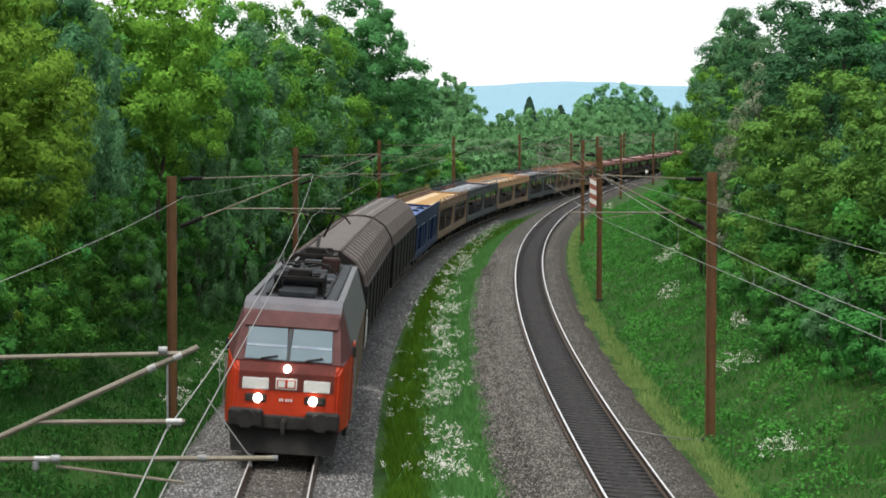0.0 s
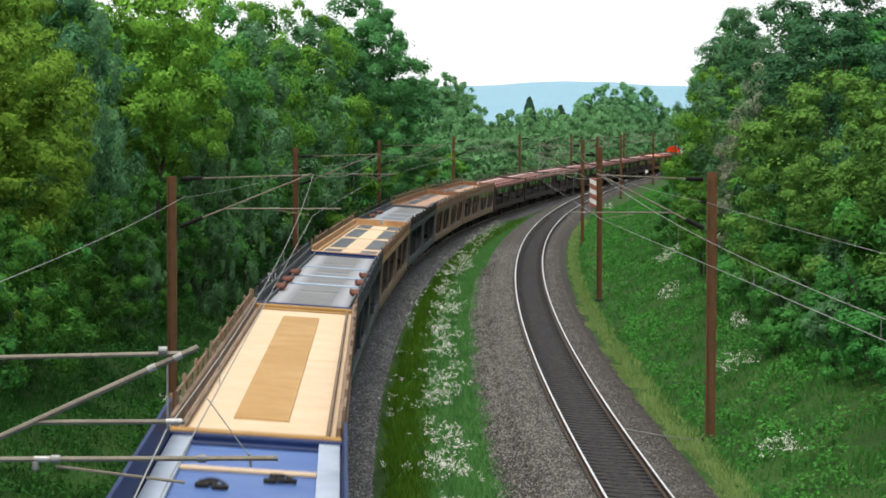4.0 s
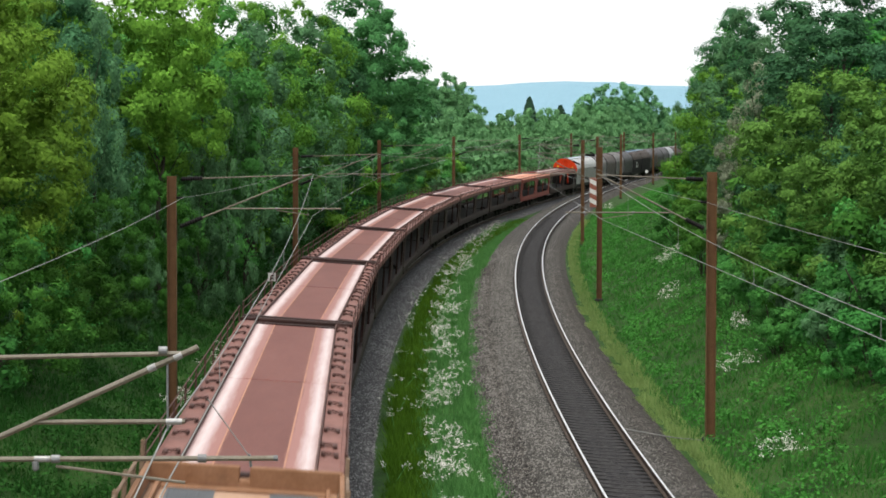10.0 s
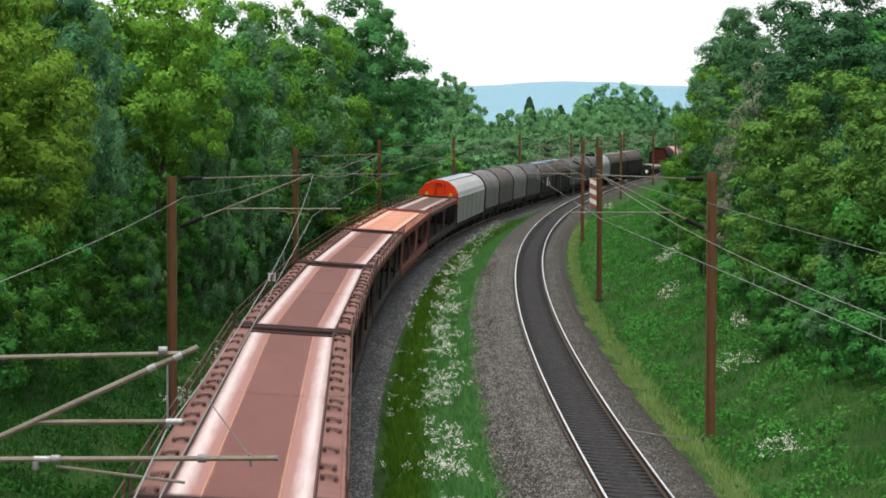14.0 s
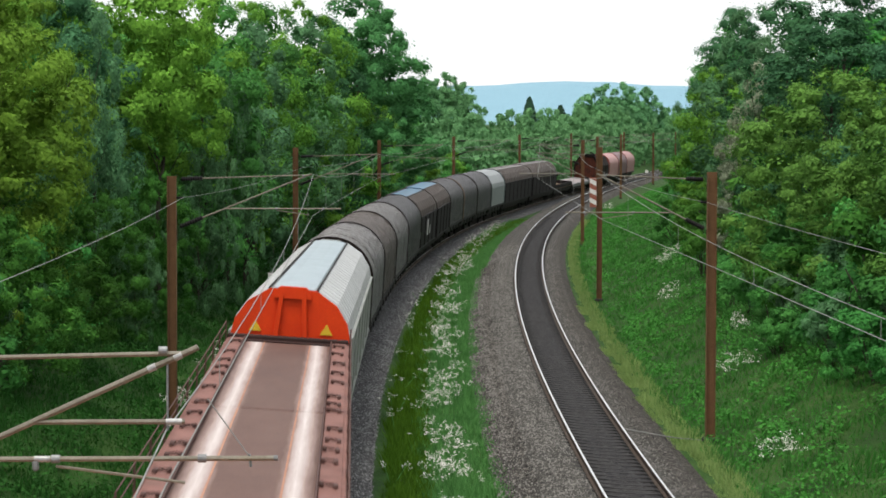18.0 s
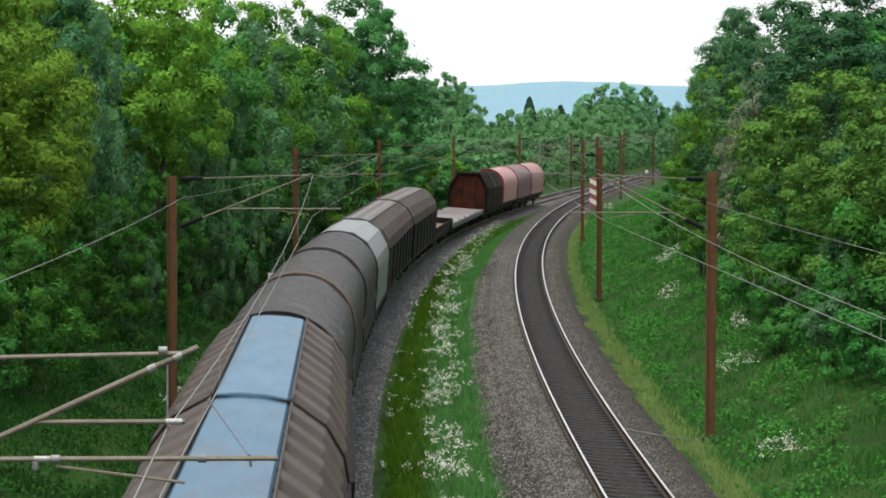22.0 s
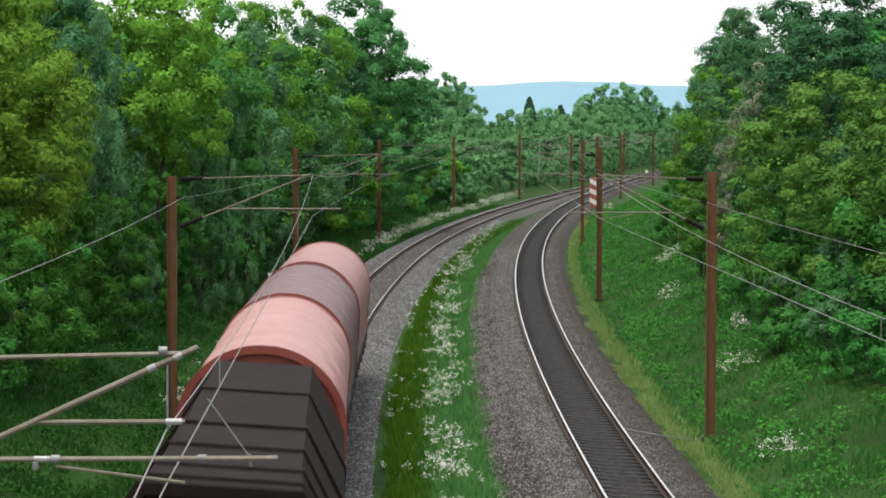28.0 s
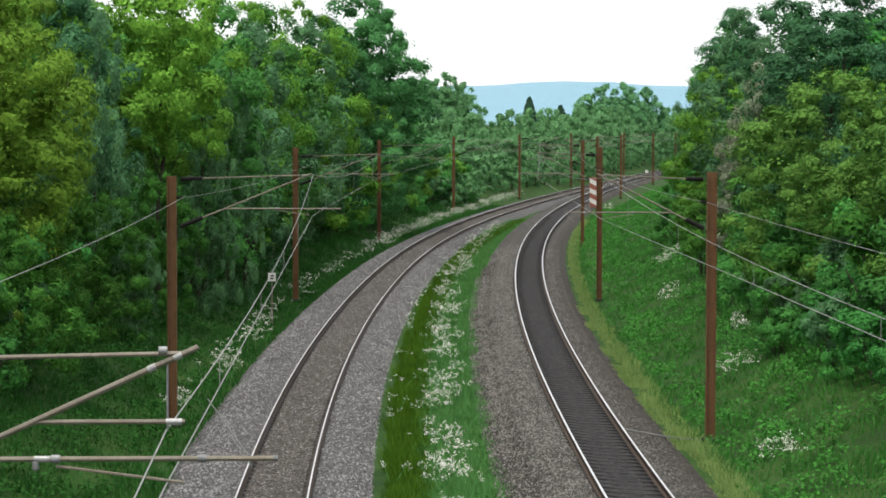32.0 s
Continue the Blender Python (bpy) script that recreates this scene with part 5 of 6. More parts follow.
def bogie(parent, y, half=0.95):
    bm = bmesh.new()
    for x in (-1.0, 1.0):
        put_box(bm, x, y, 0.62, 0.14, half * 2 + 0.7, 0.22, None, 0.03)
        for k in (-1, 1):
            put_box(bm, x, y + k * half, 0.46, 0.22, 0.34, 0.3, None, 0.04)
    put_box(bm, 0, y, 0.66, 1.9, 0.4, 0.2, None, 0.03)
    fr = part("bogie_frame", bm, M_BLACK, parent)
    for k in (-1, 1):
        w = part("wheelset", wheelset_bm(), M_BLACK, fr)
        w.location = (0, y + k * half, 0)
    return fr


def buffers(parent, half):
    for k in (-1, 1):
        for x in (-0.875, 0.875):
            bm = rod((x, k * (half - 0.62), 1.06), (x, k * (half - 0.1), 1.06), 0.11, 10)
            put_rod(bm, (x, k * (half - 0.1), 1.06), (x, k * half, 1.06), 0.22, 14)
            part("buffer", bm, M_BLACK, parent)


def ribbed(profile, y0, y1, pitch, depth, stiff=0.02):
    """A skin of one cross-section from y0 to y1 whose faces are pressed into cross-wise ribs.
    profile: (x, z, nx, nz) with the outward direction of each point."""
    secs = []
    n = max(1, int(round((y1 - y0) / pitch)))
    p = (y1 - y0) / n
    for i in range(n):
        for f, d in ((0.0, 0.0), (0.26, 0.0), (0.44, 1.0), (0.84, 1.0)):
            secs.append([(x + nx * (d - 1) * depth, y0 + (i + f) * p, z + nz * (d - 1) * depth) for x, z, nx, nz in profile])
    secs.append([(x, y1, z) for x, z, nx, nz in profile])
    return loft(secs, closed=False, caps=False)


def mirrored(half):
    """A full cross-section from its right half, from the left foot over the top."""
    return [(-x, z) for x, z in half] + [(x, z) for x, z in half[::-1]]


def prism(half, y0, y1, closed=True):
    pts = mirrored(half)
    return loft([[(x, y0, z) for x, z in pts], [(x, y1, z) for x, z in pts]], closed, closed)


def solid_between(outer, inner, y0, y1):
    """A hoop: the space between two cross-sections, from y0 to y1."""
    a, b = mirrored(outer), mirrored(inner)
    secs = []
    for y, prof in ((y0, a), (y1, a), (y1, b), (y0, b), (y0, a)):
        secs.append([(x, y, z) for x, z in prof])
    return loft(secs, closed=False, caps=False)


ROOF_SLIDE = [(1.44, 1.12), (1.44, 2.95), (1.36, 3.3), (1.08, 3.72), (0.56, 4.05)]
ROOF_ARCH = [(1.45, 1.12)] + [(1.45 * math.cos(math.pi * i / 30), 2.7 + 1.42 * math.sin(math.pi * i / 30)) for i in range(15)]
ROOF_FACET = [(1.45, 1.12), (1.45, 2.8), (1.36, 3.15), (0.98, 3.76), (0.45, 4.06)]


def arch(scale, base=ROOF_ARCH):
    return [(x * scale, 1.12 + (z - 1.12) * (1 + (scale - 1) * 0.7)) for x, z in base]


def smooth(ob):
    for f in ob.data.polygons:
        f.use_smooth = True
    return ob


def underframe(ob, length, bogies=True):
    h = length / 2
    bm = box(0, 0, 1.0, 2.5, length - 1.24, 0.24, 0.03)
    for x in (-1.15, 1.15):
        put_box(bm, x, 0, 0.86, 0.1, length - 1.3, 0.36, None, 0.02)
    part("underframe", bm, M_BLACK, ob)
    buffers(ob, h)
    if bogies:
        bogie(ob, -h + 3.2, 0.9)
        bogie(ob, h - 3.2, 0.9)
    else:
        for k in (-1, 1):
            w = part("wheelset", wheelset_bm(), M_BLACK, ob)
            w.location = (0, k * (h - 2.4), 0)


def drips(rng, x, a, b, z, dots):
    """A thin broken line of paint along a ridge, with groups of dots beside it."""
    bm = bmesh.new()
    y = a + 0.1
    while y < b - 0.3:
        l = min(rng.uniform(0.4, 2.2), b - 0.2 - y)
        put_box(bm, x + rng.uniform(-0.008, 0.008), y + l / 2, z, 0.025, l, 0.012)
        y += l + rng.choice((0.03, 0.08, 0.2))
    y = a + 0.5
    while dots and y < b - 0.3:
        for d in (-0.13, 0.0, 0.11):
            if rng.random() < 0.8:
                put_box(bm, x + d, y + rng.uniform(-0.05, 0.05), z, 0.06, 0.1, 0.012)
        y += rng.uniform(1.1, 1.5)
    return bm


def sliding_wall_wagon(length, roof, ridge, wall, end, label, marks=None, stripes=None, seams=(0.0,), joined=0, swell=0.0):
    """A covered wagon whose ribbed walls slide: two halves, a flat ridge plate, end walls."""
    ob = thing("covered_wagon", pose(0, 0, 0), label, "railway wagon", "wagons of the goods train")
    h = length / 2
    rng = random.Random(int(length * 10))
    underframe(ob, length)
    gap = {-1: 0.06 if joined < 0 else 0.62, 1: 0.06 if joined > 0 else 0.62}
    cuts = [-h + gap[-1]] + [q for q in seams] + [h - gap[1]]
    for i, (a, b) in enumerate(zip(cuts, cuts[1:])):
        grow = swell + (0.06 if i % 2 and roof is M_BROWNROOF else 0.0)
        for side in (-1, 1):
            prof = []
            for (x, z), (nx, nz) in zip(ROOF_SLIDE[1:], ((1, 0.1), (0.9, 0.45), (0.7, 0.7), (0.5, 0.85))):
                prof.append((side * (x + grow * nx), z + grow * nz, side * nx, nz))
            part("roof_panel", ribbed(prof, a + 0.03, b - 0.03, 1.5 if roof is M_BROWNROOF else 0.9, 0.2), roof, ob)
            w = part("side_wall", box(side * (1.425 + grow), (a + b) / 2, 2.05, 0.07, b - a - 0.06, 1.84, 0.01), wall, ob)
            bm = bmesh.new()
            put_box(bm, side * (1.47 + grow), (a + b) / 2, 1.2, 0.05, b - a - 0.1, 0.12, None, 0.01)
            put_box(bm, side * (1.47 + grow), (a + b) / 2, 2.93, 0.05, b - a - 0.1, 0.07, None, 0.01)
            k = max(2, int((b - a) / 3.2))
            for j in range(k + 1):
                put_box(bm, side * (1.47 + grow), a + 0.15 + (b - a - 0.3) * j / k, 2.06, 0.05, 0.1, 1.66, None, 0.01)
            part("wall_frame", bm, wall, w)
            part("ridge_rail", box(side * 0.575, (a + b) / 2, 4.02 + grow, 0.035, b - a - 0.02, 0.09, 0.01), M_BAND if roof is not M_BROWNROOF else roof, ob)
        z = 3.98 + grow
        bm = loft([[(-0.55, y, z), (-0.5, y, z + 0.06), (-0.2, y, z + 0.1), (0.2, y, z + 0.1), (0.5, y, z + 0.06), (0.55, y, z)] for y in (a + 0.01, b - 0.01)])
        part("ridge_plate", bm, ridge, ob)
        if (i or joined < 0) and roof is M_BROWNROOF:
            band = [(x * 1.022, q + 0.035) for x, q in ROOF_SLIDE]
            part("seam_band", solid_between(band, [(x * 0.98, q - 0.03) for x, q in ROOF_SLIDE], a - 0.05, a + 0.05), M_BAND, ob)
        if stripes:
            for x in (-0.27, 0.27):
                part("paint_line", drips(rng, x, a, b, z + 0.094, length > 24.2), stripes, ob, "broken white line of paint")
            part("ridge_joint", box(0, (a + b) / 2, z + 0.104, 0.05, b - a - 0.1, 0.01), M_GREYSIDE, ob)
    for k in (-1, 1):
        y = k * (h - gap[k] + 0.02)
        if k == joined:
            continue
        skin = end if k < 0 else wall
        low = 2.45 if skin is M_ORANGE else 1.12
        part("end_wall", prism([(x * 0.985, max(z, low) - 0.02) for x, z in ROOF_SLIDE], y - 0.06, y + 0.06), skin, ob)
        if skin is M_ORANGE:
            part("lower_end_wall", box(0, y, 1.77, 2.82, 0.12, 1.3, 0.01), M_DARKWALL, ob)
        f = y + k * 0.06
        for side in (-1, 1):
            bm = loft([[(side * (x - 0.06), f, z), (side * (x + 0.06), f, z), (side * (x + 0.05), f + k * 0.12, z), (side * (x - 0.05), f + k * 0.12, z)] for x, z in ((0.46, 1.2), (0.38, 2.6), (0.26, 3.98))])
            part("end_rib", bm, skin, ob)
            if end is M_ORANGE and k < 0:
                tri = ((-0.15, 0), (0.15, 0), (0, 0.26))
                bm = loft([[(side * 0.85 + p, f + d, 3.0 + q) for p, q in tri] for d in (0.0, -0.03)])
                part("warning_plate", bm, M_SIGNYELLOW, ob, "yellow triangular warning plate")
        cap = loft([[(x, f + d, z) for x, z in ((-0.46, 3.82), (-0.4, 4.02), (-0.3, 4.1), (0.3, 4.1), (0.4, 4.02), (0.46, 3.82))] for d in (-k * 0.1, k * 0.1)])
        part("end_cap", cap, skin, ob)
    if marks:
        for y, z, sy, sz in marks:
            part("painted_marking", box(1.505, y, z, 0.012, sy, sz), M_WHITE, ob, "white painted marking")
    return ob


def arch_wagon(length, skin, band, label, folds=0, face=None, base=ROOF_ARCH, hoop=0.075, front=None):
    """A wagon under one round hood or tarpaulin, with end hoops."""
    ob = thing("hooded_wagon", pose(0, 0, 0), label, "railway wagon", "wagons of the goods train")
    h = length / 2
    underframe(ob, length, length > 16)
    a, b = -h + 0.32, h - 0.32
    rng = random.Random(int(length * 100) + folds)
    secs = []
    n = 110
    crumple = 0.055 if skin in (M_TARP, M_TARPMID) else 0.014 if skin is M_TARPDARK else 0.006
    outline = mirrored(arch(1.0, base))
    wave = [[rng.uniform(0, 6.28) for _ in range(3)] for _ in outline]
    for i in range(n + 1):
        y = a + (b - a) * i / n
        f = 0.5 + 0.5 * math.cos(2 * math.pi * folds * i / n) if folds else 1.0
        sag = -0.05 * (1 - f)
        row = []
        for j, (x, z) in enumerate(outline):
            dent = 0.0 if base is ROOF_FACET else 0.009 * (math.sin(y * 1.7 + j * 0.9) + math.sin(y * 3.1 - j * 0.7 + 1.3))
            if base is not ROOF_FACET:
                dent += crumple * noise.noise((y * 2.4, j * 0.5, length)) + crumple * 0.7 * noise.noise((y * 6.5, j * 0.9, folds + 3.7))
            row.append((x * (1 + sag * 0.3 + dent * 0.6), y, z + (sag + dent) * (z > 2.6)))
        secs.append(row)
    hood = part("hood", loft(secs, closed=False, caps=False), skin, ob)
    if base is ROOF_ARCH:
        smooth(hood)
    part("floor", box(0, 0, 1.16, 2.7, b - a, 0.06), M_BLACK, ob)
    for y in (a, b):
        k = -1 if y < 0 else 1
        part("end_wall", prism(arch(0.985, base), y - 0.02 * k, y - 0.1 * k), face or band, ob)
        part("end_hoop", solid_between(arch(1.022, base), arch(0.955, base), y - hoop, y + hoop), front if front and y < 0 else band, ob)
        rim = y - k * (hoop + 0.03)
        if base is ROOF_ARCH:
            part("hoop_rim", solid_between(arch(1.012, base), arch(0.99, base), rim - 0.03, rim + 0.03), skin, ob)
    for j in range(1, 2 if skin is M_TARP else 0):
        y = a + (b - a) * j / 4
        part("hood_seam", solid_between(arch(1.0055, base), arch(0.99, base), y - 0.02, y + 0.02), skin, ob)
    for side in (-1, 1):
        bm = bmesh.new()
        put_box(bm, side * 1.47, 0, 1.22, 0.05, b - a, 0.16, None, 0.01)
        for j in range(5):
            put_box(bm, side * 1.47, a + (b - a) * (j + 0.5) / 5, 1.05, 0.06, 0.12, 0.3, None, 0.01)
        part("hood_rail", bm, M_BLACK, ob)
        for y in (a + 0.5, b - 0.5):
            part("locking_handle", box(side * 1.475, y, 2.0, 0.04, 0.07, 0.3, 0.01), M_STEEL, ob)
    return ob


def facet_wagon(length, label):
    """A maroon eight-sided telescopic hood: three nested shells and a bolted face."""
    ob = thing("hooded_wagon", pose(0, 0, 0), label, "railway wagon", "wagons of the goods train")
    h = length / 2
    underframe(ob, length, True)
    base = [(1.45, 1.0), (1.45, 2.85), (0.82, 3.95)]
    for i, (a, b, g) in enumerate(((-h + 0.3, -h + 2.2, 1.03), (-h + 2.2, -h + 6.4, 1.0), (-h + 6.4, h - 0.3, 0.975))):
        prof = [(x * g, z if z < 1.2 else z * (0.5 + 0.5 * g) + 0.02) for x, z in base]
        sh = part("hood_shell", solid_between(prof, [(x * 0.96, z - 0.06) for x, z in prof], a, b), M_DARKRED, ob)
        part("shell_lip", solid_between([(x * 1.05, z + 0.09) for x, z in prof], [(x * 0.99, z - 0.01) for x, z in prof], a, a + 0.2), M_DARKRED, sh)
        part("shell_rib", solid_between([(x * 1.02, z + 0.035) for x, z in prof], [(x * 0.99, z - 0.01) for x, z in prof], (a + b) / 2, (a + b) / 2 + 0.1), M_DARKRED, sh)
    part("face_plate", prism([(x * 0.96, z - 0.05) for x, z in base], -h + 0.45, -h + 0.55), M_FACE, ob, "burnt orange steel face with black scorch marks")
    for x in (-0.55, 0.55):
        part("face_post", box(x, -h + 0.4, 2.4, 0.12, 0.12, 2.8, 0.02), M_FACE, ob)
    part("end_wall", prism([(x * 0.95, z - 0.05) for x, z in base], h - 0.5, h - 0.4), M_DARKRED, ob)
    return ob


def flat_wagon(length):
    """An empty flat wagon with a worn steel floor and low folded stanchions."""
    ob = thing("flat_wagon", pose(0, 0, 0), "empty flat wagon with a scuffed pale steel floor", "railway wagon", "wagons of the goods train")
    h = length / 2
    underframe(ob, length)
    part("floor", box(0, 0, 1.2, 2.75, length - 1.0, 0.12, 0.02), M_FLATDECK, ob)
    for side in (-1, 1):
        part("side_beam", box(side * 1.4, 0, 1.1, 0.1, length - 1.1, 0.36, 0.02), M_GREYDECK, ob)
        for j in range(6):
            part("folded_stanchion", box(side * 1.28, -h + 2.4 + j * (length - 4.8) / 5, 1.3, 0.1, 0.9, 0.08, 0.01), M_STEEL, ob)
    for k in (-1, 1):
        bm = loft([[(-1.36, k * (h - 0.55), 1.25), (1.36, k * (h - 0.55), 1.25), (1.36, k * (h - 0.55), 1.1), (-1.36, k * (h - 0.55), 1.1)], [(-0.9, k * (h + 0.0), 1.12), (0.9, k * (h + 0.0), 1.12), (0.9, k * (h + 0.0), 1.06), (-0.9, k * (h + 0.0), 1.06)]])
        part("bridge_plate", bm, M_FLATDECK, ob)
    return ob


def low_wagon(length):
    """A low-sided open wagon with drop sides."""
    ob = thing("low_sided_wagon", pose(0, 0, 0), "empty dark low-sided wagon with a stained wooden floor", "railway wagon", "wagons of the goods train")
    h = length / 2
    underframe(ob, length)
    part("floor", box(0, 0, 1.18, 2.7, length - 1.2, 0.1, 0.02), M_TANSIDE, ob)
    for side in (-1, 1):
        for j in range(5):
            w = (length - 1.4) / 5
            part("drop_side", box(side * 1.38, -h + 0.7 + w * (j + 0.5), 1.42, 0.06, w - 0.06, 0.42, 0.01), M_DARKWALL, ob)
    for k in (-1, 1):
        part("end_board", box(0, k * (h - 0.66), 1.42, 2.7, 0.08, 0.42, 0.01), M_DARKWALL, ob)
    return ob


def side_frame(side, a, b, windows, brace):
    """One welded frame between the decks: broad posts, deep rails, and gussets that round the openings."""
    bm = bmesh.new()
    z0, z1, post = 1.12, 2.72, 0.9
    pitch = (b - a - post) / windows
    for j in range(windows + 1):
        put_box(bm, side * 1.36, a + post / 2 + pitch * j, (z0 + z1) / 2, 0.1, post, z1 - z0, None, 0.015)
    for j in range(windows):
        y0, y1 = a + post + pitch * j, a + pitch * (j + 1)
        put_box(bm, side * 1.36, (y0 + y1) / 2, z1 - 0.07, 0.09, y1 - y0, 0.14)
        put_box(bm, side * 1.36, (y0 + y1) / 2, z0 + 0.06, 0.09, y1 - y0, 0.12)
        for y, d in ((y0, 1), (y1, -1)):
            for z, k in ((z0 + 0.12, 1), (z1 - 0.14, -1)):
                put_loft(bm, [[(x, y, z), (x, y + d * 0.9, z), (x, y + d * 0.4, z + k * 0.1), (x, y + d * 0.14, z + k * 0.24), (x, y, z + k * 0.48)] for x in (side * 1.32, side * 1.4)])
        if brace:
            m = (y0 + y1) / 2
            for y in (y0 + 0.3, y1 - 0.3):
                put_rod(bm, (side * 1.36, m, z0 + 0.1), (side * 1.36, y, z1 - 0.2), 0.07, 6)
        else:
            put_rod(bm, (side * 1.36, (y0 + y1) / 2, z0), (side * 1.36, (y0 + y1) / 2, z1 - 0.1), 0.045, 6)
    bmesh.ops.recalc_face_normals(bm, faces=bm.faces)
    return bm


def carrier(length, st, label):
    """A two-deck car carrier without load: lower deck, framed sides, upper deck with lanes, rails and chocks."""
    ob = thing("car_carrier_wagon", pose(0, 0, 0), label, "railway wagon", "car carriers of the goods train")
    h = length / 2
    e = h - 0.35
    z = 2.86
    rng = random.Random(st["seed"])
    bm = box(0, 0, 0.92, 2.6, length - 1.0, 0.3, 0.03)
    part("lower_deck", bm, M_BLACK, ob)
    for y in (-h + 2.6, -1.4, 1.4, h - 2.6):
        w = part("wheelset", wheelset_bm(), M_BLACK, ob)
        w.location = (0, y, 0)
    buffers(ob, h)
    halves = ((-e, -0.06), (0.06, e))
    for a, b in halves:
        c, l = (a + b) / 2, b - a
        part("upper_deck", box(0, c, z - 0.04, 2.62, l, 0.08, 0.015), st["deck"], ob)
        for side in (-1, 1):
            if st.get("edge"):
                part("lane_line", box(side * 0.53, c, z + 0.004, 0.03, l - 0.05, 0.008), M_LANELINE, ob, "thin orange line along the wheel lane")
                part("kerb", box(side * 1.01, c, z + 0.045, 0.035, l - 0.05, 0.09, 0.008), M_DARKCHOCK, ob)
                part("edge_strip", box(side * 1.2, c, z + 0.02, 0.34, l - 0.05, 0.04, 0.01), st["edge"], ob)
    if st.get("middle"):
        part("centre_panel", box(0, 0, z + 0.012, 0.95, length - 5.5, 0.024), st["middle"], ob)
    if st.get("grids"):
        rows = ((-0.415, 0.13), (-0.165, 0.27), (0.165, 0.27), (0.415, 0.13))
        for f, g in rows:
            for side in (-1, 1):
                bm = box(side * 0.71, f * length, z + 0.006, 0.66, g * length - 0.12, 0.012)
                for j in range(12):
                    put_box(bm, side * 0.72 - 0.275 + j * 0.05, f * length, z + 0.016, 0.014, g * length - 0.2, 0.012)
                part("grating", bm, M_GRID, ob, "dark grey steel grating")
        for f in (-0.325, 0.0, 0.325):
            part("cross_strip", box(0, f * length, z + 0.012, 2.2, 0.2, 0.024, 0.008), st.get("cross", M_CREAM), ob)
    if st.get("panels"):
        for f, g in ((-0.37, 0.19), (-0.17, 0.13), (0.0, 0.15), (0.19, 0.15), (0.38, 0.17)):
            part("deck_panel", box(0, f * length, z + 0.005, 1.15, g * length, 0.01), st["panels"], ob)
    if st.get("bands"):
        for f in st["bands"]:
            part("painted_band", box(0, f * length, z + 0.017, 2.5, 0.45, 0.012), M_BLUEBAND, ob, "faded light blue painted band")
    # framed sides between the decks
    side_mat = st["side"]
    for side in (-1, 1):
        part("side_beam", box(side * 1.37, 0, z - 0.1, 0.13, 2 * e, 0.24, 0.02), st.get("beam", side_mat), ob)
        part("sill_beam", box(side * 1.37, 0, 0.98, 0.12, 2 * e, 0.34, 0.02), side_mat, ob)
        for a, b in halves:
            part("side_frame", side_frame(side, a, b, st.get("windows", 1), st.get("brace", False)), side_mat, ob)
            if st.get("closed"):
                part("side_panel", box(side * 1.33, (a + b) / 2, 1.9, 0.04, b - a - 0.3, 1.5), st["closed"], ob)
                for j in range(6):
                    part("side_rib", box(side * 1.37, a + 0.8 + (b - a - 1.6) * j / 5, 1.9, 0.05, 0.09, 1.4, 0.01), st["closed"], ob)
                part("painted_line", box(side * 1.365, (a + b) / 2, 2.5, 0.012, b - a - 0.8, 0.07), M_PALEBLUE, ob, "pale blue painted line")
    # end beams
    for k in (-1, 1):
        part("end_beam", box(0, k * (e + 0.05), z - 0.08, 2.84, 0.22, 0.4, 0.03), st["end"], ob)
        part("end_plate", box(0, k * (e - 0.35), z + 0.02, 2.3, 0.3, 0.03, 0.01), st["end"], ob)
        if st.get("grids") and k > 0:
            for side in (-1, 1):
                part("end_board", box(side * 0.72, k * (e - 0.02), z + 0.16, 1.3, 0.09, 0.3, 0.02), st["end"], ob)
    # railings
    kind = st["rail"]
    if kind == "wire":
        for side in (-1, 1):
            for j in range(11):
                y = -e + 0.3 + (2 * e - 0.6) * j / 10
                part("railing_post", rod((side * 1.43, y, z - 0.2), (side * 1.46, y, z + 0.42), 0.02, 5), st["post"], ob)
            for dz in (0.22, 0.42):
                part("railing_wire", rod((side * 1.455, -e + 0.3, z + dz), (side * 1.455, e - 0.3, z + dz), 0.012, 5), st["post"], ob)
    elif kind == "stakes":
        for side in (-1, 1):
            part("side_rail", box(side * 1.36, 0, z + 0.13, 0.07, 2 * e, 0.3, 0.01), st["railing"], ob)
            part("inner_rail", box(side * 1.18, 0, z + 0.05, 0.06, 2 * e - 0.6, 0.1, 0.01), st["railing"], ob)
            tall = 0.78 if side < 0 else 0.62
            for j in range(20):
                y = -e + 0.4 + (2 * e - 0.8) * j / 19
                part("stake", box(side * 1.42, y, z + 0.18, 0.06, 0.08, tall + 0.16 * math.sin(j * 2.7 + st["seed"]), 0.01), st["post"], ob)
            for f in (-0.3, 0.02, 0.31):
                part("handrail", rod((side * 1.42, (f - 0.13) * length, z + 0.1 + tall / 2), (side * 1.42, (f + 0.13) * length, z + 0.1 + tall / 2), 0.025, 6), st["post"], ob)
    elif kind == "wall":
        for side in (-1, 1):
            part("raised_side", box(side * 1.4, 0, z + 0.2 + 0.1 * (side < 0), 0.06, 2 * e, 0.5 + 0.2 * (side < 0), 0.01), st["railing"], ob)
            part("side_ledge", box(side * 1.17, 0, z + 0.04, 0.34, 2 * e, 0.08, 0.01), st["post"], ob)
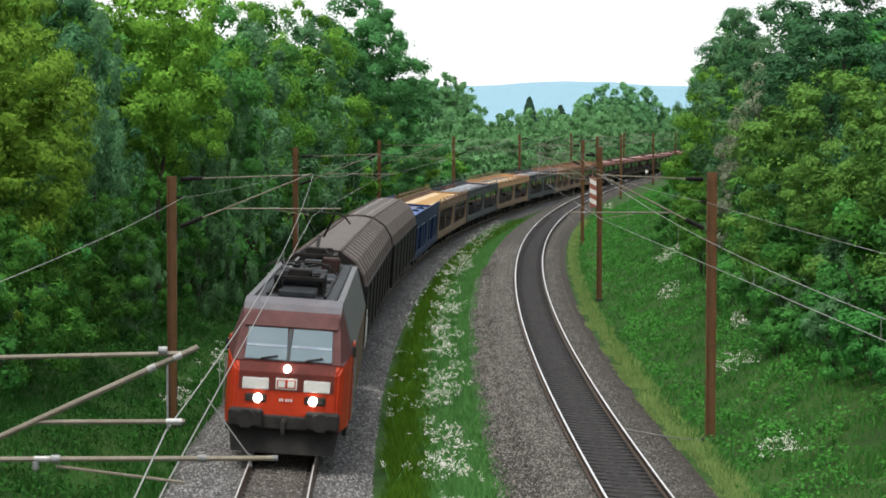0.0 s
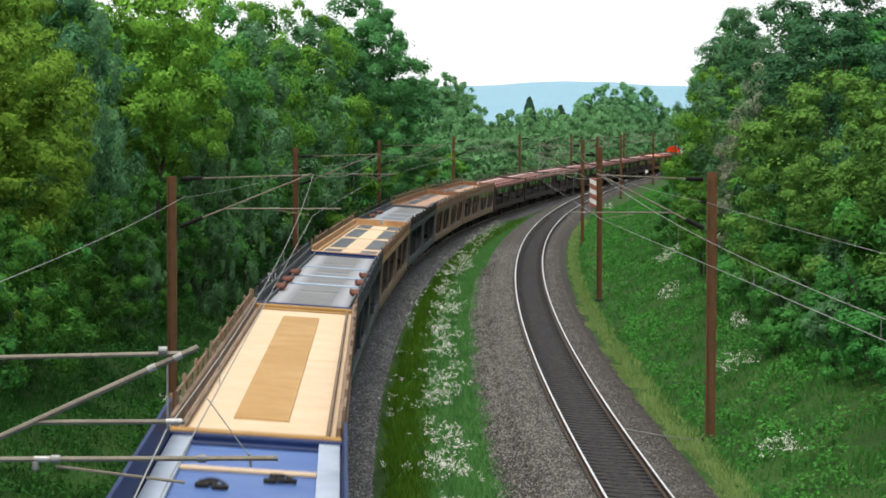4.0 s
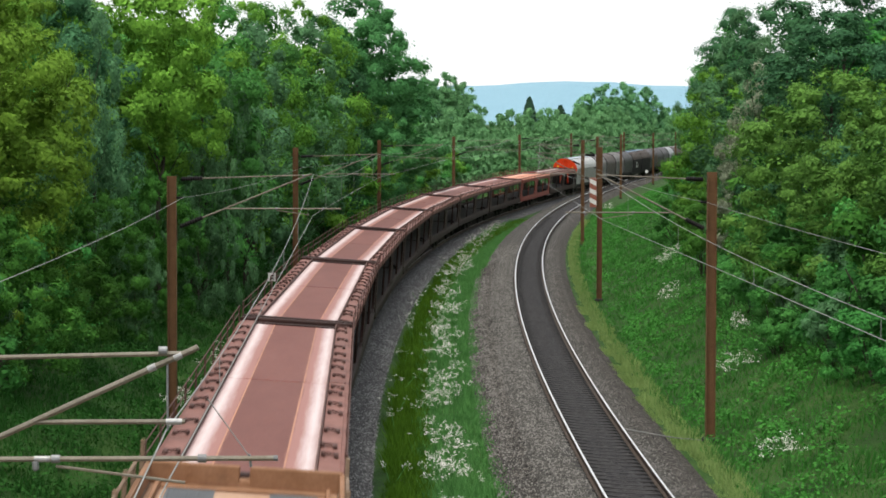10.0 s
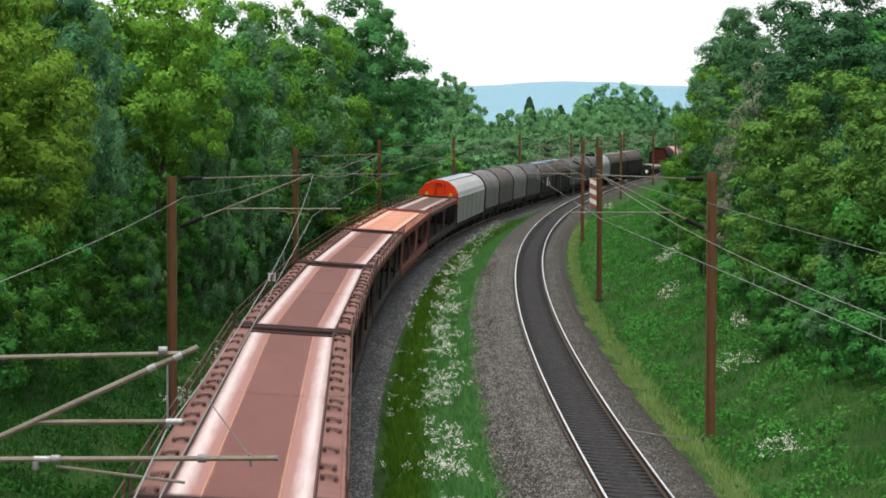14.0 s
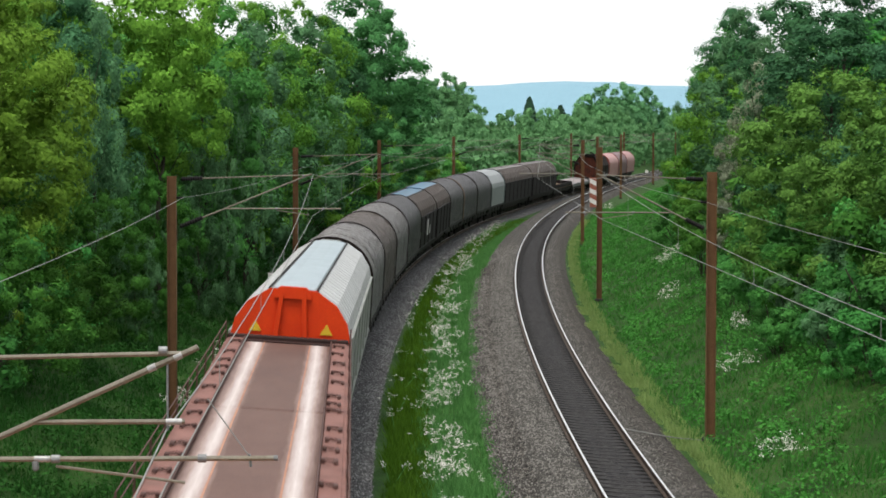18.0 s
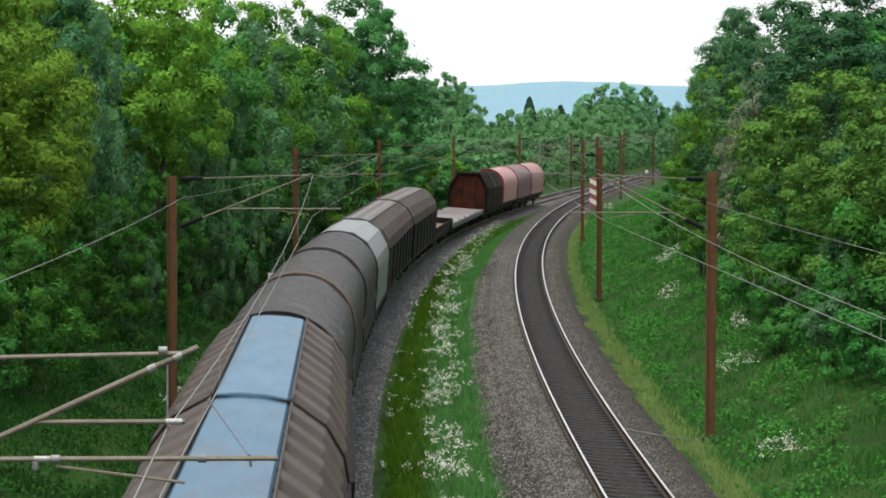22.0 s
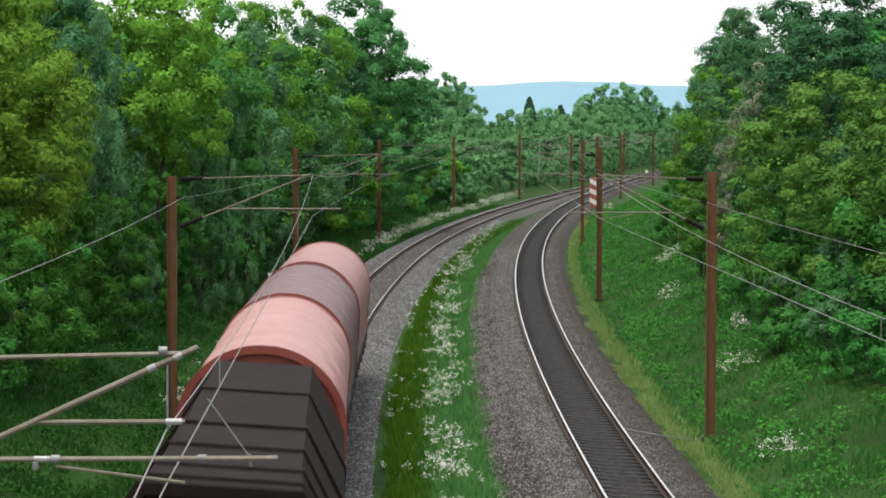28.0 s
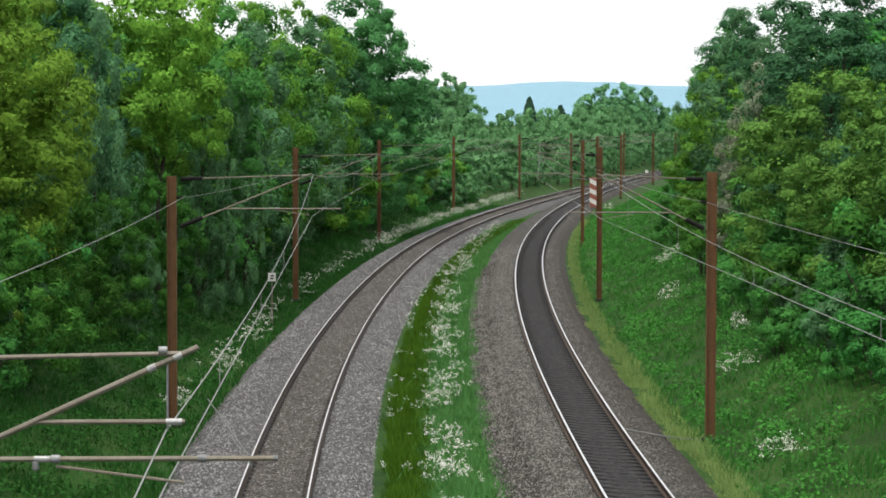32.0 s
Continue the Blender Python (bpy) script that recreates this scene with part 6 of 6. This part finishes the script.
    # chocks
    if st.get("loops"):
        for side in (-1, 1):
            y = -e + 0.5
            while y < e - 0.6:
                x = side * 1.2 + rng.uniform(-0.03, 0.03)
                l = rng.uniform(0.24, 0.36)
                bm = bmesh.new()
                put_box(bm, x + side * 0.09, y, z + 0.07, 0.07, l, 0.06, None, 0.012)
                put_tube(bm, [(x + side * 0.08, y - l * 0.45, z + 0.08), (x - side * 0.1, y - l * 0.4, z + 0.1), (x - side * 0.12, y, z + 0.11), (x - side * 0.1, y + l * 0.4, z + 0.1), (x + side * 0.08, y + l * 0.45, z + 0.08)], 0.013, 5)
                put_box(bm, x - side * 0.11, y + rng.uniform(-0.05, 0.05), z + 0.085, 0.07, 0.1, 0.08, None, 0.015)
                part("wheel_chock", bm, M_CHOCK if st["deck"] is M_SALMON else M_DARKCHOCK, ob, "soot-brown steel wheel chock")
                y += l + rng.uniform(0.7, 2.2)
    if st.get("stacks"):
        for side, f in st["stacks"]:
            for j in range(4):
                y = f * length + (j - 1.5) * 0.34
                bm = box(side * 1.2 + 0.05 * math.sin(j * 2.3), y, z + 0.1, 0.34, 0.26, 0.15 + 0.04 * math.sin(j * 1.7), 0.05)
                put_tube(bm, [(side * 1.03, y - 0.1, z + 0.05), (side * 0.98, y - 0.08, z + 0.17), (side * 0.98, y + 0.08, z + 0.17), (side * 1.03, y + 0.1, z + 0.05)], 0.015, 5)
                part("stacked_chock", bm, M_CHOCK, ob, "rust-brown wheel chock")
    if st.get("clusters"):
        for x, f in st["clusters"]:
            bm = bmesh.new()
            for j in range(5):
                a = rng.uniform(0, 3.14)
                put_box(bm, x + rng.uniform(-0.16, 0.16), f * length + rng.uniform(-0.35, 0.35), z + 0.045, 0.2, 0.1, 0.07, None, 0.02)
            pts = [(x - 0.2 + 0.4 * i / 6, f * length, z + 0.04 + 0.07 * math.sin(math.pi * i / 6)) for i in range(7)]
            put_tube(bm, pts, 0.02, 5)
            part("wheel_chock", bm, M_BLACK, ob, "black steel wheel chocks")
    if st.get("cream_strip"):
        for f in (-0.12, 0.36):
            part("cream_strip", box(0, f * length, z + 0.03, 2.0, 0.22, 0.05, 0.01), M_CREAM, ob)
    return ob


def ribbed_post(x, y, z, height, r0):
    """A roof insulator: one tapering body with ribs."""
    rings = []
    for i in range(13):
        r = (r0 if i % 2 else r0 * 0.6) * (1 - 0.025 * i)
        rings.append([Vector((x + r * math.cos(j * 0.6283), y + r * math.sin(j * 0.6283), z + height * i / 12)) for j in range(10)])
    return loft(rings)


def pantograph(ob, y, raised, k):
    """A single-arm pantograph; its knee points along k."""
    bm = bmesh.new()
    z0 = 4.16
    for x in (-0.55, 0.55):
        put_box(bm, x, y, z0, 0.11, 1.9, 0.1, None, 0.01)
    for d in (-0.85, 0.0, 0.85):
        put_box(bm, 0, y + d, z0, 1.2, 0.12, 0.1, None, 0.01)
    put_box(bm, 0, y - k * 0.6, z0 + 0.12, 0.5, 0.45, 0.22, None, 0.03)
    put_rod(bm, (-0.3, y - k * 0.25, z0 + 0.1), (0.3, y - k * 0.25, z0 + 0.1), 0.1, 10)
    base = part("pantograph_frame", bm, M_INSUL, ob)
    for x in (-0.5, 0.5):
        for d in (-0.75, 0.75):
            part("insulator", ribbed_post(x * 1.1, y + d, 3.74, 0.4, 0.12), M_INSUL, ob)
    bm = bmesh.new()
    if raised:
        knee = (0, y + k * 1.25, 4.62)
        top = (0, y - k * 0.1, 5.34)
    else:
        knee = (0, y + k * 1.0, 4.36)
        top = (0, y - k * 0.55, 4.5)
    put_rod(bm, (0, y - k * 0.6, z0 + 0.06), knee, 0.055, 8)
    for x in (-0.22, 0.22):
        put_rod(bm, (x * 0.6, knee[1], knee[2]), (x * 2, top[1], top[2]), 0.03, 6)
    part("arm", bm, M_INSUL, base)
    bm = bmesh.new()
    for d in (-0.16, 0.16):
        pts = [(-0.92, top[1] + d, top[2] - 0.22), (-0.74, top[1] + d, top[2] - 0.02), (-0.5, top[1] + d, top[2] + 0.05), (0.5, top[1] + d, top[2] + 0.05), (0.74, top[1] + d, top[2] - 0.02), (0.92, top[1] + d, top[2] - 0.22)]
        put_tube(bm, pts, 0.02, 6)
    for x in (-0.45, 0.45):
        put_rod(bm, (x, top[1] - 0.16, top[2] + 0.04), (x, top[1] + 0.16, top[2] + 0.04), 0.025, 6)
    part("collector_head", bm, M_INSUL, base)


def locomotive():
    ob = thing("electric_locomotive", pose(0, 0, 0), "red electric locomotive with dusty grey roof and lit headlamps", "locomotive")
    low = [(-8.85, 1.2, 2.16), (-8.72, 1.32, 2.36), (-8.12, 1.43, 2.5), (-7.6, 1.485, 2.6)]
    high = [(-8.72, 1.3, 2.35, 1.24, 2.37), (-8.12, 1.43, 2.5, 1.14, 3.42), (-7.86, 1.47, 2.58, 1.15, 3.62), (-7.6, 1.48, 2.6, 1.15, 3.68)]
    low += [(-y, a, z) for y, a, z in low[::-1]]
    high += [(-y, a, b, c, d) for y, a, b, c, d in high[::-1]]
    bm = loft([[(-a, y, 0.78), (-a, y, z), (a, y, z), (a, y, 0.78)] for y, a, z in low])
    bmesh.ops.bevel(bm, geom=[e for e in bm.edges if e.calc_face_angle(0) > 0.5], offset=0.05, segments=2, affect="EDGES")
    part("body", bm, M_RED, ob)
    bm = loft([[(-a, y, b), (-c, y, d), (c, y, d), (a, y, b)] for y, a, b, c, d in high])
    part("cab_and_upper_body", bm, M_DUSTRED, ob, "dusty maroon upper body and cab pillars")
    for side in (-1, 1):
        part("side_wall", box(side * 1.475, 0, 1.72, 0.05, 15.0, 1.66, 0.015), M_ENGSIDE, ob, "grimy grey side with streaks of brake dust")
        up = loft([[(side * 1.498, y, 2.6), (side * 1.172, y, 3.69), (side * 1.13, y, 3.66), (side * 1.46, y, 2.56)] for y in (-7.5, 7.5)])
        part("side_hatch", up, M_HATCH, ob, "pale grey sloping upper side")
        part("door", box(side * 1.49, -7.0, 1.85, 0.05, 0.75, 1.9, 0.02), M_RED, ob)
        part("cab_window", box(side * 1.505, -7.0, 2.3, 0.03, 0.5, 0.5, 0.03), M_GLASS, ob)
        for y in (-7.5, -6.5):
            part("handrail", rod((side * 1.55, y, 1.0), (side * 1.55, y, 2.3), 0.022, 6), M_STEEL, ob)
        part("mirror", box(side * 1.52, -7.75, 2.62, 0.09, 0.06, 0.26, 0.02), M_BLACK, ob)
    # roof
    part("roof_deck", box(0, 0, 3.7, 2.0, 14.6, 0.1, 0.02), M_ROOF, ob, "sooty dark grey roof deck")
    for k in (-1, 1):
        lip = loft([[(-1.15, k * 8.1, 3.42), (1.15, k * 8.1, 3.42), (1.15, k * 8.06, 3.36), (-1.15, k * 8.06, 3.36)], [(-1.17, k * 7.84, 3.66), (1.17, k * 7.84, 3.66), (1.17, k * 7.8, 3.58), (-1.17, k * 7.8, 3.58)], [(-1.16, k * 7.3, 3.78), (1.16, k * 7.3, 3.78), (1.16, k * 7.3, 3.66), (-1.16, k * 7.3, 3.66)]])
        part("roof_lip", lip, M_LIP, ob, "dust-grey sloping cab roof")
        # face above and below the windscreen
        part("brow", loft([[(-1.1, k * (8.3 + 0.03), 3.16), (1.1, k * (8.3 + 0.03), 3.16), (1.1, k * 8.27, 3.14), (-1.1, k * 8.27, 3.14)], [(-1.12, k * (8.13 + 0.03), 3.44), (1.12, k * (8.13 + 0.03), 3.44), (1.12, k * 8.1, 3.4), (-1.12, k * 8.1, 3.4)]]), M_DUSTRED, ob, "dusty maroon panel over the windscreen")
        part("dusty_panel", loft([[(-1.12, k * 8.868, 1.7), (1.12, k * 8.868, 1.7), (1.12, k * 8.82, 1.7), (-1.12, k * 8.82, 1.7)], [(-1.12, k * 8.868, 2.12), (1.12, k * 8.868, 2.12), (1.12, k * 8.82, 2.12), (-1.12, k * 8.82, 2.12)], [(-1.14, k * 8.765, 2.34), (1.14, k * 8.765, 2.34), (1.14, k * 8.7, 2.33), (-1.14, k * 8.7, 2.33)]]), M_FRONTDUST, ob, "dusty dark red panel below the windscreen")
        part("window_pillar", loft([[(-0.045, k * 8.745, 2.4), (0.045, k * 8.745, 2.4), (0.045, k * 8.69, 2.4), (-0.045, k * 8.69, 2.4)], [(-0.04, k * 8.35, 3.12), (0.04, k * 8.35, 3.12), (0.04, k * 8.29, 3.1), (-0.04, k * 8.29, 3.1)]]), M_GREYSIDE, ob)
        for x in (-0.53, 0.53):
            pane = loft([[(x - 0.5, k * 8.735, 2.41), (x + 0.5, k * 8.735, 2.41), (x + 0.5, k * 8.69, 2.4), (x - 0.5, k * 8.69, 2.4)], [(x - 0.46, k * 8.34, 3.12), (x + 0.46, k * 8.34, 3.12), (x + 0.46, k * 8.29, 3.1), (x - 0.46, k * 8.29, 3.1)]])
            part("windscreen", pane, M_GLASS, ob, "windscreen pane in the blue-grey of reflected sky")
            part("windscreen_blind", loft([[(x - 0.475, k * 8.585, 2.7), (x + 0.475, k * 8.585, 2.7), (x + 0.475, k * 8.55, 2.69), (x - 0.475, k * 8.55, 2.69)], [(x - 0.472, k * 8.56, 2.745), (x + 0.472, k * 8.56, 2.745), (x + 0.472, k * 8.53, 2.73), (x - 0.472, k * 8.53, 2.73)]]), M_PALEBLUE, ob)
            part("wiper", rod((x - 0.12, k * 8.75, 2.42), (x + 0.28, k * 8.72, 2.5), 0.022, 5), M_BLACK, ob)
            # lamps, grey plates
            part("lamp_housing", box(x * 1.32, k * 8.87, 1.5, 0.5, 0.06, 0.2, 0.03), M_BLACK, ob)
            if k < 0:
                bm = rod((x * 1.22, -8.89, 1.5), (x * 1.22, -8.94, 1.5), 0.1, 18)
                part("headlamp", bm, M_LAMP, ob, "lit round headlamp")
            part("front_plate", box(x * 1.36, k * 8.875, 1.84, 0.62, 0.03, 0.27, 0.02), M_WHITE, ob, "off-white rectangular plate")
            part("buffer_box", box(x * 1.7, k * 8.88, 1.04, 0.8, 0.5, 0.42, 0.05), M_BLACK, ob)
        if k < 0:
            part("headlamp", rod((0, -8.79, 2.22), (0, -8.9, 2.22), 0.085, 18), M_LAMP, ob, "lit round headlamp")
        part("emblem", box(0, k * 8.87, 1.86, 0.5, 0.02, 0.26, 0.01), M_WHITE, ob, "white framed emblem on red")
        part("emblem_field", box(0, k * 8.883, 1.86, 0.44, 0.01, 0.2), M_RED, ob)
        for x in (-0.11, 0.11):
            part("emblem_mark", box(x, k * 8.89, 1.86, 0.16, 0.01, 0.15), M_WHITE, ob)
        for i in range(5):
            part("number_bar", box(-0.13 + i * 0.06 + (0.03 if i > 1 else 0), k * 8.87, 1.48, 0.035, 0.012, 0.06), M_WHITE, ob)
        part("front_beam", box(0, k * 8.8, 0.95, 2.5, 0.3, 0.34, 0.04), M_BLACK, ob)
        part("plough", loft([[(-1.2, k * 8.9, 0.22), (1.2, k * 8.9, 0.22), (1.2, k * 8.6, 0.2), (-1.2, k * 8.6, 0.2)], [(-1.3, k * 8.7, 0.8), (1.3, k * 8.7, 0.8), (1.3, k * 8.5, 0.8), (-1.3, k * 8.5, 0.8)]]), M_BLACK, ob)
        bm = rod((0, k * 8.9, 1.02), (0, k * 9.2, 0.98), 0.06, 8)
        put_box(bm, 0, k * 9.2, 0.86, 0.1, 0.1, 0.3, None, 0.02)
        part("coupling_hook", bm, M_BLACK, ob)
    for k in (-1, 1):
        part("side_skirt", box(k * 1.4, 0, 0.72, 0.1, 15.5, 0.3, 0.02), M_BLACK, ob)
    buffers(ob, 9.45)
    bogie(ob, -5.2, 1.3)
    bogie(ob, 5.2, 1.3)
    part("transformer_box", box(0, 0, 0.55, 2.3, 4.6, 0.6, 0.05), M_BLACK, ob)
    pantograph(ob, -5.0, False, 1)
    pantograph(ob, 5.2, True, 1)
    for k in (-1, 1):
        part("roof_edge", box(k * 1.09, 0, 3.71, 0.17, 14.7, 0.07, 0.02), M_HATCH, ob)
    for y, w in ((-6.3, 0.9), (0.5, 0.5), (6.6, 0.8)):
        part("roof_vent", box(0, y, 3.82, w, 0.7, 0.16, 0.03), M_ROOF, ob)
    for x in (-0.7, 0.7):
        part("roof_conduit", rod((x, -6.8, 3.8), (x, 6.8, 3.8), 0.035, 6), M_INSUL, ob)
    # roof gear between the pantographs
    part("air_tank", rod((-0.6, -3.0, 4.0), (0.6, -3.0, 4.0), 0.24, 14), M_ROOF, ob)
    for y in (-2.7, -1.2, 2.2, 3.4):
        for x in (-0.45, 0.45):
            part("insulator", ribbed_post(x, y, 3.76, 0.33, 0.09), M_INSUL, ob)
    part("bus_bar", rod((-0.45, -2.7, 4.13), (-0.45, 3.4, 4.13), 0.03, 6), M_STEEL, ob)
    part("breaker_box", box(0.5, 3.0, 3.98, 0.5, 0.8, 0.45, 0.04), M_REDSIDE, ob, "dark rust-brown breaker box")
    for y in (-0.4, 1.2):
        part("roof_hatch", box(0, y, 3.79, 1.5, 1.3, 0.1, 0.03), M_ROOF, ob)
    for x in (-0.98, 0.98):
        part("roof_gutter", box(x, 0, 3.76, 0.05, 14.4, 0.06, 0.01), M_ROOF, ob)
    return ob


RED_STYLE = dict(seed=1, deck=M_REDDECK, beam=M_REDEDGE, edge=M_REDEDGE, side=M_REDSIDE, end=M_REDSIDE, rail="wire", post=M_DARKCHOCK, loops=True)
SALMON_STYLE = dict(seed=2, deck=M_SALMON, edge=M_SALMON, side=M_BRICK, end=M_BRICK, rail="wire", post=M_BRICK, loops=True)
BROWN_STYLE = dict(seed=3, deck=M_BROWNDECK, beam=M_REDEDGE, edge=M_REDEDGE, side=M_REDSIDE, end=M_REDSIDE, rail="wire", post=M_DARKCHOCK, loops=True)
GREY_STYLE = dict(seed=4, deck=M_GREYDECK, panels=M_PLATEGREY, side=M_GREYSIDE, end=M_NAVY, rail="stakes", railing=M_GREYSIDE, post=M_GREYSIDE, bands=(0.02, -0.13, 0.2), stacks=((-1, -0.12), (1, -0.1), (-1, 0.02), (1, 0.04), (-1, -0.24), (1, -0.26)))
GREY2_STYLE = dict(seed=5, deck=M_GREYDECK, panels=M_PLATEGREY, side=M_GREYSIDE, end=M_GREYSIDE, rail="stakes", railing=M_GREYSIDE, post=M_BLACK, bands=(0.1, -0.09, -0.255), stacks=((-1, 0.03), (1, 0.03), (-1, -0.17), (1, -0.17)))
YELLOW_STYLE = dict(seed=6, deck=M_CREAM, grids=True, beam=M_YELLOW, side=M_TANSIDE, end=M_YELLOW, rail="stakes", railing=M_YELLOW, post=M_TANSIDE)
RUST_STYLE = dict(seed=7, windows=2, deck=M_RUSTDECK, grids=True, cross=M_WORNLANE, side=M_TANSIDE, end=M_RUSTSIDE, rail="stakes", railing=M_RUSTSIDE, post=M_TANSIDE)
BLUE_STYLE = dict(seed=8, deck=M_BLUE, side=M_NAVY, end=M_NAVY, rail="wall", railing=M_NAVY, post=M_PALEBLUE, closed=M_NAVY, cream_strip=True,
                  clusters=((-0.45, 0.3), (0.5, 0.33), (-0.5, 0.14), (0.45, 0.16), (-0.6, 0.03), (0.3, 0.02), (-0.4, -0.2), (0.5, -0.26), (0.0, -0.36)))
TAN_STYLE = dict(seed=9, deck=M_CREAM, middle=M_OCHRE, side=M_TANSIDE, end=M_OCHRE, rail="stakes", railing=M_TANSIDE, post=M_TANSIDE)


def place(ob, u0, u1):
    length = u1 - u0
    TRAIN.append((ob, u0, length, length * 0.34))
    return ob


def build_train():
    place(locomotive(), 0.0, 18.9)
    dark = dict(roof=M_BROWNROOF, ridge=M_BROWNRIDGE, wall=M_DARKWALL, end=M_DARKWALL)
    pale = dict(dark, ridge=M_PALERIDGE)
    place(sliding_wall_wagon(26.6, **dark, seams=(), joined=1, label="soot-brown covered wagon with ribbed sliding walls and a flat ridge", marks=((-12.0, 1.6, 0.5, 1.2), (-11.2, 1.5, 0.4, 0.8))), 18.9, 45.5)
    place(sliding_wall_wagon(24.1, **dark, seams=(), joined=-1, swell=0.07, label="soot-brown covered wagon with pale stripes along its ridge", stripes=M_DRIP), 45.5, 69.6)
    place(carrier(24.6, BLUE_STYLE, "empty blue car carrier with black chocks on its deck"), 69.6, 94.2)
    place(carrier(27.3, TAN_STYLE, "empty cream-decked car carrier with tan framed sides"), 94.2, 121.5)
    place(carrier(26.9, GREY_STYLE, "empty grey-decked car carrier with brown chock rows"), 121.5, 148.4)
    place(carrier(27.6, YELLOW_STYLE, "empty yellow car carrier with dark gratings in its deck"), 148.4, 176.0)
    place(carrier(26.4, GREY2_STYLE, "empty pale grey car carrier with dark railings"), 176.0, 202.4)
    rust = place(carrier(27.05, RUST_STYLE, "empty rusty orange car carrier with dark gratings"), 202.4, 229.45)
    place(copy_thing(rust, pose(0, 0, 0)), 229.45, 256.5)
    red = carrier(27.2, RED_STYLE, "empty red-oxide car carrier with worn pale wheel lanes")
    place(red, 256.5, 283.7)
    for i in range(1, 7):
        place(copy_thing(red, pose(0, 0, 0)), 256.5 + 27.2 * i, 283.7 + 27.2 * i)
    place(carrier(27.3, SALMON_STYLE, "empty salmon-pink car carrier with a bleached deck"), 446.9, 474.2)
    place(carrier(27.1, BROWN_STYLE, "empty brown-decked car carrier with bleached wheel lanes"), 474.2, 501.3)
    place(sliding_wall_wagon(24.3, M_SILVER, M_RIDGE, M_GREYWALL, M_ORANGE, "covered wagon with silver ribbed roof and bright orange end walls"), 501.3, 525.6)
    worn = "hooded coil wagon under a worn grey tarpaulin"
    place(arch_wagon(12.4, M_TARP, M_BAND, worn, 3), 525.6, 538.0)
    place(arch_wagon(12.2, M_TARPMID, M_BAND, "hooded coil wagon under a rumpled brown-grey tarpaulin", 5), 538.0, 550.2)
    place(arch_wagon(12.2, M_TARP, M_BAND, worn, 0), 550.2, 562.4)
    brown = "hooded coil wagon under a dark brown tarpaulin"
    place(arch_wagon(13.4, M_TARPDARK, M_BAND, brown, 0), 562.4, 575.8)
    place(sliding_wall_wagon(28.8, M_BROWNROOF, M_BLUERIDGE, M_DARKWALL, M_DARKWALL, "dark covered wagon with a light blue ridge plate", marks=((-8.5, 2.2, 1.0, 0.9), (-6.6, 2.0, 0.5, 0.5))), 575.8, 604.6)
    place(arch_wagon(12.8, M_TARPDARK, M_BAND, brown, 0), 604.6, 617.4)
    place(arch_wagon(12.4, M_TARPDARK, M_BAND, brown, 0, hoop=0.1, front=M_TANSIDE), 617.4, 629.8)
    place(arch_wagon(12.2, M_TARPDARK, M_BAND, brown, 2), 629.8, 642.0)
    place(arch_wagon(12.2, M_HOOD, M_SLATE, "hooded coil wagon with a faceted pale blue-grey hood", 0, M_MAUVE, ROOF_FACET, 0.2), 642.0, 654.2)
    place(sliding_wall_wagon(24.4, **pale, seams=(), joined=1, label="soot-brown covered wagon with pale painted lines on its ridge", stripes=M_DRIP), 654.2, 678.6)
    place(sliding_wall_wagon(23.6, **pale, seams=(), joined=-1, swell=0.07, label="soot-brown covered wagon with ribbed sliding walls and painted lines", stripes=M_DRIP, marks=((-9.0, 1.7, 1.6, 0.9),)), 678.6, 702.2)
    place(low_wagon(18.6), 702.2, 720.8)
    place(flat_wagon(27.4), 720.8, 748.2)
    place(facet_wagon(15.6, "dark maroon hooded wagon with an eight-sided scorched face"), 748.2, 763.8)
    place(arch_wagon(12.7, M_PINK, M_BRICK, "hooded coil wagon with a faded pink hood", 6, hoop=0.05), 763.8, 776.5)
    place(arch_wagon(12.4, M_MAUVE, M_BRICK, "hooded coil wagon with a faded mauve hood", 0, hoop=0.05), 776.5, 788.9)
    place(arch_wagon(12.0, M_PINK, M_BRICK, "hooded coil wagon with a faded pink hood, last in the train", 0, hoop=0.05), 788.9, 800.9)


def motions():
    for ob, u, length, pivot in TRAIN:
        walk(ob, [(t, on_track(u, length, pivot, t)) for t in range(0, 33)])


# ---- all of it ----
build_ground()
build_distance()
bed_left = build_track(TRACK_L, "left", M_BALLAST_L, M_BALLAST_BROWN, "pale grey ballast bed of the curved track", 1.75, 900, -0.185)
bed_right = build_track(TRACK_R, "right", M_BALLAST_R, M_CINDER, "brownish grey ballast bed of the second track", 1.75, 900, -0.207)
build_line()
small_signs()
plant()
build_meadow()
build_stones()
ragged_edges()
build_train()
lay_sleepers(TRACK_L, bed_left, -0.222, -8.0, 290, M_SLEEPER)
lay_sleepers(TRACK_R, bed_right, -0.195, -8.0, 290, M_SLEEPER_OILY)
motions()
